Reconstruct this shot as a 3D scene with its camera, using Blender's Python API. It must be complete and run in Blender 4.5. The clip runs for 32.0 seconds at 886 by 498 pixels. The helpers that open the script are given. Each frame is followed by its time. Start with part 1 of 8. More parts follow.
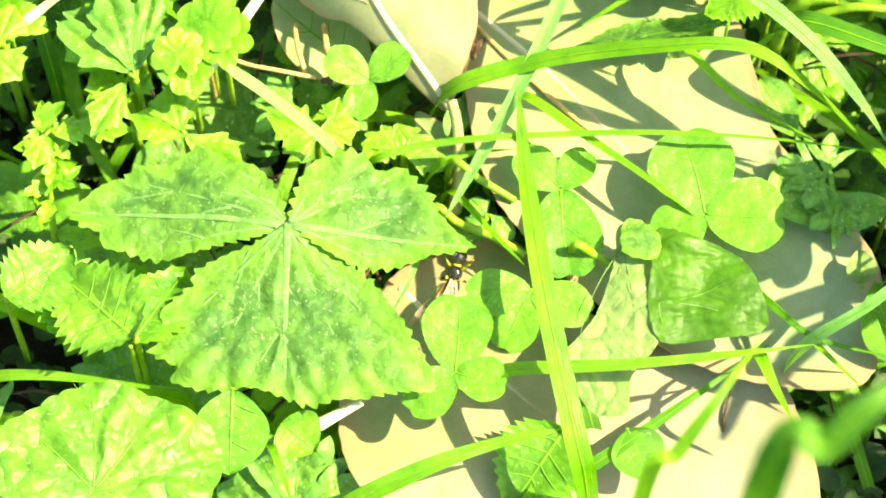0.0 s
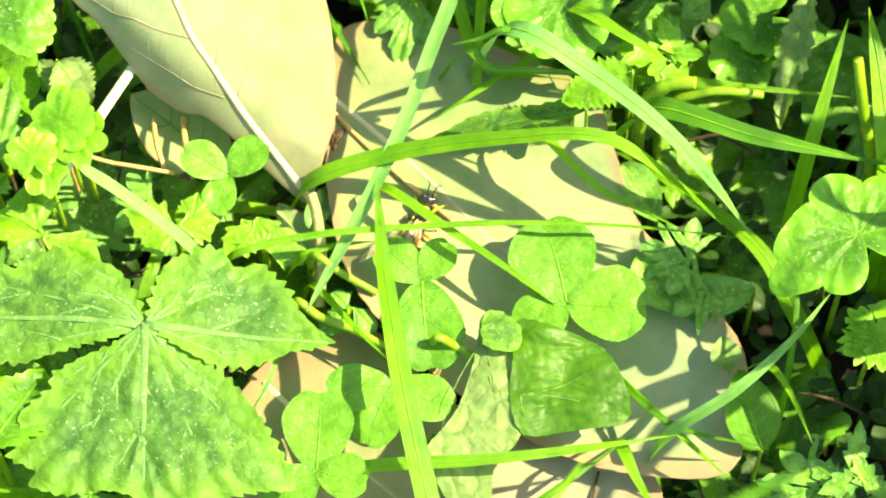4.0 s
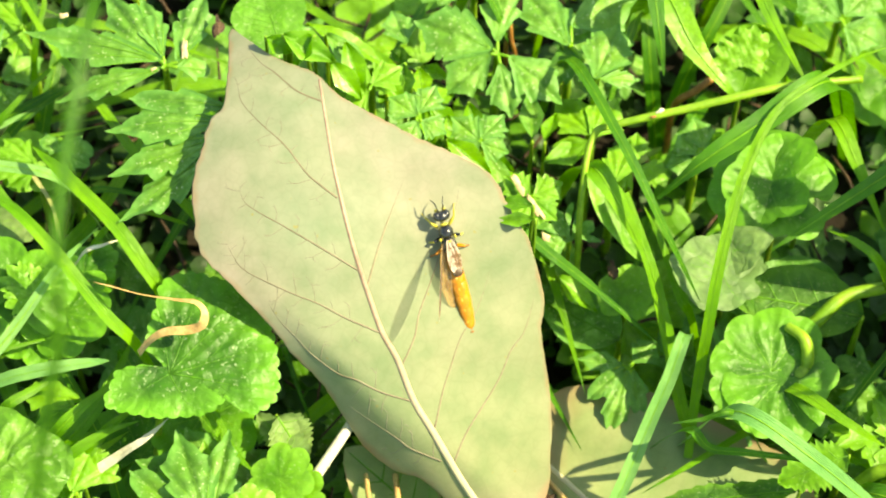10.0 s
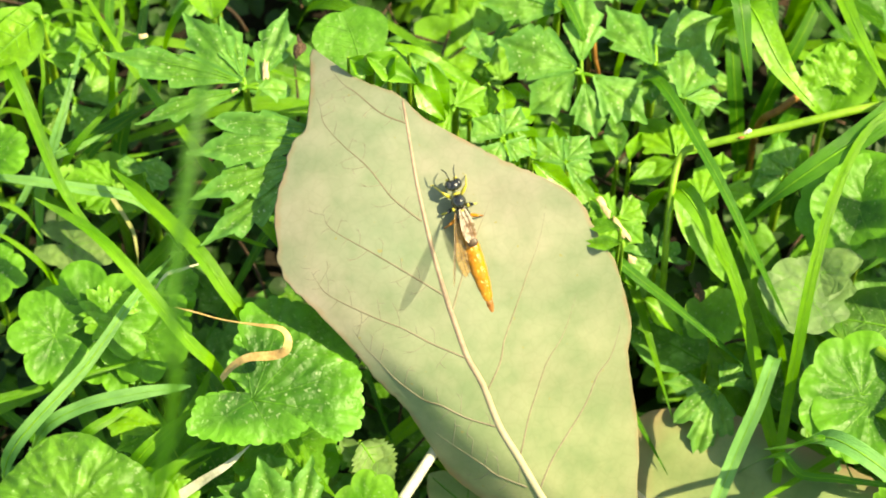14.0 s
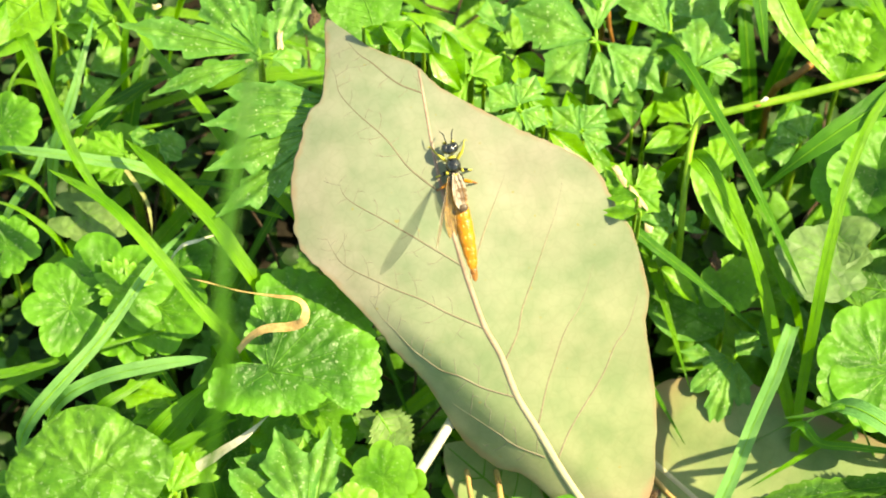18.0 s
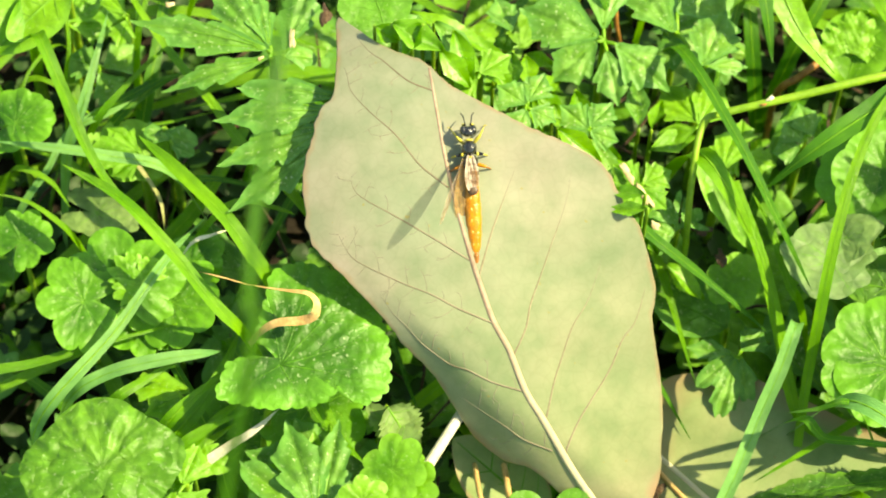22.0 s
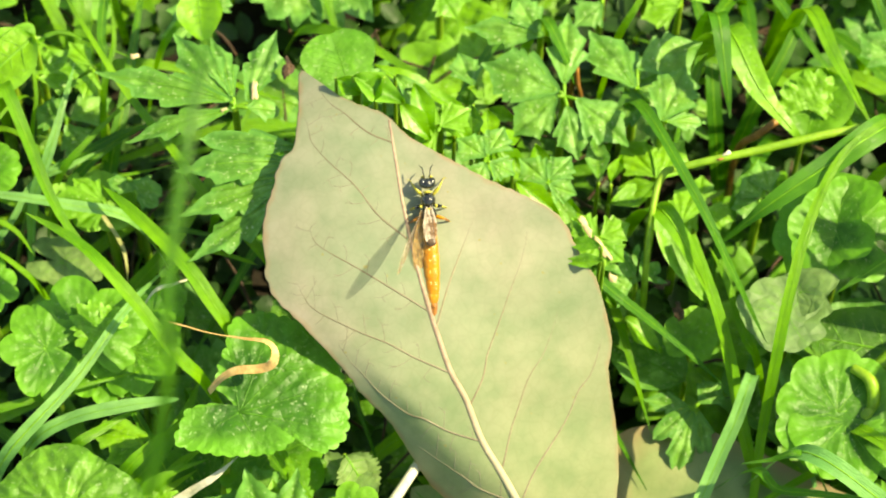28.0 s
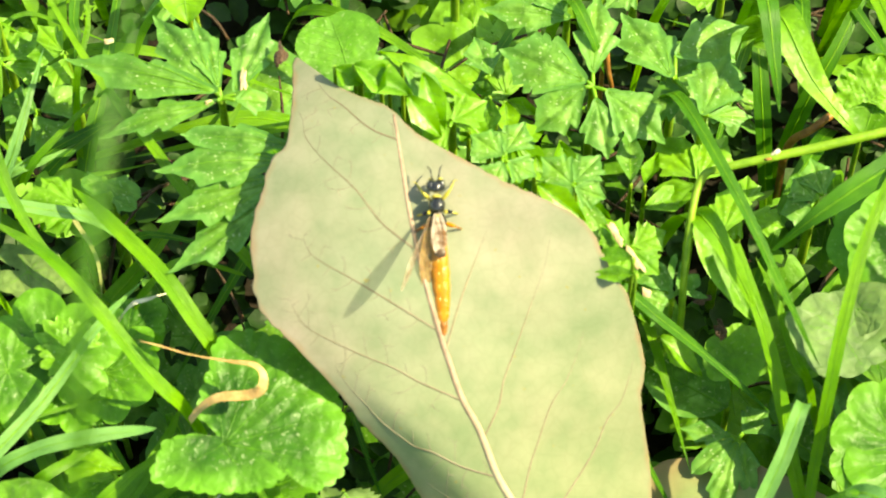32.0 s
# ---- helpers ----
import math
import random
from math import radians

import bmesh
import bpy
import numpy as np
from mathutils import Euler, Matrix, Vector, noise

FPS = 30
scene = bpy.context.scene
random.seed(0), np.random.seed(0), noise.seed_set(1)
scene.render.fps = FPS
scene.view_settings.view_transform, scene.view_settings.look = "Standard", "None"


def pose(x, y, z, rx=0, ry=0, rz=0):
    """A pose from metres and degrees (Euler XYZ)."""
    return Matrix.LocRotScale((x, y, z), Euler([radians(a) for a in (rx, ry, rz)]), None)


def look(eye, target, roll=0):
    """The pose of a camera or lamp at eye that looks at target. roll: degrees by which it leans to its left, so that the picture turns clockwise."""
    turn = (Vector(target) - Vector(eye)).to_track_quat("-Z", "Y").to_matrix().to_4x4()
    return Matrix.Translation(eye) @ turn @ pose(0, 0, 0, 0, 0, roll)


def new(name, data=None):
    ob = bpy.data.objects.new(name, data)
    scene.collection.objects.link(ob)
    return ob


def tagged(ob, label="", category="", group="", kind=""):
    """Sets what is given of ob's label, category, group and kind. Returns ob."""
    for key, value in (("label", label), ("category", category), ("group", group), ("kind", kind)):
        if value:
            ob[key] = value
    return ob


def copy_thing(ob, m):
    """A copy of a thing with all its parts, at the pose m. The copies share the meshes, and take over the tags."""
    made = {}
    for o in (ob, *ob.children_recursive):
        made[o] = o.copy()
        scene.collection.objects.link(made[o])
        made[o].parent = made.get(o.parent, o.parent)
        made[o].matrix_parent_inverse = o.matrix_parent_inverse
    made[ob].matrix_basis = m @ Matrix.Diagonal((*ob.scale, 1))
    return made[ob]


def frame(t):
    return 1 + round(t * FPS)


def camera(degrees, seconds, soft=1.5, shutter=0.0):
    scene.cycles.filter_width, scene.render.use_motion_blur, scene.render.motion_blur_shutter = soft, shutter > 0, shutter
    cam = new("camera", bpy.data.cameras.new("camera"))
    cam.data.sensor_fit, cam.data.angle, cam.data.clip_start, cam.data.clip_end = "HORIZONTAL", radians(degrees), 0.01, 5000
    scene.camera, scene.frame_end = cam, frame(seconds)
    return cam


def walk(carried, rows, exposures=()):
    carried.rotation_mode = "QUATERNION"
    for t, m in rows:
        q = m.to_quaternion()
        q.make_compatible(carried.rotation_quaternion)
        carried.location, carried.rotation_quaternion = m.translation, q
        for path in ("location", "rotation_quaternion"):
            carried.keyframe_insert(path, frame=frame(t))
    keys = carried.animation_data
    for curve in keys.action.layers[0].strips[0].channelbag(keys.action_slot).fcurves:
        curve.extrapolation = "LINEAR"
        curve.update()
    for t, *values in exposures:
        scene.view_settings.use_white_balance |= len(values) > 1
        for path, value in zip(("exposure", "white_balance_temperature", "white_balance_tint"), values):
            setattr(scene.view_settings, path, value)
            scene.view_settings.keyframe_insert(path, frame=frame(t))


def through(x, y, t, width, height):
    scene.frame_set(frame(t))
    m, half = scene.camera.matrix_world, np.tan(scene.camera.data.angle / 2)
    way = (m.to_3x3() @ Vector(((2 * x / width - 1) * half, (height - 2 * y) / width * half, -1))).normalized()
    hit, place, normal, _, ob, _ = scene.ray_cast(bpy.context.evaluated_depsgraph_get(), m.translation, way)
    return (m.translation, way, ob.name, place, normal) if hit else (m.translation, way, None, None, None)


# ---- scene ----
cam = camera(14.0, 32.0, 1.8)
cam.data.dof.use_dof, cam.data.dof.focus_distance, cam.data.dof.aperture_fstop = True, 0.455, 42.0
PATH = [
    (0, 0.02064, -0.21452, 0.47119, 18.502, -0.097, -0.812),
    (0.5, 0.01915, -0.20777, 0.46953, 17.963, -0.230, -0.790),
    (1, 0.03346, -0.19955, 0.47266, 17.348, 0.294, -1.911),
    (1.5, 0.03953, -0.20155, 0.47453, 17.699, 0.372, -2.190),
    (2, 0.03918, -0.20165, 0.47457, 18.034, 0.312, -2.230),
    (2.5, 0.03795, -0.20016, 0.47607, 18.238, 0.459, -2.046),
    (3, 0.04386, -0.20024, 0.47303, 18.293, 0.843, -1.952),
    (3.5, 0.04283, -0.20030, 0.47309, 18.205, 0.724, -1.785),
    (5.5, 0.03902, -0.19997, 0.47082, 18.276, 0.126, -2.394),
    (6, 0.04023, -0.19895, 0.47219, 18.192, 0.311, -2.417),
    (6.5, 0.03910, -0.19786, 0.47141, 18.202, 0.377, -2.476),
    (7, 0.03482, -0.19315, 0.47095, 17.806, 0.358, -2.502),
    (7.5, 0.03245, -0.18991, 0.47202, 17.652, 0.429, -2.616),
    (8, 0.03088, -0.18329, 0.47547, 17.402, 0.167, -1.775),
    (8.5, 0.02958, -0.17528, 0.47880, 18.585, 0.064, -0.459),
    (9, 0.02117, -0.17446, 0.48056, 19.774, -0.130, 0.161),
    (9.5, 0.01883, -0.17819, 0.48393, 20.657, -0.199, 0.215),
    (10, 0.01289, -0.17700, 0.48490, 20.958, -0.400, 0.687),
    (10.5, 0.01009, -0.17412, 0.48382, 20.864, -0.437, 0.791),
    (11, 0.01077, -0.17255, 0.48338, 20.752, -0.263, 0.773),
    (11.5, 0.01545, -0.17321, 0.48344, 20.987, 0.093, 0.753),
    (12, 0.01856, -0.17438, 0.48392, 21.075, 0.459, 0.590),
    (12.5, 0.01160, -0.17372, 0.48312, 21.105, 0.078, 0.817),
    (13, 0.00904, -0.17172, 0.48197, 20.928, 0.095, 0.802),
    (13.5, 0.00679, -0.16923, 0.48121, 20.685, -0.003, 0.874),
    (14, 0.00569, -0.16941, 0.48107, 20.621, 0.100, 0.733),
    (14.5, 0.00444, -0.17152, 0.48278, 20.481, 0.100, 0.218),
    (16.5, 0.00053, -0.16918, 0.47999, 20.322, -0.279, 0.085),
    (17, 0.00183, -0.16873, 0.48061, 20.133, -0.229, 0.317),
    (17.5, 0.00248, -0.16948, 0.48077, 20.127, -0.235, 0.541),
    (18, -0.00065, -0.16894, 0.47963, 20.147, -0.284, 0.296),
    (18.5, -0.00288, -0.16725, 0.47963, 20.026, -0.384, 0.237),
    (19, -0.00273, -0.16887, 0.47974, 20.202, -0.482, 0.233),
    (19.5, -0.00056, -0.16779, 0.47907, 20.062, -0.290, 0.347),
    (20, -0.00037, -0.17062, 0.48215, 20.053, -0.194, 0.478),
    (20.5, -0.00099, -0.16945, 0.48223, 19.988, -0.222, 0.640),
    (21, -0.00108, -0.17092, 0.48081, 20.219, -0.289, 0.570),
    (21.5, -0.00202, -0.17182, 0.48243, 20.283, -0.368, 0.531),
    (22, -0.00326, -0.17301, 0.48422, 20.347, -0.514, 0.437),
    (22.5, -0.00209, -0.17477, 0.48576, 20.460, -0.483, 0.375),
    (23, 0.00065, -0.17404, 0.48617, 20.560, -0.270, 0.350),
    (23.5, -0.00116, -0.17217, 0.48355, 20.625, -0.325, 0.400),
    (24, -0.00278, -0.16959, 0.48261, 20.491, -0.405, 0.269),
    (24.5, -0.00106, -0.17092, 0.48368, 20.520, -0.323, 0.254),
    (26.5, 0.00299, -0.17856, 0.48717, 21.046, -0.087, -0.040),
    (27, 0.00714, -0.18048, 0.48581, 21.358, 0.170, -0.050),
    (27.5, 0.00747, -0.17849, 0.48629, 21.369, -0.209, 0.667),
    (28, 0.00520, -0.17881, 0.48720, 21.688, -0.336, 0.969),
    (28.5, 0.00297, -0.17634, 0.48435, 21.911, -0.640, 2.035),
    (29, 0.00713, -0.17519, 0.48148, 22.153, -0.093, 1.418),
    (29.5, 0.00911, -0.17499, 0.47634, 22.362, 0.238, 1.221),
    (30, 0.01019, -0.15942, 0.43819, 21.954, 0.554, 1.363),
    (30.5, 0.01008, -0.15941, 0.43821, 21.705, 0.629, 1.395),
    (31, 0.01042, -0.15767, 0.43755, 21.570, 0.559, 1.490),
    (31.5, 0.00782, -0.15634, 0.43585, 21.428, 0.363, 1.442),
    (32, 0.00980, -0.15415, 0.43844, 21.210, 0.372, 1.418),
]
walk(cam, [(t, pose(*row)) for t, *row in PATH], ((0, 2.08, 9900, -9), (1.2, 1.86, 9900, -9), (3.5, 1.86, 9900, -9), (7.6, 1.87, 9900, -9), (8.3, 1.63, 9900, -9), (9.0, 1.43, 9900, -9), (10, 1.36, 9900, -9), (14.5, 1.21, 9900, -9), (17, 1.32, 9900, -9), (19, 1.33, 9900, -9), (21, 1.31, 9900, -9), (22, 1.22, 9900, -9), (24, 1.47, 9900, -9), (24.5, 1.48, 9900, -9), (26.5, 1.20, 9900, -9), (28, 1.15, 9900, -9), (29, 1.27, 9900, -9), (32, 1.33, 9900, -9)))

MM = 0.001


# ---- world, sun, exposure ----
SUN_TO = Vector((0.64, 0.05, 0.76)).normalized()
sky_world = bpy.data.worlds.new("sky")
scene.world = sky_world
sky_world.use_nodes = True
wn = sky_world.node_tree.nodes
sky = wn.new("ShaderNodeTexSky")
sky.sky_type, sky.sun_disc = "NISHITA", False
sky.sun_elevation = math.asin(SUN_TO.z)
sky.sun_rotation = math.atan2(SUN_TO.x, SUN_TO.y)
wn["Background"].inputs["Strength"].default_value = 0.15
sky_world.node_tree.links.new(sky.outputs["Color"], wn["Background"].inputs["Color"])
sun = new("sun", bpy.data.lights.new("sun", "SUN"))
sun.data.energy, sun.data.angle, sun.data.color = 4.7, radians(0.6), (1.0, 0.93, 0.80)
sun.matrix_world = look(SUN_TO * 3, (0, 0, 0))


# ---- materials ----
def base_material(name):
    m = bpy.data.materials.new(name)
    m.use_nodes = True
    return m, m.node_tree.nodes, m.node_tree.links, m.node_tree.nodes["Principled BSDF"]


def noise_ramp(n, l, scale, stops, detail=4.0, seed=0.0, coords=None, rough=0.55):
    """A noise in object space, run through a colour ramp."""
    tex = n.new("ShaderNodeTexNoise")
    tex.noise_dimensions = "4D"
    tex.inputs["Scale"].default_value = scale
    tex.inputs["Detail"].default_value = detail
    tex.inputs["Roughness"].default_value = rough
    tex.inputs["W"].default_value = seed
    if coords is not None:
        l.new(coords, tex.inputs["Vector"])
    ramp = n.new("ShaderNodeValToRGB")
    el = ramp.color_ramp.elements
    while len(el) < len(stops):
        el.new(0.5)
    for e, (p, c) in zip(el, stops):
        e.position, e.color = p, (*c, 1)
    l.new(tex.outputs["Fac"], ramp.inputs["Fac"])
    return tex, ramp


def mixed(n, l, mode, fac, a, b):
    mix = n.new("ShaderNodeMix")
    mix.data_type, mix.blend_type = "RGBA", mode
    for socket, value in ((mix.inputs[0], fac), (mix.inputs[6], a), (mix.inputs[7], b)):
        if isinstance(value, (int, float)):
            socket.default_value = value
        elif isinstance(value, tuple):
            socket.default_value = (*value, 1)
        else:
            l.new(value, socket)
    return mix.outputs[2]


def leaf_material(name, dark, light, gloss=0.42, through=0.35, grain=900, bump=0.25, spots=None, vary=0.5, fleck=0.0, streak=None, cells=0, cell_depth=0.4, margin=None, dots=1400):
    """Living leaf: two scales of colour, per-leaf variation, fine relief, light shining through."""
    m, n, l, bsdf = base_material(name)
    co = n.new("ShaderNodeTexCoord")
    pos = co.outputs["Object"]
    if streak:
        mp = n.new("ShaderNodeMapping")
        mp.inputs["Scale"].default_value = streak
        l.new(co.outputs["UV"], mp.inputs["Vector"])
        pos2 = mp.outputs["Vector"]
    else:
        pos2 = pos
    _, broad = noise_ramp(n, l, 110, ((0.32, dark), (0.68, light)), 3.0, coords=pos)
    _, fine = noise_ramp(n, l, 1.0 if streak else grain, ((0.3, (0.72, 0.76, 0.7)), (0.7, (1.12, 1.1, 1.08))), 3.0, 3.0, coords=pos2)
    color = mixed(n, l, "MULTIPLY", 1.0, broad.outputs["Color"], fine.outputs["Color"])
    _, mottle = noise_ramp(n, l, 430, ((0.30, (0.70, 0.76, 0.72)), (0.5, (1.0, 1.0, 1.0)), (0.72, (1.28, 1.2, 1.1))), 6.0, 7.0, coords=pos, rough=0.65)
    color = mixed(n, l, "MULTIPLY", 0.7, color, mottle.outputs["Color"])
    info = n.new("ShaderNodeObjectInfo")
    ramp = n.new("ShaderNodeValToRGB")
    e = ramp.color_ramp.elements
    e[0].color, e[1].color = (0.62, 0.72, 0.6, 1), (1.3, 1.12, 0.9, 1)
    e[0].position, e[1].position = 0.0, 1.0
    l.new(info.outputs["Random"], ramp.inputs["Fac"])
    color = mixed(n, l, "MULTIPLY", vary, color, ramp.outputs["Color"])
    if spots:
        _, mask = noise_ramp(n, l, 330, ((0.52, (0, 0, 0)), (0.64, (0.9, 0.9, 0.9))), 2.0, 8.0, coords=pos)
        color = mixed(n, l, "MIX", mask.outputs["Color"], color, spots)
    if fleck:
        _, mask = noise_ramp(n, l, dots, ((0.60, (0, 0, 0)), (0.67, (fleck, fleck, fleck))), 4.0, 5.0, coords=pos)
        color = mixed(n, l, "MIX", mask.outputs["Color"], color, (0.50, 0.60, 0.36))
    if margin:
        sep = n.new("ShaderNodeSeparateXYZ")
        l.new(co.outputs["UV"], sep.inputs[0])
        wander, _ = noise_ramp(n, l, 160, ((0, (0, 0, 0)), (1, (1, 1, 1))), 3.0, 9.0, coords=pos)
        both = n.new("ShaderNodeMath")
        both.operation = "MULTIPLY_ADD"
        l.new(wander.outputs["Fac"], both.inputs[0])
        both.inputs[1].default_value = 0.7
        l.new(sep.outputs["X"], both.inputs[2])
        half = n.new("ShaderNodeMapRange")
        half.inputs["From Min"].default_value, half.inputs["From Max"].default_value = 0.85, 1.4
        l.new(both.outputs[0], half.inputs["Value"])
        color = mixed(n, l, "MIX", half.outputs["Result"], color, margin)
    net = None
    if cells:
        wob = n.new("ShaderNodeTexNoise")
        wob.inputs["Scale"].default_value = cells * 0.7
        l.new(pos, wob.inputs["Vector"])
        wide = n.new("ShaderNodeVectorMath")
        wide.operation = "SCALE"
        wide.inputs["Scale"].default_value = 0.9 / cells
        l.new(wob.outputs["Color"], wide.inputs[0])
        moved = n.new("ShaderNodeVectorMath")
        l.new(pos, moved.inputs[0])
        l.new(wide.outputs[0], moved.inputs[1])
        net = n.new("ShaderNodeTexVoronoi")
        net.feature = "DISTANCE_TO_EDGE"
        net.inputs["Scale"].default_value = cells
        l.new(moved.outputs[0], net.inputs["Vector"])
        edge = n.new("ShaderNodeValToRGB")
        k = 1 - 0.45 * cell_depth
        edge.color_ramp.elements[0].color, edge.color_ramp.elements[1].color = (k, k, k, 1), (1.04, 1.04, 1.04, 1)
        edge.color_ramp.elements[0].position, edge.color_ramp.elements[1].position = 0.0, 0.22
        l.new(net.outputs["Distance"], edge.inputs["Fac"])
        color = mixed(n, l, "MULTIPLY", 1.0, color, edge.outputs["Color"])
    l.new(color, bsdf.inputs["Base Color"])
    _, rr = noise_ramp(n, l, 420, ((0.3, (gloss - 0.08,) * 3), (0.7, (gloss + 0.14,) * 3)), 2.0, 2.0, coords=pos)
    l.new(rr.outputs["Color"], bsdf.inputs["Roughness"])
    bsdf.inputs["Specular IOR Level"].default_value = 0.4
    tex = n.new("ShaderNodeTexNoise")
    tex.inputs["Scale"].default_value = 1.0 if streak else grain * 0.9
    tex.inputs["Detail"].default_value = 4.0
    l.new(pos2, tex.inputs["Vector"])
    bp = n.new("ShaderNodeBump")
    bp.inputs["Strength"].default_value, bp.inputs["Distance"].default_value = bump, 0.0006
    l.new(tex.outputs["Fac"], bp.inputs["Height"])
    last = bp
    if net:
        last = n.new("ShaderNodeBump")
        last.inputs["Strength"].default_value, last.inputs["Distance"].default_value = cell_depth, 0.6 / cells
        l.new(net.outputs["Distance"], last.inputs["Height"])
        l.new(bp.outputs["Normal"], last.inputs["Normal"])
    l.new(last.outputs["Normal"], bsdf.inputs["Normal"])
    tr = n.new("ShaderNodeBsdfTranslucent")
    warm = mixed(n, l, "MULTIPLY", 1.0, color, (1.5, 1.45, 0.6))
    l.new(warm, tr.inputs["Color"])
    mx = n.new("ShaderNodeMixShader")
    mx.inputs[0].default_value = through
    l.new(bsdf.outputs[0], mx.inputs[1])
    l.new(tr.outputs[0], mx.inputs[2])
    l.new(mx.outputs[0], n["Material Output"].inputs["Surface"])
    return m


def plain_material(name, dark, light, rough=0.6, scale=400, bump=0.3, spec=0.4, metal=0.0, coat=0.0, fade=None):
    m, n, l, bsdf = base_material(name)
    co = n.new("ShaderNodeTexCoord")
    _, a = noise_ramp(n, l, scale, ((0.3, dark), (0.7, light)), 5.0, coords=co.outputs["Object"])
    _, b = noise_ramp(n, l, scale * 6, ((0.3, (0.75, 0.75, 0.75)), (0.7, (1.15, 1.15, 1.15))), 2.0, 4.0, coords=co.outputs["Object"])
    color = mixed(n, l, "MULTIPLY", 1.0, a.outputs["Color"], b.outputs["Color"])
    if fade:
        # another colour near the foot, along the object's own y
        sep = n.new("ShaderNodeSeparateXYZ")
        l.new(co.outputs["Object"], sep.inputs[0])
        part_way = n.new("ShaderNodeMapRange")
        part_way.inputs["From Min"].default_value, part_way.inputs["From Max"].default_value = fade[0], fade[1]
        l.new(sep.outputs["Y"], part_way.inputs["Value"])
        color = mixed(n, l, "MIX", part_way.outputs["Result"], fade[2], color)
    l.new(color, bsdf.inputs["Base Color"])
    bsdf.inputs["Roughness"].default_value = rough
    bsdf.inputs["Specular IOR Level"].default_value = spec
    bsdf.inputs["Metallic"].default_value = metal
    bsdf.inputs["Coat Weight"].default_value = coat
    tex = n.new("ShaderNodeTexNoise")
    tex.inputs["Scale"].default_value = scale * 3
    l.new(co.outputs["Object"], tex.inputs["Vector"])
    bp = n.new("ShaderNodeBump")
    bp.inputs["Strength"].default_value, bp.inputs["Distance"].default_value = bump, 0.0004
    l.new(tex.outputs["Fac"], bp.inputs["Height"])
    l.new(bp.outputs["Normal"], bsdf.inputs["Normal"])
    return m


M_GRASS = leaf_material("grass_bright", (0.10, 0.30, 0.012), (0.20, 0.45, 0.03), 0.36, 0.35, bump=0.5, streak=(26, 3, 1))
M_GRASS_DARK = leaf_material("grass_dark", (0.035, 0.16, 0.012), (0.09, 0.28, 0.02), 0.36, 0.35, bump=0.5, streak=(26, 3, 1))
M_GRASS_BLUE = leaf_material("grass_bluish", (0.12, 0.33, 0.09), (0.20, 0.43, 0.14), 0.42, 0.2, bump=0.5, streak=(26, 3, 1))
M_GRASS_RIB = leaf_material("grass_rib", (0.13, 0.34, 0.02), (0.22, 0.46, 0.04), 0.4, 0.25)
M_BUTTER = leaf_material("buttercup_leaf", (0.050, 0.170, 0.022), (0.125, 0.305, 0.042), 0.50, 0.22, spots=(0.19, 0.39, 0.08), fleck=0.7, bump=0.35, cells=420, cell_depth=0.14, dots=1900, vary=0.8, margin=(0.10, 0.27, 0.05))
M_BUTTER_Y = leaf_material("fresh_leaf", (0.075, 0.245, 0.014), (0.165, 0.405, 0.030), 0.44, 0.33, fleck=0.3, bump=0.35, cells=380, cell_depth=0.16, margin=(0.19, 0.42, 0.045), vary=0.9, dots=1900)
M_FRESH = leaf_material("smooth_fresh_leaf", (0.085, 0.27, 0.014), (0.175, 0.42, 0.030), 0.36, 0.36, fleck=0.15, bump=0.2, vary=0.7, dots=1900)
M_GLOSSY = leaf_material("glossy_leaf", (0.10, 0.26, 0.06), (0.16, 0.34, 0.10), 0.20, 0.2, bump=0.2)
M_IVY = leaf_material("ivy_leaf", (0.038, 0.155, 0.010), (0.090, 0.270, 0.022), 0.46, 0.33, fleck=0.35, bump=0.35, cells=420, cell_depth=0.18, dots=1900, margin=(0.14, 0.37, 0.03))
M_IVY_DEEP = leaf_material("deep_green_ivy_leaf", (0.022, 0.105, 0.009), (0.056, 0.185, 0.017), 0.42, 0.28, fleck=0.5, bump=0.5, cells=420, cell_depth=0.22, dots=1500, margin=(0.13, 0.36, 0.03))
M_IVY_VEIN = leaf_material("ivy_vein", (0.095, 0.28, 0.022), (0.155, 0.37, 0.04), 0.45, 0.25)
M_RUGOSE = leaf_material("puckered_leaf", (0.064, 0.205, 0.018), (0.128, 0.315, 0.036), 0.45, 0.3, bump=0.4, cells=260, cell_depth=0.4, fleck=0.3)
M_CLOVER = leaf_material("clover_leaf", (0.064, 0.225, 0.016), (0.125, 0.34, 0.036), 0.5, 0.33, bump=0.3, cells=420, cell_depth=0.16, fleck=0.3, dots=1900)
M_TRI = leaf_material("hairy_leaf", (0.036, 0.132, 0.026), (0.076, 0.202, 0.030), 0.62, 0.26, fleck=0.42, bump=0.5, cells=300, cell_depth=0.25, margin=(0.110, 0.265, 0.024), dots=1900, spots=(0.088, 0.215, 0.032))
M_TRI_VEIN = leaf_material("hairy_leaf_vein", (0.11, 0.255, 0.07), (0.17, 0.33, 0.11), 0.62, 0.25, fleck=0.5)
M_PALEGREEN = leaf_material("pale_underside", (0.13, 0.235, 0.08), (0.20, 0.32, 0.12), 0.55, 0.3, bump=0.3, cells=300, cell_depth=0.4)
M_CRUMPLE = leaf_material("crumpled_leaf", (0.030, 0.115, 0.004), (0.058, 0.175, 0.007), 0.5, 0.25, bump=0.3)
M_STEM = leaf_material("green_stem", (0.14, 0.30, 0.02), (0.28, 0.46, 0.05), 0.42, 0.15)
M_STEM_RED = plain_material("red_stem", (0.16, 0.06, 0.015), (0.34, 0.16, 0.04), 0.5, 700)
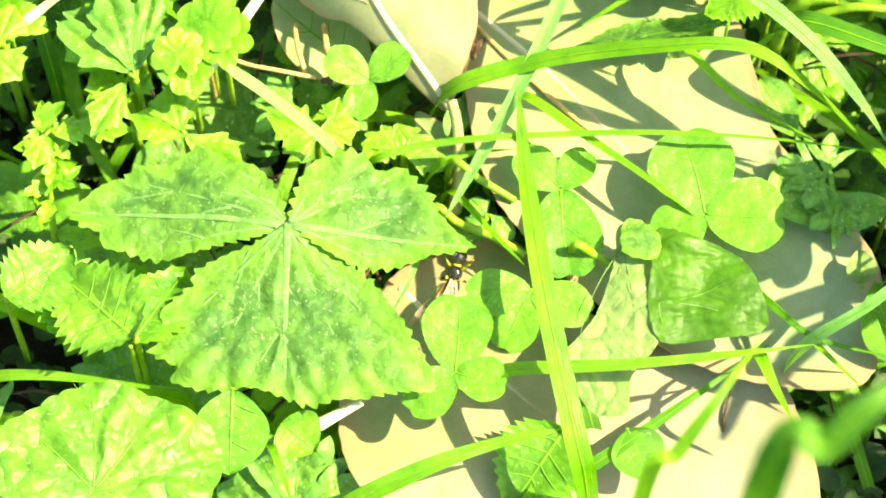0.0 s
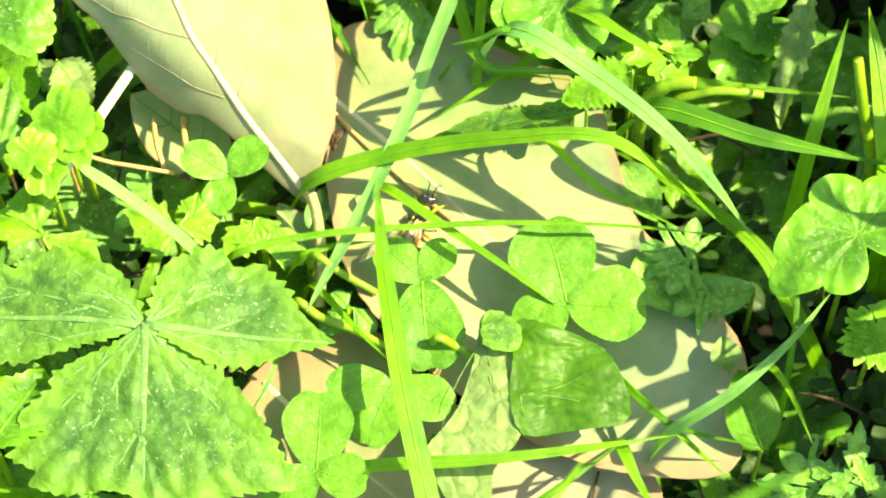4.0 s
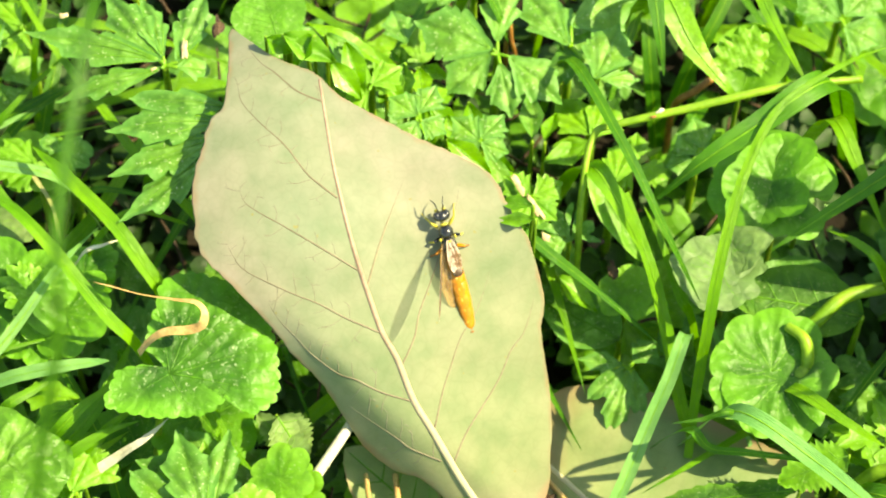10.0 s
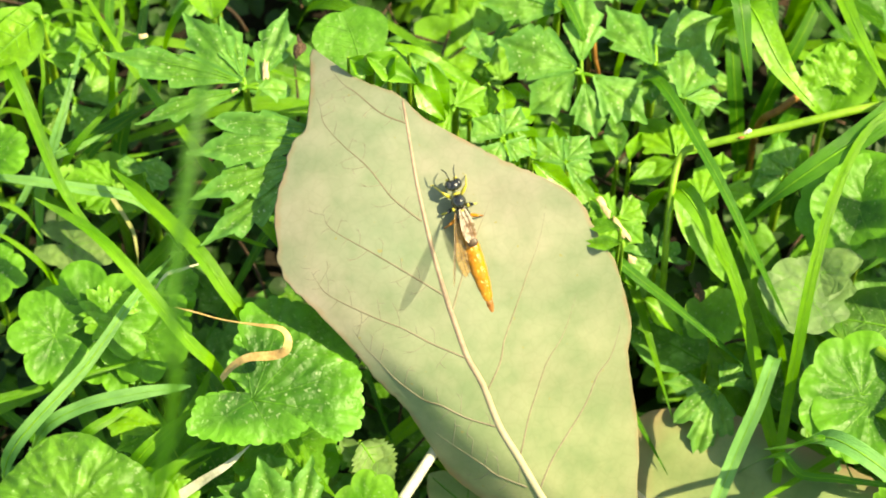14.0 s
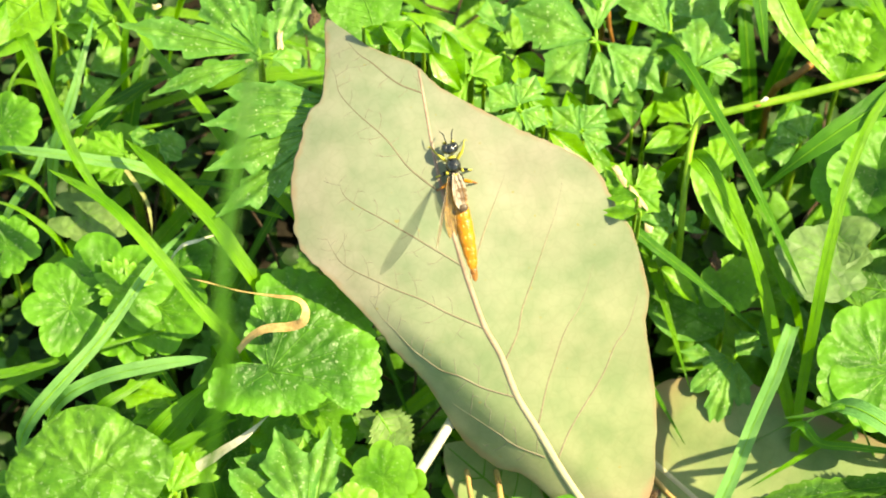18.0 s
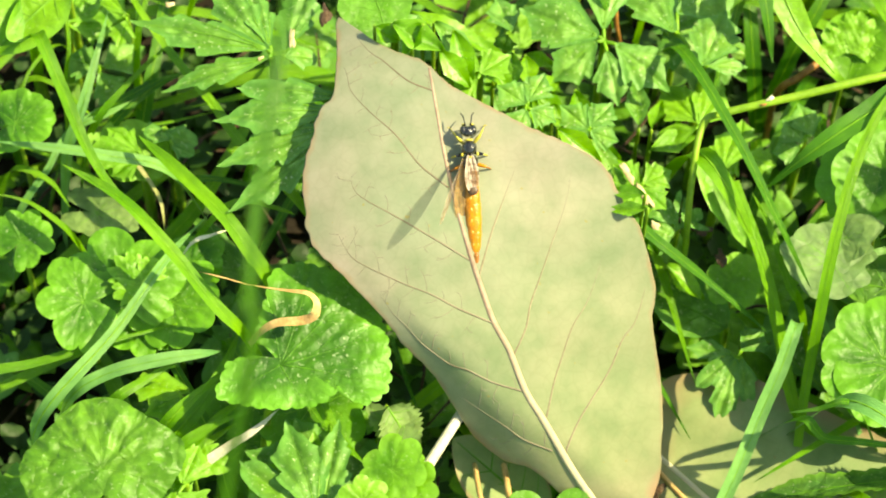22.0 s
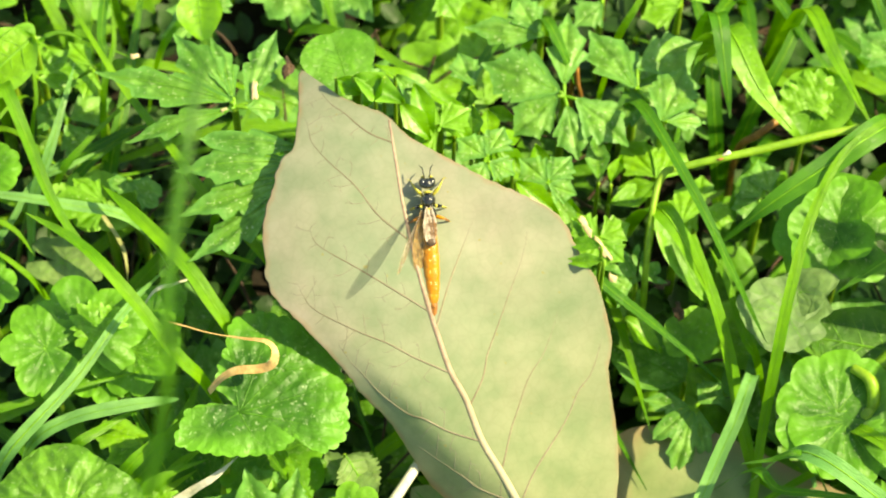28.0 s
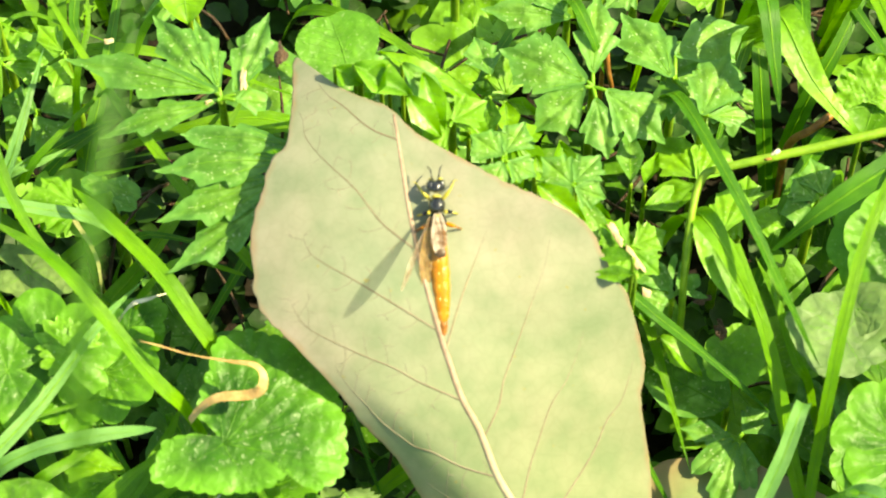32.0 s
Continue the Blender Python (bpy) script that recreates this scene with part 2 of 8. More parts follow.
M_STALK = plain_material("pale_stalk", (0.25, 0.26, 0.09), (0.37, 0.34, 0.15), 0.5, 300)
M_STRAW = plain_material("white_straw", (0.46, 0.42, 0.31), (0.68, 0.64, 0.54), 0.5, 300)
M_DRY = plain_material("dry_brown", (0.36, 0.20, 0.07), (0.62, 0.42, 0.18), 0.6, 500)
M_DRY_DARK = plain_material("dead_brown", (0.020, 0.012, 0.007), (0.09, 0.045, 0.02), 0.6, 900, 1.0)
M_CHIP = plain_material("husk", (0.42, 0.30, 0.16), (0.62, 0.50, 0.30), 0.6, 700)
# soil colour set near black so the gaps between plants stay dark
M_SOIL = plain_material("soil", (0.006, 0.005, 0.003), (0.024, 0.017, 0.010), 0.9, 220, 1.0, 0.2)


def pale_leaf_material(name, greener=(1.0, 1.0, 1.0), rim=(0.968, 0.995)):
    """Fallen leaf seen from below: pale sage green, blotched pinkish and yellow, browned along the margin."""
    m, n, l, bsdf = base_material(name)
    co = n.new("ShaderNodeTexCoord")
    pos, uv = co.outputs["Object"], co.outputs["UV"]
    _, broad = noise_ramp(n, l, 42, ((0.30, (0.240, 0.284, 0.196)), (0.5, (0.298, 0.304, 0.230)), (0.68, (0.358, 0.300, 0.262))), 3.0, 1.3, coords=pos)
    _, cloud = noise_ramp(n, l, 240, ((0.35, (0.82, 0.89, 0.80)), (0.65, (1.12, 1.06, 1.08))), 8.0, 2.0, coords=pos)
    color = mixed(n, l, "MULTIPLY", 1.0, broad.outputs["Color"], cloud.outputs["Color"])
    color = mixed(n, l, "MULTIPLY", 1.0, color, greener)
    along = n.new("ShaderNodeSeparateXYZ")
    l.new(pos, along.inputs[0])
    foot = n.new("ShaderNodeMapRange")
    foot.inputs["From Min"].default_value, foot.inputs["From Max"].default_value = 0.046, 0.012
    l.new(along.outputs["Y"], foot.inputs["Value"])
    color = mixed(n, l, "MIX", foot.outputs["Result"], color, mixed(n, l, "MULTIPLY", 1.0, color, (0.93, 1.0, 0.72)))
    vo = n.new("ShaderNodeTexVoronoi")
    vo.feature = "DISTANCE_TO_EDGE"
    vo.inputs["Scale"].default_value = 620
    l.new(pos, vo.inputs["Vector"])
    net = n.new("ShaderNodeValToRGB")
    net.color_ramp.elements[0].color, net.color_ramp.elements[1].color = (0.955, 0.955, 0.94, 1), (1, 1, 1, 1)
    net.color_ramp.elements[0].position, net.color_ramp.elements[1].position = 0.0, 0.10
    l.new(vo.outputs["Distance"], net.inputs["Fac"])
    color = mixed(n, l, "MULTIPLY", 1.0, color, net.outputs["Color"])
    sep = n.new("ShaderNodeSeparateXYZ")
    l.new(uv, sep.inputs[0])
    wob = n.new("ShaderNodeTexNoise")
    wob.inputs["Scale"].default_value = 260
    l.new(pos, wob.inputs["Vector"])
    add = n.new("ShaderNodeMath")
    add.operation = "MULTIPLY_ADD"
    l.new(wob.outputs["Fac"], add.inputs[0])
    add.inputs[1].default_value = 0.10
    l.new(sep.outputs["X"], add.inputs[2])
    edge = n.new("ShaderNodeValToRGB")
    edge.color_ramp.elements[0].position, edge.color_ramp.elements[1].position = rim
    low = n.new("ShaderNodeMath")
    low.operation = "SUBTRACT"
    l.new(add.outputs[0], low.inputs[0])
    low.inputs[1].default_value = 0.07
    l.new(low.outputs[0], edge.inputs["Fac"])
    color = mixed(n, l, "MIX", edge.outputs["Color"], color, (0.33, 0.215, 0.13))
    _, dots = noise_ramp(n, l, 900, ((0.735, (0, 0, 0)), (0.77, (0.8, 0.8, 0.8))), 1.0, 6.0, coords=pos)
    color = mixed(n, l, "MIX", dots.outputs["Color"], color, (0.30, 0.26, 0.10))
    l.new(color, bsdf.inputs["Base Color"])
    bsdf.inputs["Roughness"].default_value = 0.55
    bsdf.inputs["Specular IOR Level"].default_value = 0.3
    tex = n.new("ShaderNodeTexNoise")
    tex.inputs["Scale"].default_value = 700
    l.new(pos, tex.inputs["Vector"])
    bp = n.new("ShaderNodeBump")
    bp.inputs["Strength"].default_value, bp.inputs["Distance"].default_value = 0.12, 0.0003
    l.new(tex.outputs["Fac"], bp.inputs["Height"])
    bp2 = n.new("ShaderNodeBump")
    bp2.inputs["Strength"].default_value, bp2.inputs["Distance"].default_value = 0.08, 0.0002
    l.new(vo.outputs["Distance"], bp2.inputs["Height"])
    l.new(bp.outputs["Normal"], bp2.inputs["Normal"])
    l.new(bp2.outputs["Normal"], bsdf.inputs["Normal"])
    tr = n.new("ShaderNodeBsdfTranslucent")
    l.new(mixed(n, l, "MULTIPLY", 1.0, color, (0.9, 1.15, 0.45)), tr.inputs["Color"])
    mx = n.new("ShaderNodeMixShader")
    mx.inputs[0].default_value = 0.28
    l.new(bsdf.outputs[0], mx.inputs[1])
    l.new(tr.outputs[0], mx.inputs[2])
    l.new(mx.outputs[0], n["Material Output"].inputs["Surface"])
    return m


M_PALE = pale_leaf_material("pale_leaf", (1.0, 1.0, 0.99), (0.95, 1.03))
M_PALE_GREENER = pale_leaf_material("greener_pale_leaf", (0.95, 1.10, 0.90), (0.84, 1.03))
M_PALE_PINKER = pale_leaf_material("pinker_pale_leaf", (0.98, 0.92, 0.88), (0.82, 1.02))
M_VEINLET = plain_material("pale_leaf_veinlet", (0.175, 0.16, 0.10), (0.23, 0.205, 0.135), 0.55, 400, 0.2)
M_PALE_VEIN = plain_material("pale_leaf_vein", (0.125, 0.105, 0.064), (0.185, 0.152, 0.098), 0.5, 400, 0.2)
M_TAN_VEIN = plain_material("tan_leaf_vein", (0.195, 0.168, 0.10), (0.26, 0.215, 0.14), 0.5, 400, 0.2)
M_MIDRIB = plain_material("pale_leaf_midrib", (0.25, 0.165, 0.118), (0.37, 0.255, 0.19), 0.45, 160, 0.2, fade=(0.004, 0.034, (0.46, 0.42, 0.28)))


# ---- building helpers ----
def mesh_of(name, verts, faces, material, uvs=None, smooth=True):
    me = bpy.data.meshes.new(name)
    me.from_pydata([tuple(v) for v in np.asarray(verts) * MM], [], faces)
    if uvs is not None:
        layer = me.uv_layers.new(name="UVMap")
        idx = np.empty(len(me.loops), dtype=np.int32)
        me.loops.foreach_get("vertex_index", idx)
        layer.data.foreach_set("uv", np.asarray(uvs, dtype=np.float32)[idx].ravel())
    if smooth:
        me.polygons.foreach_set("use_smooth", [True] * len(me.polygons))
    me.materials.append(material)
    me.update()
    return me


def part(name, me, parent, label="", local=None):
    """Links a mesh as one part under a thing or a part."""
    ob = new(name, me)
    ob.parent = parent
    if local is not None:
        ob.matrix_basis = local
    if label:
        tagged(ob, label)
    return ob


def thing(name, m, label, category, group="", kind=""):
    ob = new(name)
    ob.empty_display_size = 0.005
    ob.matrix_basis = m
    return tagged(ob, label, category, group, kind)


def frame_of(base, tip, roll=0.0):
    """Pose in metres at base: +y towards tip, +z upwards, leaned about y by roll degrees."""
    b, t = Vector(base), Vector(tip)
    y = (t - b).normalized()
    x = y.cross(Vector((0, 0, 1)))
    if x.length < 1e-4:
        x = Vector((1, 0, 0))
    x.normalize()
    z = x.cross(y)
    m = Matrix((x, y, z)).transposed().to_4x4()
    return Matrix.Translation(b * MM) @ m @ Matrix.Rotation(radians(roll), 4, "Y")


def spline(points, count, closed=False):
    """Catmull-Rom through the points."""
    p = np.asarray(points, float)
    k = len(p)
    out = []
    segs = k if closed else k - 1
    for q in np.linspace(0, segs, count, endpoint=not closed):
        i = min(int(q), segs - 1)
        f = q - i
        if closed:
            a, b, c, d = p[(i - 1) % k], p[i % k], p[(i + 1) % k], p[(i + 2) % k]
        else:
            b, c = p[i], p[i + 1]
            a = p[i - 1] if i > 0 else 2 * b - c
            d = p[i + 2] if i + 2 < k else 2 * c - b
        out.append(0.5 * (2 * b + (c - a) * f + (2 * a - 5 * b + 4 * c - d) * f * f + (3 * b - a - 3 * c + d) * f**3))
    return np.array(out)


def tube(points, radii, sides=6, flat=1.0, count=None):
    """Verts and faces of a tapered tube along a curve; radii are interpolated."""
    p = spline(points, count or max(8, 5 * len(points)))
    t = np.gradient(p, axis=0)
    t /= np.linalg.norm(t, axis=1)[:, None] + 1e-9
    up = np.array([0.0, 0.0, 1.0])
    side = np.cross(t, up)
    bad = np.linalg.norm(side, axis=1) < 1e-2
    side[bad] = (1, 0, 0)
    side /= np.linalg.norm(side, axis=1)[:, None]
    nor = np.cross(side, t)
    r = np.interp(np.linspace(0, 1, len(p)), np.linspace(0, 1, len(radii)), radii)
    ang = np.arange(sides) * 2 * math.pi / sides
    v = p[:, None] + r[:, None, None] * (np.cos(ang)[None, :, None] * side[:, None] + flat * np.sin(ang)[None, :, None] * nor[:, None])
    n = len(p)
    f = [(i * sides + j, i * sides + (j + 1) % sides, (i + 1) * sides + (j + 1) % sides, (i + 1) * sides + j) for i in range(n - 1) for j in range(sides)]
    f += [tuple(range(sides))[::-1], tuple((n - 1) * sides + j for j in range(sides))]
    return v.reshape(-1, 3), f


def joined(pieces):
    vs, fs, off = [], [], 0
    for v, f in pieces:
        vs.append(np.asarray(v))
        fs += [tuple(i + off for i in q) for q in f]
        off += len(v)
    return np.concatenate(vs), fs


def fan(outline, centre, rings, height, hem=False):
    """A sheet from a centre to a closed outline (n x 2) in rings; height(x, y, r) gives z. UV x runs from 0 in the middle to 1 at the margin."""
    outline, centre = np.asarray(outline), np.asarray(centre, float)
    n = len(outline)
    rs = np.linspace(0, 1, rings + 1)[1:] ** 0.85
    if hem:
        rs, rings = np.r_[rs[:-1], 0.994, 1.0], rings + 1
    xy = centre + rs[:, None, None] * (outline - centre)[None]
    r = np.repeat(rs, n)
    xy = xy.reshape(-1, 2)
    xy, r = np.vstack([[centre], xy]), np.r_[0, r]
    z = height(xy[:, 0], xy[:, 1], r)
    v = np.c_[xy, z]
    f = [(0, 1 + j, 1 + (j + 1) % n) for j in range(n)]
    for k in range(rings - 1):
        a, b = 1 + k * n, 1 + (k + 1) * n
        f += [(a + j, b + j, b + (j + 1) % n, a + (j + 1) % n) for j in range(n)]
    ang = np.r_[0, np.tile(np.arange(n) / n, rings)]
    return v, f, np.c_[r, ang]


def ribbon(spine, width, height, teeth, rows=36, cols=8):
    """A leaflet from a straight spine along +y: width(v) half width, teeth(v, side) a factor, height(u, v) z; v runs 0 to 1."""
    vv = np.linspace(0, 1, rows)
    uu = np.linspace(-1, 1, cols + 1)
    v, u = np.meshgrid(vv, uu, indexing="ij")
    w = width(v) * np.where(np.abs(u) > 0.7, teeth(v, np.sign(u)), 1.0)
    x, y = u * w, v * spine
    z = height(u, v)
    k = cols + 1
    f = [(i * k + j, i * k + j + 1, (i + 1) * k + j + 1, (i + 1) * k + j) for i in range(rows - 1) for j in range(cols)]
    return np.c_[x.ravel(), y.ravel(), z.ravel()], f, np.c_[np.abs(u).ravel(), v.ravel()]


# ---- plants ----
def to_ground(m, start=(0, 0, 0), lean=(0, 0), radius=0.5):
    """A petiole in the space of m, from start down into the soil."""
    inv = m.inverted()
    a = m @ (Vector(start) * MM)
    end = Vector((a.x + lean[0] * MM, a.y + lean[1] * MM, -0.002))
    mid = a.lerp(end, 0.45) + Vector((lean[0], lean[1], 0)) * 0.2 * MM
    pts = [tuple(inv @ q / MM) for q in (a, a.lerp(mid, 0.5) + Vector((lean[0], lean[1], 0)) * 0.1 * MM, mid, end)]
    return tube(pts, [radius * 0.8, radius, radius * 1.15], 6)


def grass_blade(pts, width, material=None, fold=0.12, roll=0.0, label="bright green grass blade among low plants", taper=3.2, root=True, rib=True, cut=False):
    material = material or M_GRASS
    width = width * 1.25
    p = [np.array(q, float) for q in pts]
    if cut:
        p, taper = p[::-1], 40
        q = p[0] - p[1]
        q = q / np.linalg.norm(q[:2]) * (1, 1, 0)
        p = [p[0] * (1, 1, 0) + q * 5 + (0, 0, -1), p[0] + q * 3 + (0, 0, -0.4 * p[0][2])] + p
    elif root and p[0][2] > 2:
        d = p[0] - p[1]
        d[2] = 0
        d /= np.linalg.norm(d) + 1e-6
        p = [p[0] + d * 0.22 * p[0][2] + (0, 0, -p[0][2] - 1), p[0] + d * p[0][2] * 0.12 + (0, 0, -0.45 * p[0][2])] + p
    org = p[0].copy()
    c = spline([q - org for q in p], 44)
    t = np.gradient(c, axis=0)
    t /= np.linalg.norm(t, axis=1)[:, None]
    side = np.cross(t, (0.0, 0.12, 1.0))
    side /= np.linalg.norm(side, axis=1)[:, None] + 1e-9
    nor = np.cross(side, t)
    s = np.linspace(0, 1, len(c))
    ra = np.radians(roll) * s
    sd = side * np.cos(ra)[:, None] + nor * np.sin(ra)[:, None]
    no = nor * np.cos(ra)[:, None] - side * np.sin(ra)[:, None]
    w = width / 2 * (0.72 + 0.28 * np.minimum(1, s * 3)) * (1 - s**taper * (0.35 if cut else 0.97))
    u = np.linspace(-1, 1, 7)
    wig = 0.05 * width * np.sin(s * 23 + org[0])
    v = c[:, None] + sd[:, None] * (u[None, :, None] * w[:, None, None]) + no[:, None] * ((np.abs(u)[None, :, None] * fold) * w[:, None, None] + (wig * s)[:, None, None] * u[None, :, None])
    k = len(u)
    f = [(i * k + j, i * k + j + 1, (i + 1) * k + j + 1, (i + 1) * k + j) for i in range(len(c) - 1) for j in range(k - 1)]
    uv = np.stack(np.broadcast_arrays((u[None] + 1) / 2, (s * np.linalg.norm(np.diff(c, axis=0), axis=1).sum() / 20)[:, None]), -1).reshape(-1, 2)
    ob = thing("grass_shoot", Matrix.Translation(Vector(org) * MM), label, "grass", "grass blades")
    part("blade", mesh_of("blade", v.reshape(-1, 3), f, material, uv), ob)
    if rib and not cut:
        rv, rf = tube(c[2:-3] + no[2:-3] * 0.02 * width, [width * 0.04, width * 0.035, width * 0.012], 5, 0.5, 40)
        part("midrib", mesh_of("midrib", rv, rf, M_GRASS_RIB), ob)
    return ob


def stem(name, pts, radii, material, label, category, sides=8, root=False):
    p = [np.array(q, float) for q in pts]
    if root:
        p = [p[0] * (1, 1, 0) + (0, 0, -1.5)] + p
    org = p[0].copy()
    v, f = tube([q - org for q in p], radii, sides, 1.0, 12 * len(p))
    ob = new(name, mesh_of(name, v, f, material))
    ob.matrix_basis = Matrix.Translation(Vector(org) * MM)
    return tagged(ob, label, category)


def vein_set(ends, start, height, r0, lift=0.05, bend=0.12, flat=0.7):
    """Tapered veins from start towards each end, lying on the surface height(x, y)."""
    out = []
    for k, e in enumerate(ends):
        a, b = np.array(start, float), np.array(e, float)
        d = b - a
        q = [a + d * g + np.array((-d[1], d[0])) * bend * math.sin(g * math.pi) * (0.5 if k % 2 else -0.5) * 0.4 for g in np.linspace(0, 1, 9)]
        pts = [(x, y, float(height(np.array([x]), np.array([y]))[0]) + lift) for x, y in q]
        out.append(tube(pts, [r0, r0 * 0.6, r0 * 0.2], 6, flat, 16))
    return joined(out)


def side_veins(ends, start=(0, 0)):
    """Side veins off the main veins that run from start to each end: pairs of points."""
    out, a0 = [], np.array(start, float)
    for e in ends:
        e = np.array(e) - a0
        for g, w in ((0.35, 0.5), (0.55, -0.5), (0.72, 0.45)):
            d = np.array((e[0] * math.cos(w) - e[1] * math.sin(w), e[0] * math.sin(w) + e[1] * math.cos(w))) * 0.36
            out.append((a0 + e * g, a0 + e * g + d))
    return out


def vein_gap(x, y, lines):
    """Distance from each point to the nearest of the straight lines a-b."""
    p = np.stack([np.ravel(x), np.ravel(y)], 1)
    best = np.full(len(p), 1e9)
    for a, b in lines:
        a, d = np.asarray(a, float), np.asarray(b, float) - np.asarray(a, float)
        g = np.clip(((p - a) @ d) / (d @ d + 1e-9), 0, 1)
        best = np.minimum(best, np.hypot(*(p - a - g[:, None] * d).T))
    return best


def ivy_shapes(length, seed, lobes=17, cup=0.10, crease=0.014, sinus=0.85, pucker=0.0, scallop=0.085, wide=(1.0, 1.0)):
    rng = np.random.default_rng(seed)
    th = np.linspace(-math.pi, math.pi, 300, endpoint=False)
    ph = rng.uniform(0, 6)
    R = 0.93 + 0.07 * np.cos(th) + 0.04 * np.cos(3 * th + ph)
    R *= 1 - sinus * np.exp(-(((math.pi - np.abs(th)) / 0.26) ** 2))
    R *= 1 + scallop * (np.abs(np.sin(lobes * th / 2 + ph)) ** 0.6 - 0.6)
    R *= 1 + rng.uniform(0.02, 0.06) * np.cos(5 * th) + 0.05 * np.sin(2 * th + ph) + 0.03 * np.sin(4 * th + 2 * ph)
    out = length * np.c_[np.sin(th) * R * 1.02 * ((wide[0] + wide[1]) / 2 + (wide[1] - wide[0]) / 2 * np.sin(th)), np.cos(th) * R]
    va = [0, 0.62, -0.62, 1.25, -1.25, 2.05, -2.05]
    tilt = rng.uniform(-0.06, 0.06, 2)
    ends = [(0.92 * length * wide[int(a > 0)] * math.sin(a), 0.92 * length * math.cos(a)) for a in va]
    lines = [((0, 0), e) for e in ends] + side_veins(ends)

    def height(x, y, r=None):
        d = np.hypot(x, y) / length
        a = np.arctan2(x, y)
        z = length * (cup * d**2 - 0.16 * d**4 * (0.6 + 0.4 * np.cos(2 * a + ph)))
        z = z - length * crease * d * np.cos(10.1 * a) * np.clip(1.4 - np.abs(a) / 2.2, 0, 1)
        z = z + length * (0.03 * np.sin(x / length * 7 + ph) * np.cos(y / length * 6 + 2 * ph) + 0.015 * np.sin(x / length * 15 + ph) * np.cos(y / length * 13 + ph)) * d
        if pucker:
            gap = vein_gap(x, y, lines) / length
            z = z + length * pucker * (3.2 * (1 - np.exp(-((gap / 0.10) ** 2))) + np.array([noise.noise((p * 0.9, q * 0.9, ph)) for p, q in zip(np.ravel(x), np.ravel(y))]) * 0.7) * np.minimum(1, d * 3)
        return z + tilt[0] * x + tilt[1] * y

    return out, height, ends


def ivy_leaf(base, tip, roll=0, seed=1, material=None, label="round scalloped green ground ivy leaf", lobes=17, name="ground_ivy_leaf", lean=(0, 0), vein=None, pucker=0.0, sinus=0.85, cup=0.10, scallop=0.085, wide=(1.0, 1.0)):
    m = frame_of(base, tip, roll)
    L = (Vector(tip) - Vector(base)).length
    out, height, ends = ivy_shapes(L, seed, lobes, pucker=pucker, sinus=sinus, cup=cup, scallop=scallop, wide=wide, crease=0.005 if pucker else 0.014)
    ob = thing(name, m, label, "leaf", "ground ivy leaves" if name == "ground_ivy_leaf" else "")
    v, f, uv = fan(out, (0, 0), 12 if pucker else 7, height)
    part("blade", mesh_of("blade", v, f, material or M_IVY, uv), ob)
    subs = [vein_set([b], a, height, L * 0.006, -0.02) for a, b in side_veins(ends)]
    main = vein_set(ends, (0, 0), height, L * 0.012, -0.02)
    vv, vf = joined([main] + subs)
    part("vein_network", mesh_of("vein_network", vv, vf, vein or M_IVY_VEIN), ob, "paler raised veins")
    pv, pf = to_ground(m, (0, 0, -0.2), lean, max(0.35, L * 0.045))
    part("petiole", mesh_of("petiole", pv, pf, M_STEM), ob)
    return ob


def shaped_leaf(name, base, tip, outline, ends, label, material, scallop, lean=(0, 0), cup=0.05, quilt=0.05):
    """A leaf of a drawn outline, in mm from its base with +y towards the tip, scalloped, with sunken veins to the ends."""
    m = frame_of(base, tip)
    L = (Vector(tip) - Vector(base)).length
    c = spline(outline, 420, True)
    t = np.roll(c, -1, 0) - np.roll(c, 1, 0)
    nrm = np.c_[t[:, 1], -t[:, 0]] / (np.linalg.norm(t, axis=1)[:, None] + 1e-9)
    area = np.sum(c[:, 0] * np.roll(c[:, 1], -1) - c[:, 1] * np.roll(c[:, 0], -1))
    arc = np.r_[0, np.cumsum(np.linalg.norm(np.diff(c, axis=0), axis=1))]
    away = np.clip(np.hypot(*c.T) / (0.5 * L), 0, 1)
    c = c + np.sign(area) * nrm * (scallop[0] * away * (np.abs(np.sin(math.pi * arc / scallop[1])) ** 0.6 - 0.6))[:, None]
    lines = [((0, 0), e) for e in ends] + side_veins(ends)

    def height(x, y, r=None):
        gap = vein_gap(x, y, lines) / L
        d = np.hypot(x, y) / L
        z = L * (cup * d**2 - 0.10 * d**4) + L * quilt * (1 - np.exp(-((gap / 0.07) ** 2))) * np.minimum(1, d * 3)
        return z + L * 0.02 * np.sin(x / L * 7 + 1) * np.cos(y / L * 6) * d

    ob = thing(name, m, label, "leaf", "ground ivy leaves")
    v, f, uv = fan(c, np.mean(c, 0) * 0.35, 22, height)
    part("blade", mesh_of("blade", v, f, material, uv), ob)
    vv, vf = joined([vein_set(ends, (0, 0), height, L * 0.011, -0.02)] + [vein_set([b], a, height, L * 0.005, -0.01) for a, b in side_veins(ends)])
    part("vein_network", mesh_of("vein_network", vv, vf, M_IVY), ob, "paler veins")
    pv, pf = to_ground(m, (0, 0, -0.2), lean, 0.6)
    part("petiole", mesh_of("petiole", pv, pf, M_STEM), ob)
    return ob


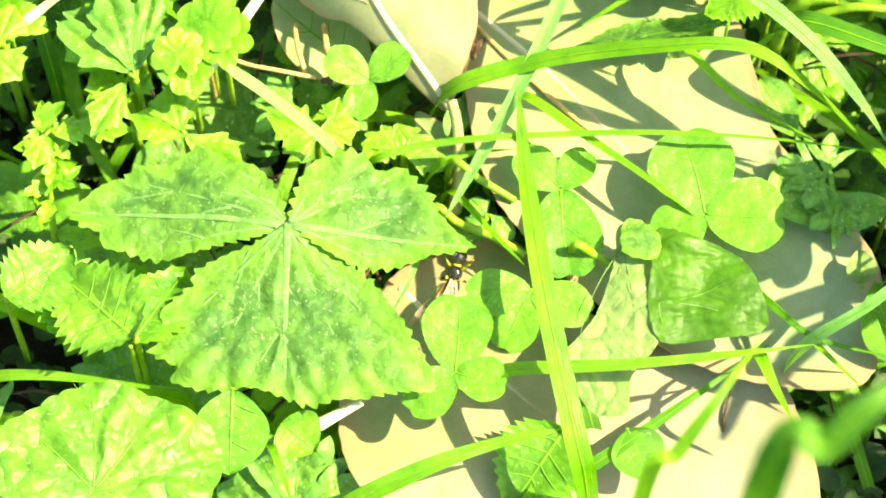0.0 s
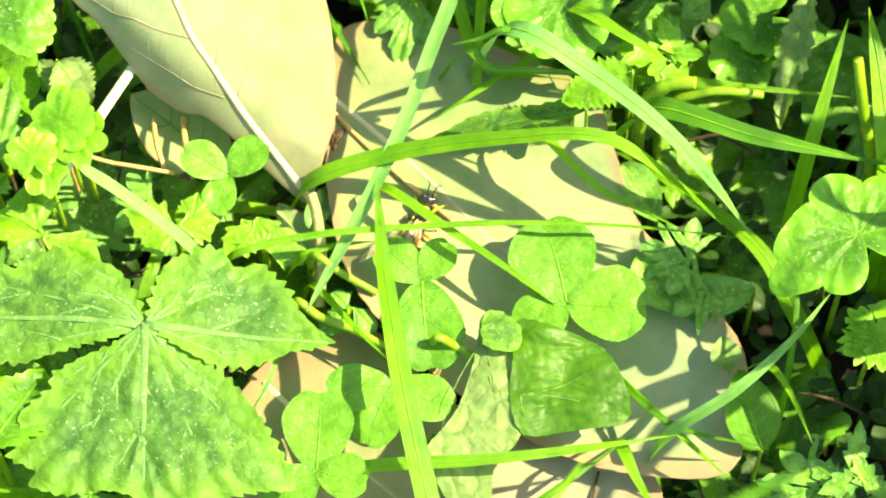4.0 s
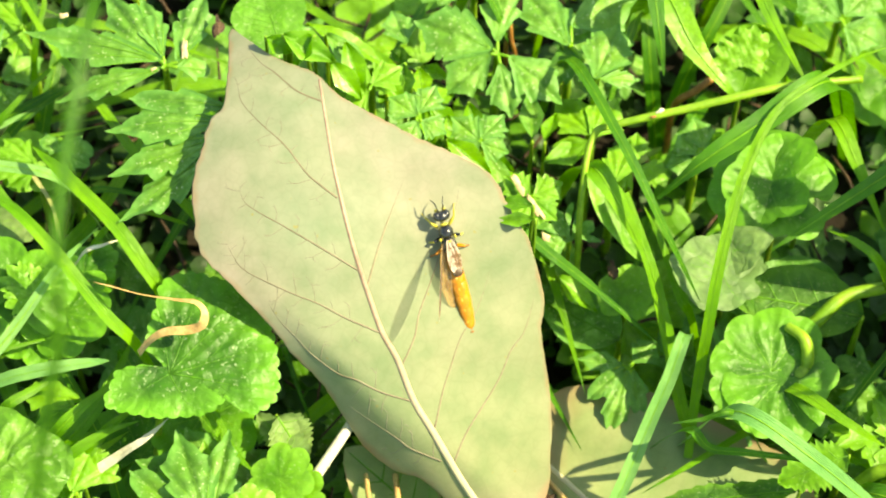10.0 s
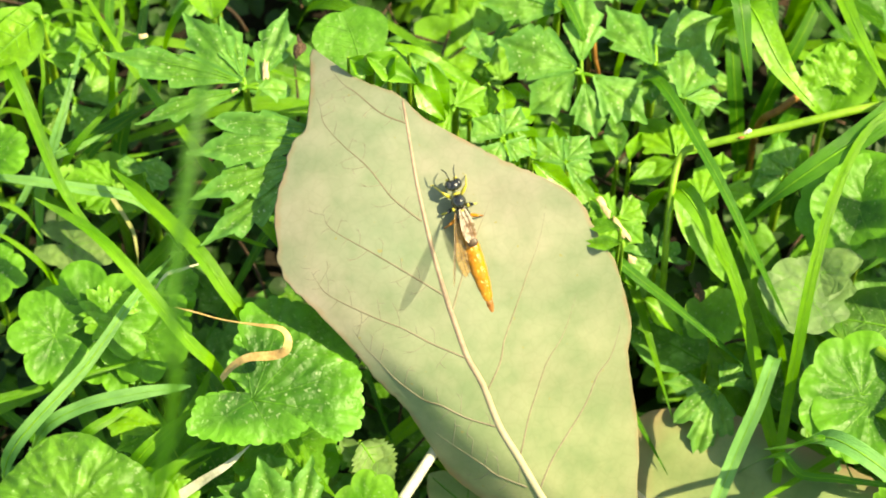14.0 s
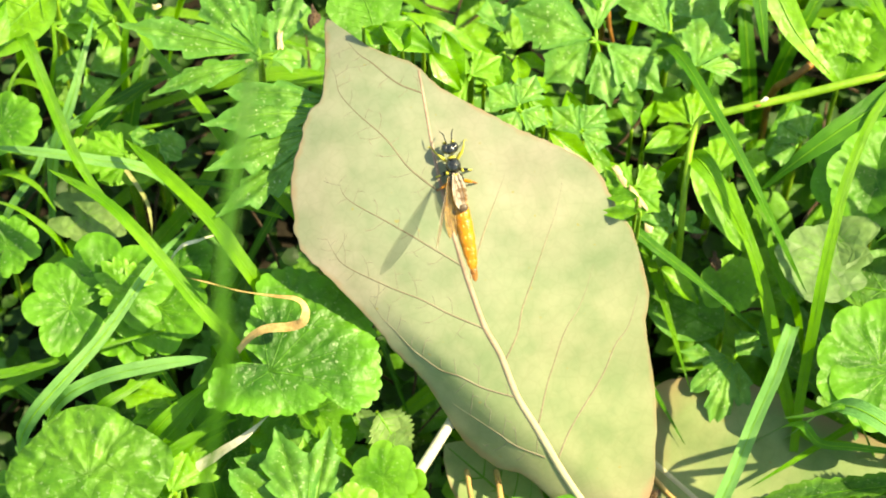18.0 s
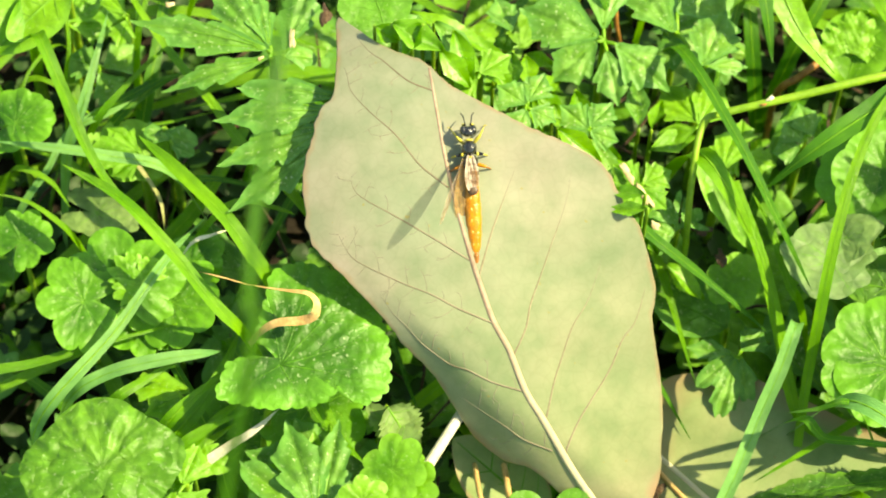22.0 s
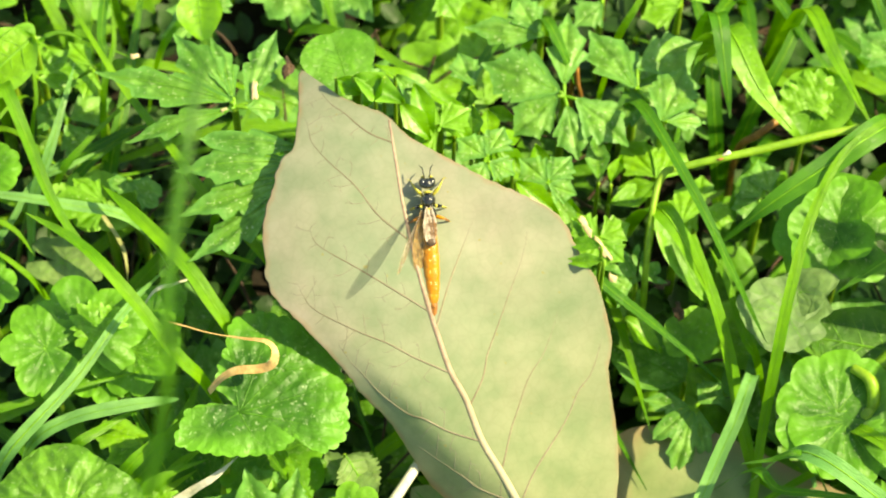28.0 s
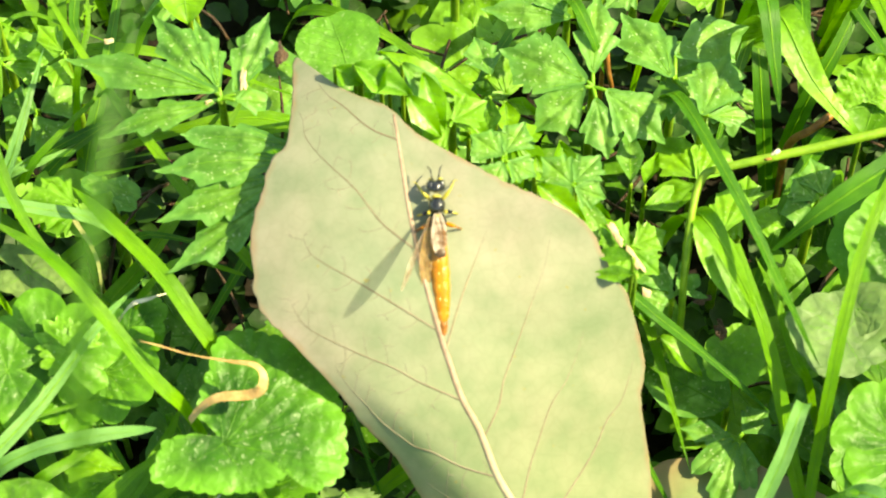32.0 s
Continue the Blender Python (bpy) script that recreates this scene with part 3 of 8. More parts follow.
def cut_outline(length, wide, teeth, deep, rng):
    """A wedge-shaped leaflet along +y with pointed teeth on both sides: its outline and the teeth's tips."""
    sides, tips = [], []
    for sd in (1, -1):
        q = [(0.05 * wide, 0.0), (0.17 * wide, 0.14 * length), (0.33 * wide, 0.30 * length)]
        for k in range(teeth):
            g = 0.46 + 0.40 * k / teeth + rng.uniform(-0.03, 0.03)
            e = 0.5 * wide * (1.0 - 0.75 * max(0, g - 0.5) ** 1.0) * rng.uniform(0.92, 1.08)
            q += [(e * 0.93, (g - 0.07) * length), (e, g * length), (e * 0.88, (g + 0.012) * length), (e * (1 - deep), (g + 0.03) * length)]
            tips.append((sd * e * 0.92, g * length))
        q += [(0.10 * wide + 0.16 * wide * (teeth < 2), 0.86 * length), (0.04 * wide, 0.96 * length)]
        sides.append([(sd * a, b) for a, b in q])
    poly = np.array(sides[0] + [(0.0, length)] + sides[1][::-1])
    fine = []
    for a, b in zip(poly, np.roll(poly, -1, 0)):
        nrm = np.array((b[1] - a[1], a[0] - b[0]))
        fine += [a + (b - a) * g + nrm * 0.05 * math.sin(g * math.pi) for g in (0, 0.25, 0.5, 0.75)]
    return np.array(fine), tips


def cut_leaf(hub, leaflets, label, material=None, lean=(0, 0), seed=1, name="buttercup_leaf"):
    """A leaf cut into leaflets, each from base to tip with its width, teeth a side, depth of cut and roll."""
    rng = np.random.default_rng(seed + 400)
    m = Matrix.Translation(Vector(hub) * MM)
    ob = thing(name, m, label, "leaf", "buttercup leaves")
    for base, tip, wide, teeth, deep, roll in leaflets:
        L = (Vector(tip) - Vector(base)).length
        loc = frame_of(Vector(base) - Vector(hub), Vector(tip) - Vector(hub), roll + rng.uniform(-9, 9))
        out, tips = cut_outline(L, wide, teeth, deep, rng)
        ends = [(0, 0.93 * L)] + tips
        lines = [((0, 0.05 * L), e) for e in ends]
        ph, fold = rng.uniform(0, 6), rng.uniform(0.03, 0.14)

        def height(x, y, r=None, L=L, lines=lines, ph=ph, fold=fold, wide=wide):
            gap = vein_gap(x, y, lines) / L
            u, v = x / wide, y / L
            return L * (0.035 * (1 - np.exp(-((gap / 0.05) ** 2))) - 0.10 * v**2 + 0.012 * np.sin(7 * v + ph)) + wide * (fold * np.abs(u) - 0.25 * u**2)

        v, f, uv = fan(out, (0, 0.48 * L), 9, height)
        lf = part("leaflet", mesh_of("leaflet", v, f, material or M_BUTTER, uv), ob, local=loc)
        vv, vf = vein_set(ends, (0, 0.02 * L), height, L * 0.008, -0.02)
        part("vein_network", mesh_of("vein_network", vv, vf, M_IVY_VEIN), lf)
        pv, pf = tube([tuple(Vector(hub) * 0), tuple((Vector(base) - Vector(hub)) * 0.5 + Vector((0, 0, 0.1))), tuple(Vector(base) - Vector(hub))], [0.3, 0.28, 0.25], 6, 1, 8)
        part("leaflet_stalk", mesh_of("leaflet_stalk", pv, pf, M_GRASS_RIB), ob)
    pv, pf = to_ground(m, (0, 0, -0.1), lean, 0.55)
    part("petiole", mesh_of("petiole", pv, pf, M_STEM), ob)
    return ob


SIDE = ((0.03, 0.0), (0.10, 0.15), (0.26, 0.34), (0.40, 0.52), (0.46, 0.70), (0.31, 0.62), (0.33, 0.78), (0.29, 0.94), (0.15, 0.82), (0.10, 0.95), (0.0, 1.05))


SIDE_DEEP = ((0.03, 0.0), (0.06, 0.16), (0.19, 0.34), (0.38, 0.58), (0.55, 0.82), (0.40, 0.77), (0.26, 0.67), (0.13, 0.52), (0.17, 0.68), (0.16, 0.86), (0.0, 1.06))


def leaflet_shape(length, rng, width=1.0, deep=False):
    """A deeply toothed, wedge-shaped leaflet along +y."""
    right = [np.array(q) * (width, 1) + rng.uniform(-0.035, 0.035, 2) * (q[1] > 0.3) for q in (SIDE_DEEP if deep else SIDE)]
    left = [np.array((-q[0] * width, q[1])) + rng.uniform(-0.035, 0.035, 2) * (q[1] > 0.3) for q in (SIDE_DEEP if deep else SIDE)[:-1]][::-1]
    poly = np.array(right + left) * length
    fine = []
    for a, b in zip(poly, np.roll(poly, -1, 0)):
        nrm = np.array((b[1] - a[1], a[0] - b[0]))
        fine += [a + (b - a) * g + nrm * 0.07 * math.sin(g * math.pi) for g in (0, 0.25, 0.5, 0.75)]
    ph = rng.uniform(0, 6)
    droop, fold = rng.uniform(0.02, 0.16), rng.uniform(0.05, 0.18)

    def height(x, y, r=None):
        u, v = x / length, y / length
        z = length * (fold * np.abs(u) - droop * v**2 - 0.25 * u**2)
        return z + length * (0.035 * np.cos(u * 16 + ph) * v + 0.012 * np.sin(u * 31 + ph) * np.cos(v * 27) + 0.02 * np.sin(v * 15 + ph) * np.abs(u) * 4)

    return np.array(fine), height


def buttercup_leaf(base, tip, roll=0, seed=1, material=None, label="deeply toothed green buttercup leaf", lean=(0, 0), spread=74, width=1.0, side=0.85, name="buttercup_leaf"):
    width = width * 1.22
    m = frame_of(base, tip, roll)
    L = (Vector(tip) - Vector(base)).length
    rng = np.random.default_rng(seed)
    ob = thing(name, m, label, "leaf", "buttercup leaves")
    for k, (ang, sc) in enumerate(((0, 1.0), (spread, side), (-spread, side))):
        out, height = leaflet_shape(L * sc * rng.uniform(0.93, 1.05), rng, width, material is None)
        v, f, uv = fan(out, (0, (0.40 if material is None else 0.5) * L * sc), 8, height)
        loc = Matrix.Rotation(radians(ang + rng.uniform(-7, 7)), 4, "Z") @ Matrix.Rotation(radians(rng.uniform(-8, 8)), 4, "X")
        lf = part("leaflet", mesh_of("leaflet", v, f, material or M_BUTTER, uv), ob, local=loc)
        ends = [(0, 0.92 * L * sc), (0.34 * width * L * sc, 0.66 * L * sc), (-0.34 * width * L * sc, 0.66 * L * sc)]
        vv, vf = vein_set(ends, (0, 0.02 * L), height, L * 0.010, -0.01)
        part("vein_network", mesh_of("vein_network", vv, vf, M_IVY_VEIN), lf)
    pv, pf = to_ground(m, (0, 0, -0.1), lean, max(0.35, L * 0.04))
    part("petiole", mesh_of("petiole", pv, pf, M_STEM), ob)
    return ob


def clover_leaflet(length, wide, seed, cup=0.1):
    rng = np.random.default_rng(seed)
    th = np.linspace(-math.pi, math.pi, 96, endpoint=False)
    x = np.sin(th) * wide / 2 * (1 + 0.015 * np.sin(40 * th))
    y = (0.5 + 0.5 * np.cos(th)) * length
    x = x * (0.70 + 0.30 * np.clip(y / length * 1.6, 0, 1))
    y = y - 0.06 * length * np.exp(-((th / 0.22) ** 2))
    ph = rng.uniform(0, 6)

    def height(px, py, r=None):
        u, v = px / wide, py / length
        return length * (cup * np.abs(u) * 0.9 - 0.12 * (v - 0.3) ** 2 + 0.012 * np.sin(9 * v + ph) * np.cos(8 * u))

    return np.c_[x, y], height


def clover_leaf(hub, tips, wide=0.95, seed=1, material=None, label="bright green three-part clover leaf", lean=(0, 0), rolls=(0, 0, 0, 0), name="clover_leaf"):
    m = Matrix.Translation(Vector(hub) * MM)
    ob = thing(name, m, label, "leaf", "clover leaves")
    for k, tip in enumerate(tips):
        loc = frame_of((0, 0, 0), Vector(tip) - Vector(hub), rolls[k])
        L = (Vector(tip) - Vector(hub)).length
        out, height = clover_leaflet(L, L * wide, seed + k)
        v, f, uv = fan(out, (0, 0.5 * L), 7, height)
        lf = part("leaflet", mesh_of("leaflet", v, f, material or M_CLOVER, uv), ob, local=loc)
        ends = [(0, 0.95 * L)]
        vv = [vein_set(ends, (0, 0), height, L * 0.016, 0.02)]
        for g in np.linspace(0.12, 0.72, 7):
            for sd in (1, -1):
                vv.append(vein_set([(sd * 0.40 * wide * L, (g + 0.26) * L)], (0, g * L), height, L * 0.005, 0.01))
        vv, vf = joined(vv)
        part("vein_network", mesh_of("vein_network", vv, vf, M_IVY_VEIN), lf)
    pv, pf = to_ground(m, (0, 0, -0.1), lean, 0.55)
    part("petiole", mesh_of("petiole", pv, pf, M_STEM), ob)
    return ob


def toothed(outline, count, depth, every, weight=None, middle=None):
    """Spline through a closed outline with a saw of small teeth on it."""
    c = spline(outline, count, True)
    nrm = c - (c.mean(0) if middle is None else np.asarray(middle))
    nrm = nrm / (np.linalg.norm(nrm, axis=1)[:, None] + 1e-9)
    arc = np.r_[0, np.cumsum(np.linalg.norm(np.diff(c, axis=0), axis=1))]
    ph = (arc / every) % 1
    big = 0.6 + 0.4 * np.sin(arc / every * 0.9)
    if weight:
        big = big * weight(c)
    return c + nrm * (depth * big * (np.where(ph < 0.7, ph / 0.7, (1 - ph) / 0.3) - 0.4))[:, None]


def lance_leaf(base, tip, wide, roll=0, seed=1, material=None, label="narrow pointed green leaf", name="pointed_leaf", teeth=0.0, lean=(0, 0), root=True, category="leaf", fold=0.25, droop=0.12, blunt=0.8, sharp=False):
    m = frame_of(base, tip, roll)
    L = (Vector(tip) - Vector(base)).length
    rng = np.random.default_rng(seed)
    ph = rng.uniform(0, 6)
    ob = thing(name, m, label, category)
    wd = lambda v: wide / 2 * ((np.clip(v / 0.42, 0.02, 1) ** 0.7 * np.clip((1 - v) / 0.58, 0, 1) ** 0.8 if sharp else np.sin(math.pi * np.clip(v, 0, 1) ** blunt) ** 0.75) + 0.03 * (v < 0.97))
    tt = lambda v, s: 1 + teeth * (((v * 11 + 0.3 * s) % 1) - 0.5)
    ht = lambda u, v: L * (-droop * v**2 + 0.015 * np.sin(12 * v + ph) * u) + wide * fold * 0.5 * np.abs(u)
    v, f, uv = ribbon(L, wd, ht, tt, 40, 8)
    part("blade", mesh_of("blade", v, f, material or M_BUTTER_Y, uv), ob)
    hv = lambda x, y, r=None: ht(np.abs(x) / (wd(y / L) + 0.05), y / L)
    vv = [vein_set([(0, 0.95 * L)], (0, 0), hv, wide * 0.03, 0.03, 0.0)]
    for g in (0.15, 0.3, 0.45, 0.6):
        for s in (1, -1):
            vv.append(vein_set([(s * 0.8 * float(wd(np.array(g + 0.14))), (g + 0.14) * L)], (0, g * L), hv, wide * 0.012, 0.02))
    vv, vf = joined(vv)
    part("vein_network", mesh_of("vein_network", vv, vf, M_IVY_VEIN), ob)
    if root:
        pv, pf = to_ground(m, (0, 0, -0.1), lean, max(0.3, wide * 0.05))
        part("petiole", mesh_of("petiole", pv, pf, M_STEM), ob)
    return ob


# ---- fallen leaves ----
def sheet_leaf(name, origin, axis, outline, midrib, laterals, height, label, teeth=(0.25, 2.4), centre=None, material=None, rib=(0.5, 0.2), thick=0.12, fine=(), weight=None):
    """A fallen leaf. Local u runs across (to the right of axis), s along it; height(u, s) is world z in mm."""
    a = Vector((axis[0], axis[1], 0)).normalized()
    m = Matrix(((a.y, a.x, 0, 0), (-a.x, a.y, 0, 0), (0, 0, 1, 0), (0, 0, 0, 1)))
    m = Matrix.Translation(Vector((origin[0], origin[1], 0)) * MM) @ m
    ob = thing(name, m, label, "leaf", "fallen leaves")
    out = toothed(outline, 340, *teeth, weight, centre)
    c = centre or tuple(out.mean(0))
    hz = lambda x, y, r=None: height(x, y)
    v, f, uv = fan(out, c, 26, hz, True)
    me = mesh_of("blade", v, f, material or M_PALE, uv)
    blade = part("blade", me, ob)
    sol = blade.modifiers.new("thickness", "SOLIDIFY")
    sol.thickness, sol.offset = thick * MM, -1
    pts = spline(midrib, 40)
    rv, rf = tube([(x, y, float(height(x, y)) - 0.12) for x, y in pts], [rib[0], (rib[0] + rib[1]) / 2, rib[1]], 8, 0.8, 90)
    part("midrib", mesh_of("midrib", rv, rf, M_MIDRIB), ob, "raised pinkish midrib")
    for lat in laterals:
        q = spline(lat, 24)
        tv, tf = tube([(x, y, float(height(x, y)) - 0.03) for x, y in q], [0.17, 0.12, 0.045], 6, 0.5, 50)
        part("side_vein", mesh_of("side_vein", tv, tf, M_TAN_VEIN if lat[-1][0] > 0 else M_PALE_VEIN), ob)
    for lat in fine:
        q = spline(lat, 14)
        tv, tf = tube([(x, y, float(height(x, y)) - 0.02) for x, y in q], [0.065, 0.06, 0.04], 5, 0.5, 18)
        part("veinlet", mesh_of("veinlet", tv, tf, M_VEINLET), ob)
    return ob


def inside(p, poly):
    """True where a point lies within a closed outline."""
    hit = False
    for (x0, y0), (x1, y1) in zip(poly, poly[1:] + poly[:1]):
        if (y0 > p[1]) != (y1 > p[1]) and p[0] < x0 + (p[1] - y0) * (x1 - x0) / (y1 - y0):
            hit = not hit
    return hit


def spur_veins(lateral, rng):
    """Short curved veinlets that leave a side vein on both sides, some of them forked."""
    out = []
    p = spline(lateral, 60)
    length = float(np.sum(np.linalg.norm(np.diff(p, axis=0), axis=1)))
    count = max(3, int(length / 1.3))
    for k in range(count):
        i = int((k + rng.uniform(0.3, 0.7)) / count * 57) + 1
        t = (p[i + 1] - p[i - 1]) / np.linalg.norm(p[i + 1] - p[i - 1])
        nrm = np.array((-t[1], t[0])) * (1 if k % 2 else -1)
        go = t * rng.uniform(0.15, 0.6) + nrm
        reach = rng.uniform(0.9, 2.7)
        bend = t * rng.uniform(-0.3, 0.5) * reach
        spur = [p[i], p[i] + go * reach * 0.35 + bend * 0.05, p[i] + go * reach * 0.7 + bend * 0.3, p[i] + go * reach + bend]
        out.append(spur)
        if reach > 1.7:
            tip = spur[2] + t * rng.choice((-1, 1)) * reach * 0.4 + nrm * reach * 0.15
            out.append([spur[2], (spur[2] + tip) / 2 + nrm * 0.1, tip])
    return out


def main_height(u, s):
    mid = 24.8 + 0.4186 * s + 0.00802 * s * s - 0.0001301 * s**3
    l, r = np.minimum(u, 0), np.maximum(u, 0)
    e, g = -0.9 - 0.33 * s - u, 5.0 - 0.53 * s - u
    flank = (0.52 * (e + np.sqrt(e * e + 0.5)) + 0.33 * (g + np.sqrt(g * g + 1.2))) * np.clip((44 - s) / 14, 0, 1)
    return mid - 0.010 * l**2 + 0.004 * r**2 - flank + 0.2 * np.sin(s * 0.5 + u * 0.2) * np.minimum(1, np.abs(u) / 6)


def ellipsoid(c, r, seg=20, rings=12):
    v, f = [], []
    for i in range(rings + 1):
        a = math.pi * i / rings
        for j in range(seg):
            b = 2 * math.pi * j / seg
            v.append((c[0] + r[0] * math.sin(a) * math.cos(b), c[1] + r[1] * math.cos(a), c[2] + r[2] * math.sin(a) * math.sin(b)))
    for i in range(rings):
        for j in range(seg):
            f.append((i * seg + j, i * seg + (j + 1) % seg, (i + 1) * seg + (j + 1) % seg, (i + 1) * seg + j))
    return np.array(v), f


# ---- ground ----
def ground_sheet():
    k = np.r_[-60000, -8000, -1500, -400, np.linspace(-190, 250, 111), 500, 1600, 8000, 60000]
    x, y = np.meshgrid(k, k - 60, indexing="ij")
    near = (np.abs(x - 30) < 260) & (np.abs(y + 30) < 260)
    z = np.array([[noise.noise((a * 0.11, b * 0.11, 0.5)) * 2.2 + noise.noise((a * 0.4, b * 0.4, 3)) * 0.9 for b in row] for a, row in zip(k, y)])
    z = np.where(near, z, 0.0)
    n = len(k)
    f = [(i * n + j, (i + 1) * n + j, (i + 1) * n + j + 1, i * n + j + 1) for i in range(n - 1) for j in range(n - 1)]
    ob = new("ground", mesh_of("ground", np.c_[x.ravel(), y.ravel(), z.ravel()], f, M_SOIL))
    return tagged(ob, "near-black soil under low plants", "ground", kind="structure")


ground_sheet()


# ---- fallen leaves ----
MAIN_OUTLINE = [(-2.0, 77.6), (-4.7, 72.5), (-6.6, 69.3), (-8.6, 66.4), (-10.4, 65.9), (-12.2, 64.5), (-13.6, 62.6), (-15.0, 61.4), (-17.3, 58.5), (-18.4, 56.2), (-18.9, 54.6), (-19.7, 53.5), (-19.9, 52.1), (-20.1, 50.2), (-19.3, 47.4), (-16.2, 38.6), (-15.2, 34.9), (-13.3, 30.5), (-12.5, 26.8), (-12.0, 24.2), (-11.3, 21.6), (-9.3, 17.7), (-6.2, 13.6), (-1.6, 1.6), (-0.1, 0.2), (1.9, 1.3), (7.3, 5.8), (9.6, 9.6), (10.6, 11.0), (12.9, 15.8), (14.3, 20.1), (15.3, 22.8), (17.2, 25.4), (18.1, 28.6), (18.4, 30.5), (18.6, 31.7), (18.7, 33.5), (18.3, 35.1), (18.2, 39.5), (18.2, 40.6), (17.2, 43.0), (14.7, 46.2), (11.6, 49.9), (8.8, 54.2), (5.7, 59.2), (4.9, 61.1), (3.9, 64.6), (1.8, 67.7), (0.2, 70.8), (-1.0, 75.1)]
rng_veins = np.random.default_rng(4)
LATERALS = [
    [(-3.9, 14.9), (-6.5, 17.8), (-7.8, 20.1), (-9.2, 22.6), (-11.3, 26.4)],
    [(-4.0, 22.4), (-7.2, 25.2), (-9.4, 27.9), (-11.0, 29.6), (-12.6, 32.4), (-13.4, 34.1), (-14.2, 36.5), (-14.9, 38.4), (-15.4, 41.1)],
    [(-4.0, 31.1), (-7.2, 34.6), (-9.6, 37.8), (-12.5, 41.0), (-16.1, 45.7), (-16.7, 48.3), (-16.6, 50.5)],
    [(-3.0, 38.7), (-6.1, 43.2), (-9.1, 47.9), (-12.1, 53.0), (-11.7, 55.8)],
    [(-1.4, 48.0), (-2.4, 50.0), (-3.5, 52.7), (-4.1, 56.6), (-4.7, 58.9), (-5.6, 62.0), (-6.2, 65.7), (-5.5, 68.1), (-5.1, 70.6)],
    [(3.0, 60.2), (0.8, 63.2), (-0.5, 67.5), (-1.3, 69.9), (-1.5, 73.5)],
    [(-3.3, 18.3), (-2.5, 19.0), (0.1, 21.9), (2.2, 23.8), (5.2, 26.4), (8.1, 28.0), (10.6, 30.0), (13.1, 32.4)],
    [(-3.9, 26.4), (-0.5, 28.8), (1.5, 31.1), (4.4, 33.6), (7.3, 36.1), (11.5, 39.8), (15.4, 44.7)],
    [(-2.7, 13.8), (0.8, 16.4), (7.2, 19.9), (10.5, 22.3), (13.0, 23.4), (15.6, 25.8), (17.1, 27.7)],
    [(-3.3, 36.6), (0.6, 40.4), (4.5, 43.8), (8.3, 47.0)],
]
fine_veins = [q for lat in LATERALS[:6] for q in spur_veins(lat, rng_veins) if all(inside((1 + (a - 1) * 1.05, 36 + (b - 36) * 1.05), MAIN_OUTLINE) for a, b in q)]
sheet_leaf(
    "fallen_leaf", (24.8, -44.2), (-24.8, 44.2),
    MAIN_OUTLINE,
    [(0.0, 0.1), (-1.2, 6.0), (-2.6, 12.4), (-3.4, 18.4), (-3.9, 22.6), (-3.6, 27.6), (-3.9, 31.3), (-3.4, 35.6), (-3.0, 38.7), (-2.0, 43.9), (-0.4, 50.1), (0.7, 53.7), (2.5, 58.8), (4.1, 63.3)],
    LATERALS, main_height, "pale sage-green fallen leaf lying underside up on plants", (0.30, 2.3), (1.0, 36.0), rib=(0.60, 0.22), weight=lambda c: 0.35 + 0.65 * np.clip((c[:, 1] - 30) / 8, 0, 1), fine=fine_veins)
stem("leaf_stalk", [(24.9, -44.6, 25.2), (25.6, -47.5, 23.6), (25.9, -52.5, 21), (25.2, -57, 16)], [0.7, 0.75, 0.8, 0.9], M_STALK, "pale curved stalk of a fallen leaf", "leaf stalk")

second_height = lambda u, s: 20.0 + 0.9 * np.sin(s * 0.09) + 0.004 * u * u - 0.02 * u + 0.3 * np.sin(u * 0.5 + s * 0.2)
sheet_leaf(
    "fallen_leaf", (27.4, -30.3), (0.691, -0.723),
    [(0.0, 0.0), (-6.9, -5.8), (-11.9, -4.8), (-17.8, 2.5), (-21.7, 13.6), (-24.7, 24.5), (-21.2, 32.5), (-16.5, 41.6), (-15.7, 51.3), (-13.7, 62.6), (-6.9, 69.9), (-0.3, 73.0), (6.3, 67.2), (13.3, 55.5), (17.0, 38.4), (16.4, 22.1), (9.7, 9.6)],
    [(-1.0, -1.0), (-1.5, 18.0), (-1.0, 36.0), (0.0, 54.0), (0.5, 71.0)],
    [[(-1.3, 8), (-8, 14), (-18, 20)], [(-1.3, 18), (-10, 26), (-20, 33)], [(-1, 30), (-8, 40), (-14, 50)], [(-1, 42), (-7, 52), (-11, 62)], [(-1.3, 12), (6, 18), (14, 26)], [(-1, 26), (7, 34), (15, 43)], [(0, 40), (7, 48), (11, 57)]],
    second_height, "broad pale fallen leaf half covered by clover and grass", (0.25, 2.8), material=M_PALE_GREENER)
third_height = lambda u, s: 15.0 + 0.8 * np.sin(s * 0.1) + 0.003 * u * u + 0.3 * np.sin(u * 0.4 + s * 0.3)
sheet_leaf(
    "fallen_leaf", (17.2, -64.6), (0.82, -0.573),
    [(0.7, 0.4), (-6.2, 4.9), (-11.8, 10.3), (-9.4, 22.2), (-10.5, 34.9), (-17.8, 45.8), (-12.0, 56.6), (-4.1, 64.2), (6.9, 66.8), (20.4, 49.4), (29.0, 28.7), (28.1, 13.9), (21.0, 5.3), (10.3, 1.6)],
    [(2, 2), (5.0, 20), (6.0, 40), (3, 64)],
    [[(3, 8), (-4, 16), (-9, 24)], [(5, 20), (-2, 30), (-10, 40)], [(4, 12), (12, 20), (22, 30)], [(6, 30), (12, 38), (17, 46)]],
    third_height, "pinkish pale fallen leaf under clover and grass", (0.25, 2.8), material=M_PALE_PINKER)


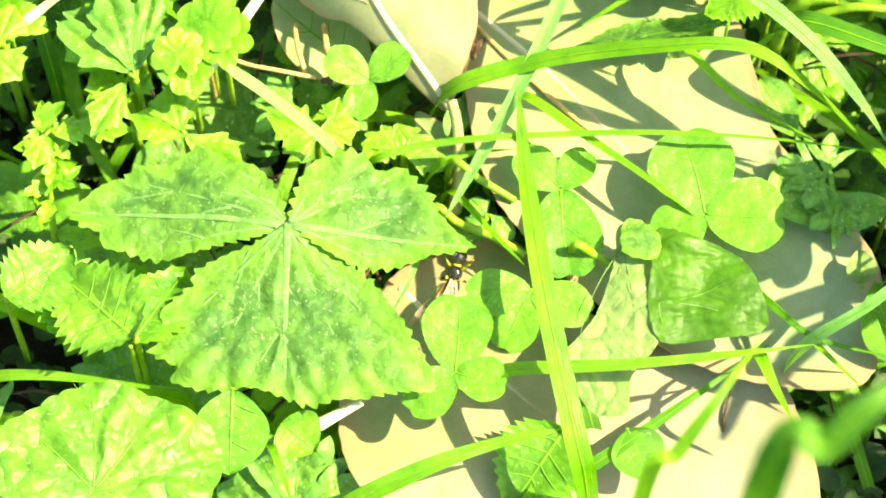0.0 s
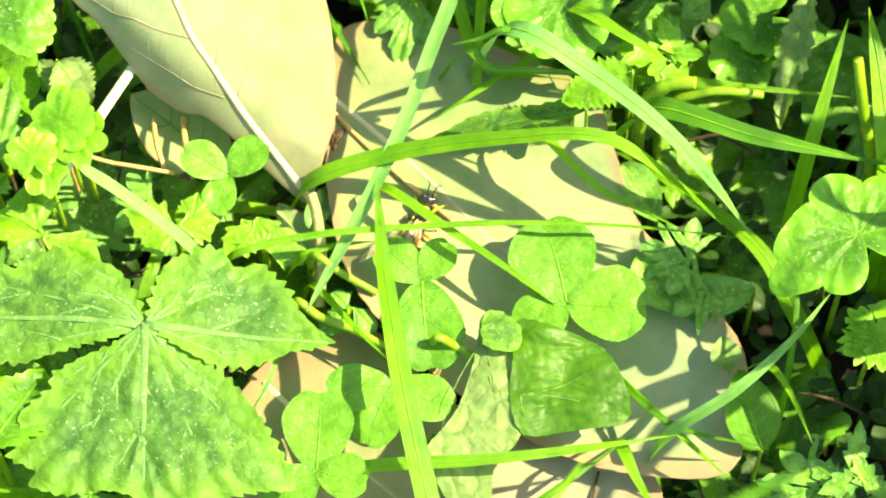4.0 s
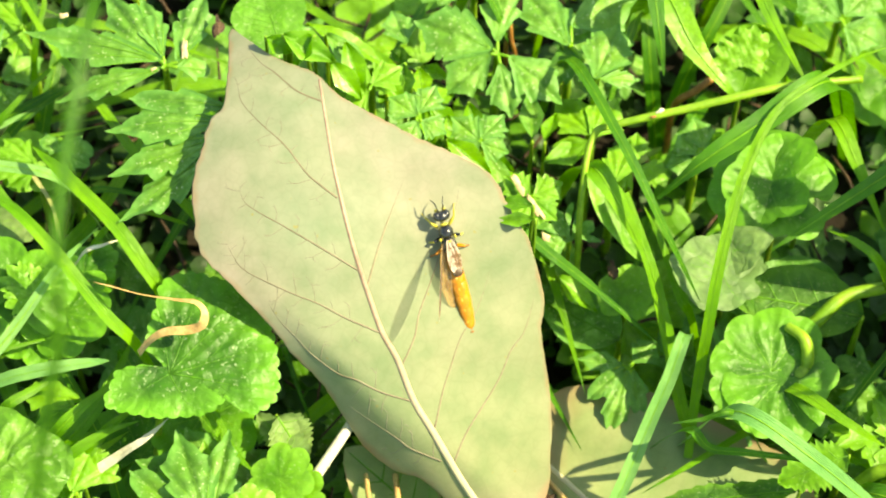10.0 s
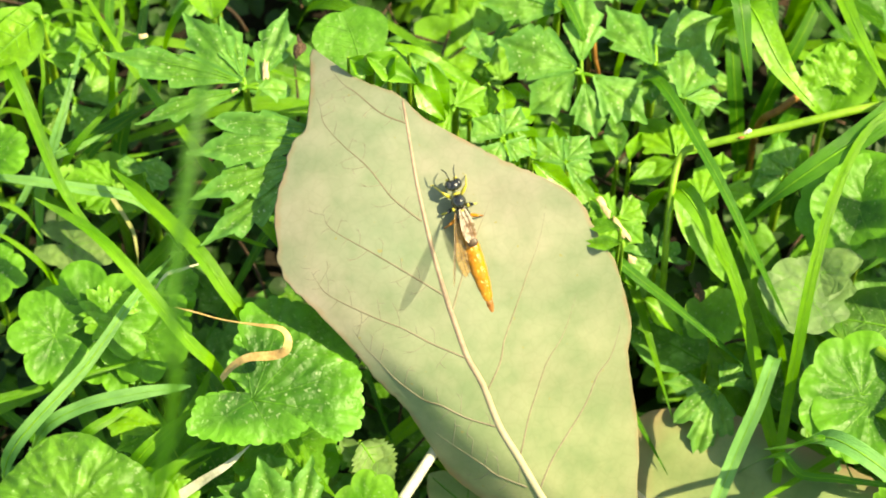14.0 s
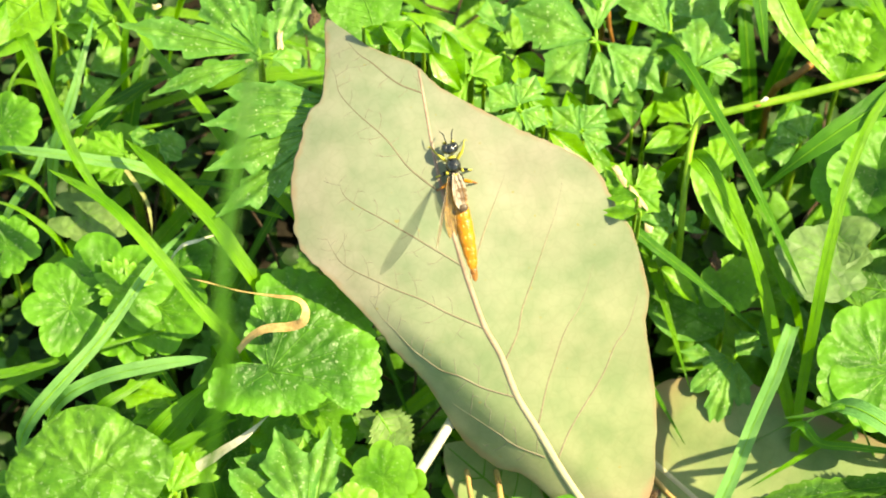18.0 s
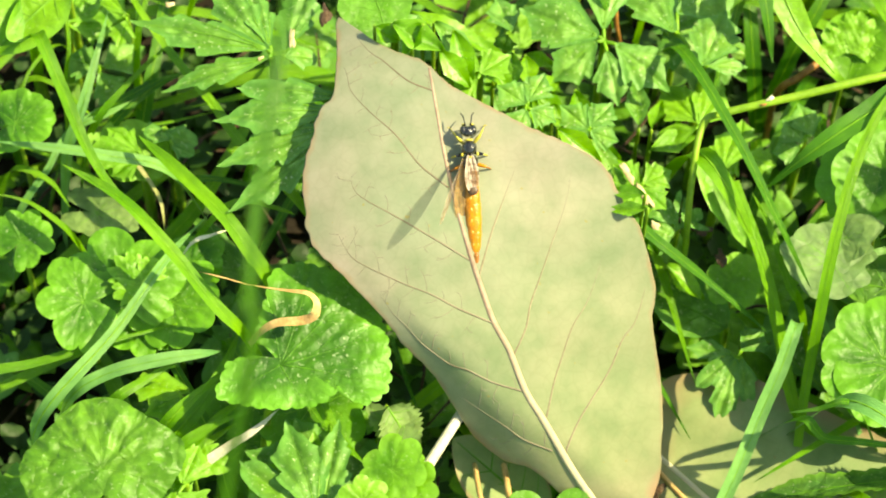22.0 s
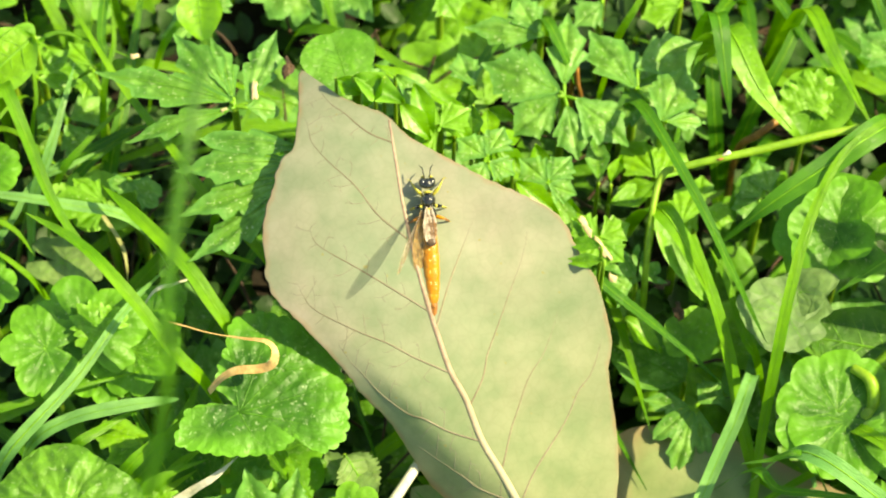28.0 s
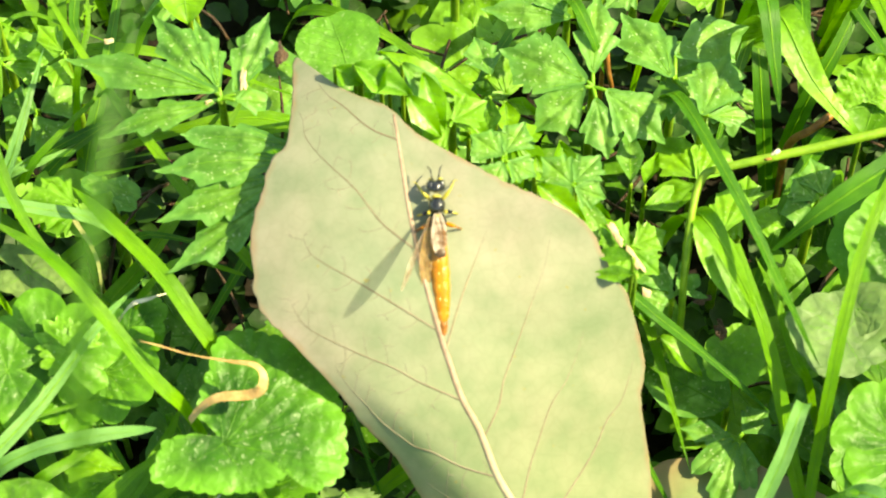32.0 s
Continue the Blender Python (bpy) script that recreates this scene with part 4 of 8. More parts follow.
# ---- large hairy leaf in three leaflets ----
def hairy_leaf(hub):
    ob = thing("hairy_three_part_leaf", Matrix.Translation(Vector(hub) * MM), "large hairy toothed green leaf in three leaflets", "leaf")
    shapes = [
        ([(-0.4, 0.2), (-0.7, 3.1), (-2.9, 6.9), (-5.1, 8.6), (-8.1, 9.2), (-10.1, 10.9), (-12.1, 11.4), (-15.4, 9.1), (-19.5, 9.0), (-21.1, 7.7), (-24.0, 6.7), (-27.1, 4.1), (-28.5, 3.0), (-26.9, 1.0), (-24.7, 0.2), (-23.9, -2.1), (-21.0, -2.9), (-16.4, -4.2), (-12.4, -3.4), (-8.4, -2.5), (-4.4, -1.8)], [(-28.2, 3.0), (-13.2, 10.9), (-20.9, 7.3), (-19.7, -2.8), (-5.9, 8.5)]),
        ([(0.4, 0.4), (0.9, 4.2), (2.6, 8.1), (5.9, 10.3), (9.6, 10.4), (11.6, 7.9), (14.8, 8.3), (17.0, 6.1), (18.7, 4.2), (19.6, 1.9), (22.0, -0.7), (23.9, -2.6), (21.1, -3.5), (18.2, -3.9), (15.6, -5.0), (13.1, -5.7), (9.5, -5.7), (5.8, -4.1), (2.6, -2.0)], [(23.3, -2.5), (5.5, 9.9), (15.0, 7.6), (13.1, -5.2), (10.7, 8.8)]),
        ([(0.1, -0.4), (-3.6, -2.1), (-8.4, -3.9), (-12.0, -5.8), (-12.3, -7.5), (-15.2, -10.1), (-16.4, -11.4), (-15.9, -14.3), (-17.6, -16.7), (-14.3, -18.7), (-15.0, -20.5), (-10.4, -22.0), (-5.0, -21.8), (-1.1, -22.9), (2.5, -24.2), (6.5, -23.5), (10.0, -23.2), (13.6, -22.4), (18.5, -22.0), (18.1, -19.4), (16.2, -15.6), (14.1, -12.1), (11.5, -8.4), (8.4, -5.3), (4.0, -2.4)], [(-0.4, -22.8), (-17.0, -16.6), (-10.8, -21.5), (9.3, -22.9), (18.0, -21.2), (-13.8, -9.0), (13.0, -12.4)]),
    ]
    for k, (outline, ends) in enumerate(shapes):
        out = toothed(outline, 360, 1.0, 1.7, None, np.mean(outline, 0))
        c = np.mean(outline, 0)

        def height(x, y, r=None, k=k, ends=ends):
            a, d = np.arctan2(y, x), np.hypot(x, y)
            z = 0.6 * np.sin(d * 0.25 + k) - 0.004 * d * d + 0.10 * np.sin(x * 0.9 + k) * np.cos(y * 0.8)
            z = z + 0.7 * (1 - np.exp(-((vein_gap(x, y, [((0, 0), e) for e in ends] + side_veins(ends)) / 1.3) ** 2))) * np.minimum(1, d / 6)
            return z + (k == 2) * 0.06 * -y - (k == 0) * 0.02 * x
        v, f, uv = fan(out, c, 14, height)
        lf = part("leaflet", mesh_of("leaflet", v, f, M_TRI, uv), ob)
        vv = [vein_set([e], (0, 0), height, 0.75 if n == 0 else 0.38, -0.03, 0.05, 0.25) for n, e in enumerate(ends)]
        vv += [vein_set([b], a, height, 0.28, -0.02, 0.05, 0.25) for a, b in side_veins(ends) if inside(tuple(a + (b - a) * 1.1), [tuple(q) for q in outline])]
        vv, vf = joined(vv)
        part("vein_network", mesh_of("vein_network", vv, vf, M_TRI_VEIN), lf, "pale raised veins")
    pv, pf = to_ground(ob.matrix_basis, (0, 0, -0.2), (-6, 8), 0.8)
    part("petiole", mesh_of("petiole", pv, pf, M_STEM), ob)


hairy_leaf((3.5, -63.5, 30.0))

# ---- plants, by place ----

# grass to the left of the pale leaf
grass_blade([(-54.7, 20.2, 44.0), (-51.3, 12.7, 45.0), (-47.3, 3.7, 44.0), (-43.3, -1.6, 41.0), (-37.2, -6.2, 36.0)], 1.53, fold=0.3)
grass_blade([(-26.4, -19.3, 36.0), (-29.9, -17.0, 41.0), (-36.5, -9.9, 45.0), (-42.8, -3.7, 46.0), (-50.5, 1.2, 45.0)], 1.46, taper=9, fold=0.3)
grass_blade([(-22.9, -12.3, 36.0), (-25.8, -9.0, 40.0), (-29.5, -4.4, 42.0), (-36.3, 2.4, 42.0), (-41.1, 7.4, 40.0)], 1.71, taper=9, fold=0.25)
grass_blade([(-18.4, -0.6, 32.0), (-27.9, 8.5, 36.0), (-31.8, 14.0, 36.0), (-36.5, 19.8, 36.0), (-41.2, 26.0, 37.0), (-45.5, 32.6, 38.0), (-48.4, 37.2, 38.0)], 1.19)
grass_blade([(-51.4, 9.0, 30.0), (-49.3, 14.0, 34.0), (-47.5, 20.6, 36.0), (-46.2, 27.2, 36.0)], 1.43, M_GRASS_BLUE)
grass_blade([(-37.5, 4.2, 36.0), (-45.7, 5.7, 37.0), (-52.5, 6.7, 37.0), (-61.1, 8.4, 35.0)], 1.31, M_GRASS_BLUE, taper=7)
grass_blade([(-49.1, -27.3, 34.0), (-43.8, -24.8, 37.0), (-36.4, -23.5, 39.0), (-29.5, -22.4, 39.0)], 1.60, M_GRASS_BLUE, taper=14)
grass_blade([(-52.7, -29.7, 34.0), (-43.2, -19.3, 38.0), (-36.9, -9.7, 39.0), (-31.7, -2.2, 36.0)], 2.02, M_GRASS_BLUE, taper=2.2)
grass_blade([(-61.4, -23.5, 31.0), (-53.9, -22.2, 33.0), (-44.3, -19.5, 34.0), (-34.1, -15.8, 32.0)], 1.32)
grass_blade([(-37.2, -32.3, 28.0), (-32.7, -27.8, 31.0), (-29.1, -21.9, 32.0), (-27.5, -16.5, 30.0)], 2.17)
grass_blade([(-34.2, -34.6, 28.0), (-30.2, -29.0, 30.0), (-25.1, -24.4, 29.0)], 1.82)
grass_blade([(-34.7, -4.7, 28.0), (-30.3, -1.5, 35.0), (-26.9, -0.2, 36.0), (-21.7, -0.8, 34.0), (-20.2, -1.0, 33.0)], 0.90)
grass_blade([(-44.8, 11.5, 28.0), (-41.3, 6.1, 31.0), (-38.7, 1.8, 32.0), (-38.0, -1.0, 31.0), (-38.1, -2.3, 28.0)], 0.54, M_STALK, label="thin pale bent grass stalk", rib=False)
grass_blade([(-49.7, -3.9, 30.0), (-52.5, -1.9, 33.0), (-56.3, 0.2, 34.0), (-61.0, 1.7, 33.0)], 0.78)
grass_blade([(-58.6, 19.7, 27.0), (-56.0, 19.7, 30.0), (-52.0, 17.3, 31.0), (-45.9, 12.3, 28.0)], 0.85)
grass_blade([(-57.8, 1.2, 27.0), (-53.9, 6.6, 30.0), (-51.7, 11.1, 31.0), (-47.4, 15.6, 30.0)], 0.97, M_GRASS_BLUE)
grass_blade([(-51.6, 13.5, 25.0), (-45.2, 16.1, 30.0), (-39.8, 19.0, 31.0), (-37.0, 21.1, 29.0)], 1.33, M_GRASS_DARK, label="dark green grass blade among low plants")
grass_blade([(-53.6, 24.7, 30.0), (-57.2, 18.5, 33.0), (-58.0, 12.3, 30.0)], 0.60)
grass_blade([(-61.4, 35.7, 30.0), (-56.3, 31.8, 33.0), (-52.3, 31.4, 34.0), (-49.4, 30.6, 32.0)], 0.84)
grass_blade([(-42.8, 40.0, 32.0), (-42.9, 31.9, 35.0), (-42.2, 28.5, 35.0), (-43.2, 21.5, 28.0)], 1.20, M_GRASS_DARK, label="dark green grass blade among low plants")
grass_blade([(-52.4, 20.6, 28.0), (-51.7, 23.9, 32.0), (-52.8, 31.0, 33.0), (-54.2, 37.7, 33.0)], 0.54)
grass_blade([(-58.5, 6.5, 30.0), (-53.6, 4.0, 32.0), (-50.7, 0.9, 30.0)], 0.96)
grass_blade([(-25.7, 10.0, 26.0), (-21.7, 4.7, 28.0), (-18.6, 1.0, 26.0)], 1.22, M_GRASS_DARK, label="dark green grass blade among low plants")
grass_blade([(-28.9, -16.1, 24.0), (-23.7, -27.4, 25.0), (-23.0, -34.3, 22.0)], 1.10, M_GRASS_DARK, label="dark green grass blade among low plants")
grass_blade([(-17.0, -25.2, 28.0), (-13.9, -30.9, 29.0), (-10.2, -33.9, 26.0)], 1.70)
grass_blade([(-7.4, -14.5, 22.0), (-5.1, -20.8, 22.0), (-3.1, -25.1, 18.0)], 0.74, M_GRASS_DARK, label="dark green grass blade among low plants")

# grass to the right
grass_blade([(31.1, 20.8, 40.0), (37.6, 6.2, 46.0), (43.4, -5.7, 44.0), (48.0, -12.8, 38.0)], 1.4, M_GRASS_DARK, label="dark green grass blade among low plants")
grass_blade([(33.1, 5.7, 40.0), (36.7, 0.2, 42.0), (41.3, -6.6, 36.0)], 3.0)
grass_blade([(64.8, 15.7, 46.0), (55.5, 8.7, 48.0), (47.5, 3.5, 46.0), (42.4, 1.0, 40.0)], 3.4, M_GRASS_DARK, label="dark green grass blade among low plants")
grass_blade([(79.7, 7.9, 44.0), (70.0, 1.5, 44.0), (57.0, -5.7, 38.0)], 3.2, M_GRASS_DARK, label="dark green grass blade among low plants")
grass_blade([(66.7, 14.5, 36.0), (69.3, 7.2, 38.0), (73.2, -0.9, 34.0)], 2.4)
grass_blade([(72.4, -6.9, 36.0), (68.9, -4.1, 38.0), (65.1, -1.5, 36.0)], 1.4)
grass_blade([(59.9, -23.1, 34.0), (66.7, -29.1, 38.0), (72.9, -31.6, 34.0)], 1.8)
grass_blade([(41.4, 32.7, 44.0), (42.4, 25.2, 44.0), (43.4, 18.8, 40.0)], 2.4, M_GRASS_DARK, label="dark green grass blade among low plants")
grass_blade([(54.6, 35.5, 40.0), (57.8, 25.4, 44.0), (62.5, 18.2, 40.0)], 2.2)
grass_blade([(43.0, 31.1, 42.0), (47.4, 22.1, 42.0), (53.6, 16.1, 38.0)], 4.2, M_BUTTER_Y, label="broad bright green grass blade")
grass_blade([(18.2, 35.2, 36.0), (20.8, 29.3, 38.0), (22.5, 26.1, 34.0)], 1.5, M_GRASS_DARK, label="dark green grass blade among low plants")

# grass over the second pale leaf
grass_blade([(41.2, -97.1, 26.0), (39.7, -91.6, 31.0), (36.4, -74.2, 33.0), (34.4, -57.6, 31.0), (33.6, -44.1, 29.0)], 2.5, taper=6)
grass_blade([(25.1, -43.1, 26.0), (36.8, -41.4, 31.0), (51.5, -42.4, 38.0), (62.9, -44.3, 42.0), (71.5, -48.8, 38.0), (78.1, -53.2, 32.0)], 2.1)
grass_blade([(30.2, -82.3, 26.0), (46.1, -82.8, 30.0), (59.1, -82.3, 32.0), (70.8, -80.4, 30.0)], 1.6)
grass_blade([(70.2, -79.6, 28.0), (78.0, -76.2, 34.0), (85.4, -70.4, 36.0), (91.1, -63.6, 34.0)], 1.5, M_GRASS_BLUE, label="pale bluish-green grass blade crossing the plants")
grass_blade([(63.0, -68.5, 22.5), (66.3, -74.2, 26.0), (71.7, -79.1, 28.0), (81.9, -81.3, 26.0)], 0.8, M_GRASS_DARK, label="dark green grass blade among low plants", root=False)
grass_blade([(64.7, -70.8, 22.5), (70.3, -78.4, 27.0), (77.3, -84.9, 25.0)], 0.8, root=False)
grass_blade([(51.9, -30.6, 46.0), (61.7, -37.1, 46.0), (70.7, -44.4, 44.0), (77.0, -50.9, 40.0), (81.5, -55.5, 34.0)], 2.3, M_GRASS_BLUE, label="pale bluish-green grass blade crossing the plants")
grass_blade([(70.0, -38.3, 36.0), (83.2, -44.4, 40.0), (100.5, -48.2, 38.0)], 3.0, M_GRASS_DARK, label="dark green grass blade among low plants")
grass_blade([(-4.1, -43.7, 36.0), (1.6, -47.3, 34.0), (9.2, -52.8, 30.0)], 1.3, M_GRASS_BLUE, cut=True)
grass_blade([(9.9, -101.0, 28.0), (20.6, -96.7, 32.0), (29.9, -93.5, 32.0), (39.7, -90.9, 30.0)], 2.3)
grass_blade([(89.3, -45.4, 36.0), (91.8, -38.4, 42.0), (94.7, -30.0, 44.0)], 1.8)
grass_blade([(99.9, -48.1, 36.0), (98.9, -38.7, 40.0), (97.7, -27.7, 42.0)], 3.8)
grass_blade([(85.9, -70.8, 30.0), (86.8, -64.5, 34.0), (86.5, -56.5, 34.0)], 0.8, M_GRASS_DARK, label="dark green grass blade among low plants")
grass_blade([(83.1, -70.9, 28.0), (85.6, -75.4, 30.0), (88.2, -81.7, 28.0)], 1.0)
grass_blade([(46.1, -31.1, 40.0), (48.9, -33.7, 40.0), (53.9, -34.9, 42.0), (61.7, -36.8, 44.0), (66.7, -39.7, 42.0)], 1.1, M_GRASS_DARK, label="dark green grass blade among low plants")
grass_blade([(51.9, -30.6, 45.0), (47.5, -31.1, 44.0), (43.9, -31.0, 42.0)], 0.9, M_GRASS_DARK, label="dark green grass blade among low plants")
grass_blade([(63.6, -80.7, 28.0), (65.4, -85.8, 30.0), (68.3, -90.1, 26.0)], 1.6)
grass_blade([(54.7, -38.6, 30.0), (62.3, -47.5, 32.0), (72.6, -52.0, 28.0)], 1.2)
grass_blade([(34.4, -44.3, 26.0), (42.3, -50.8, 28.0), (50.9, -57.3, 28.0), (56.6, -61.6, 26.0)], 1.2)
grass_blade([(1.3, -92.4, 28.0), (2.8, -96.7, 30.0), (4.1, -100.1, 26.0)], 1.0)

# ground ivy and puckered leaves
shaped_leaf("ground_ivy_leaf", (-21.5, -24.5, 40.0), (-8.5, -19.8, 40.0),
    [(0.0, 0.0), (-2.6, -0.9), (-4.3, -1.8), (-7.0, -0.6), (-9.7, 1.4), (-12.2, 2.7), (-13.0, 4.9), (-12.9, 7.1), (-11.8, 8.9), (-9.9, 11.4), (-7.8, 13.4), (-4.5, 14.5), (-1.9, 14.6), (1.2, 14.3), (4.3, 13.6), (6.6, 12.8), (8.2, 11.3), (8.8, 8.7), (7.4, 7.1), (5.6, 6.3), (6.5, 4.7), (6.8, 2.8), (6.4, 0.5), (5.3, -3.4), (3.3, -6.9), (1.3, -9.2), (-1.0, -7.6), (-2.4, -6.3), (-2.2, -3.0), (-1.2, -1.0)],
    [(0.0, 13.8), (-6.6, 13.7), (-11.6, 8.0), (6.6, 10.6), (6.2, 1.5), (1.4, -7.6), (-7.9, 0.9)], "large round scalloped ground ivy leaf with a torn edge", M_IVY_DEEP, (0.5, 1.75), (-4, -6), quilt=0.024)
ivy_leaf((-47.9, -14.3, 35.0), (-53.5, -14.8, 36.0), seed=5, lobes=7, scallop=0.26, pucker=0.010, sinus=0.6, wide=(1.2, 1.15), label="lobed scalloped green ground ivy leaf")
ivy_leaf((-42.7, -11.7, 34.0), (-43.9, -5.3, 36.0), seed=8, lobes=7, scallop=0.24, pucker=0.010, sinus=0.5, wide=(1.2, 1.25), label="lobed scalloped green ground ivy leaf")
ivy_leaf((-36.5, -13.3, 32.0), (-30.4, -14.8, 33.0), seed=6, lobes=9, scallop=0.2, pucker=0.010, sinus=0.5)
ivy_leaf((-34.5, -7.0, 30.0), (-30.3, -9.4, 31.0), seed=7, lobes=11, scallop=0.1, pucker=0.014)
ivy_leaf((-41.0, -15.0, 30.0), (-40.0, -20.1, 31.0), seed=12, lobes=9, scallop=0.2, pucker=0.010)
ivy_leaf((-58.3, 11.5, 34.0), (-53.1, 13.6, 35.0), seed=9, lobes=13, scallop=0.08, pucker=0.012, wide=(0.8, 0.8))
ivy_leaf((-57.0, -4.7, 32.0), (-54.8, -1.1, 33.0), seed=13, lobes=9, scallop=0.2, pucker=0.010)
ivy_leaf((-47.4, 0.9, 28.0), (-41.6, -0.7, 29.0), seed=41, lobes=15, material=M_PALEGREEN, wide=(0.6, 0.6))
ivy_leaf((-42.0, 9.9, 28.0), (-48.8, 10.7, 30.0), seed=15, lobes=9, scallop=0.15, sinus=0.3, wide=(0.6, 0.6), material=M_BUTTER_Y, label="yellow-green lobed leaf behind grass")
ivy_leaf((-44.3, -38.1, 38.0), (-45.3, -29.7, 39.0), seed=11, pucker=0.02, lobes=26, scallop=0.02, vein=M_RUGOSE, name="puckered_leaf", label="round wrinkled green leaf with sunken veins", material=M_RUGOSE, sinus=0.5, cup=0.02, wide=(1.35, 1.3))
ivy_leaf((-20.3, -100.6, 38.0), (-6.1, -95.2, 36.0), seed=12, pucker=0.018, lobes=30, scallop=0.03, name="puckered_leaf", label="large wrinkled yellow-green leaf, sunlit", material=M_RUGOSE, sinus=0.4, cup=0.02)
ivy_leaf((57.6, -20.9, 34.0), (53.1, -13.8, 35.0), seed=17, lobes=9, scallop=0.12, pucker=0.010, sinus=0.5, label="lobed bright green leaf, sunlit")
ivy_leaf((58.7, -22.2, 34.0), (53.5, -28.6, 35.0), seed=18, lobes=9, scallop=0.12, pucker=0.010, sinus=0.5, label="lobed bright green leaf, sunlit")
ivy_leaf((38.8, -7.9, 27.0), (39.5, -3.8, 28.0), seed=31, lobes=11, sinus=0.3, pucker=0.010, wide=(0.9, 0.9), material=M_BUTTER_Y, label="yellow-green leaf with brown holes")
lance_leaf((38.2, -12.6, 22.0), (27.1, -6.1, 22.0), 8.5, 0, 33, M_BUTTER, "broad dull green leaf in shade")
ivy_leaf((51.1, -7.9, 36.0), (44.0, -7.1, 37.0), seed=43, lobes=9, sinus=0.3, material=M_PALEGREEN, name="upturned_leaf", label="pale lobed leaf turned underside up", wide=(0.75, 0.75))
ivy_leaf((52.7, -4.7, 36.0), (57.0, -3.4, 38.0), seed=44, lobes=7, sinus=0.3, material=M_PALEGREEN, name="upturned_leaf", label="pale lobed leaf turned underside up", wide=(0.7, 0.7))
cut_leaf((39.2, -17.0, 23.1), [((39.2, -17.5, 23.5), (36.4, -26.5, 21.5), 4.6, 2, 0.32, 0), ((38.7, -17.1, 23.5), (33.7, -21.2, 22.5), 3.6, 1, 0.3, 0), ((40.0, -17.5, 23.5), (41.0, -23.5, 21.5), 3.6, 1, 0.3, 0), ((38.4, -16.7, 23.5), (32.4, -15.7, 23.5), 3.4, 2, 0.3, 0), ((40.0, -16.3, 23.5), (43.1, -13.1, 23.5), 4.6, 2, 0.3, 0)], "drooping toothed dark green buttercup leaf", M_BUTTER, (0, 0), 21)
grass_blade([(37.9, 1.7, 40.0), (41.8, -7.9, 36.0), (44.2, -15.7, 31.0), (45.8, -22.2, 27.0), (47.4, -26.2, 24.5), (50.4, -28.5, 24.0), (55.2, -29.2, 25.0), (65.4, -31.7, 27.0)], 1.60, root=False, roll=30)
grass_blade([(47.2, -29.6, 23.0), (47.9, -22.9, 29.0), (49.0, -16.2, 37.0), (50.6, -7.7, 44.0), (53.4, 1.8, 48.0), (58.0, 10.6, 49.0), (66.5, 17.6, 47.0), (74.3, 21.8, 45.0)], 1.29, root=False)
grass_blade([(55.7, -28.0, 23.0), (53.5, -23.0, 27.0), (51.3, -16.9, 30.0), (49.7, -12.4, 31.0)], 0.73, M_GRASS_BLUE, root=False, taper=6)
grass_blade([(47.3, -12.1, 30.0), (45.6, -10.0, 33.0), (42.9, -3.1, 36.0), (40.7, 1.7, 36.0)], 1.32, root=True)
grass_blade([(21.9, -0.5, 35.0), (29.5, -5.3, 33.0), (37.1, -10.9, 31.0), (43.2, -15.4, 28.0)], 1.46, M_GRASS_DARK, label="dark green grass blade among low plants")
lance_leaf((61.4, -36.1, 30.0), (38.4, -36.8, 26.0), 4.7, 30, 3, M_TRI, "hairy green leaf standing on edge", "edgewise_leaf", teeth=0.3)
lance_leaf((59.6, -36.1, 28.0), (53.6, -38.6, 25.0), 3.7, 0, 6, M_PALEGREEN, "pale upturned leaf lobe", "upturned_leaf")
ivy_leaf((93.6, -59.8, 46.0), (89.4, -53.0, 46.0), seed=15, lobes=7, scallop=0.2, pucker=0.010, sinus=0.7, wide=(1.35, 1.2), label="large lobed bright green ground ivy leaf")
ivy_leaf((57.4, 5.5, 36.0), (50.1, 6.3, 32.0), seed=19, sinus=0.4, lobes=9)
ivy_leaf((63.6, 7.2, 34.0), (66.9, 8.4, 32.0), seed=20, sinus=0.3, lobes=9)
# hairy-leaf green used for its dark tone: shade put into this leaf's colour
lance_leaf((70.4, -11.3, 29.0), (51.6, -7.5, 30.0), 10.0, seed=2, material=M_TRI, label="broad dull green leaf in shade")
lance_leaf((68.1, -6.0, 26.0), (51.8, -8.4, 26.0), 10.0, seed=4, material=M_BUTTER)
ivy_leaf((-10.5, -41.4, 35.0), (-10.9, -38.3, 36.0), seed=21, lobes=7, scallop=0.26, sinus=0.4, material=M_BUTTER_Y, label="small bright green scalloped ground ivy leaf")
ivy_leaf((-6.9, -37.2, 35.0), (-3.3, -34.8, 36.0), seed=22, lobes=7, scallop=0.26, sinus=0.4, material=M_BUTTER_Y, label="small bright green scalloped ground ivy leaf")
ivy_leaf((-4.8, -38.8, 34.0), (-1.1, -39.8, 35.0), seed=23, lobes=7, scallop=0.26, sinus=0.4, material=M_BUTTER_Y, label="small bright green scalloped ground ivy leaf")
ivy_leaf((-9.1, -42.7, 33.0), (-11.2, -45.3, 33.0), seed=24, lobes=7, scallop=0.26, sinus=0.4, material=M_BUTTER_Y, label="small bright green scalloped ground ivy leaf")
ivy_leaf((-18.0, -25.7, 26.0), (-13.3, -31.7, 28.0), seed=25, lobes=11)

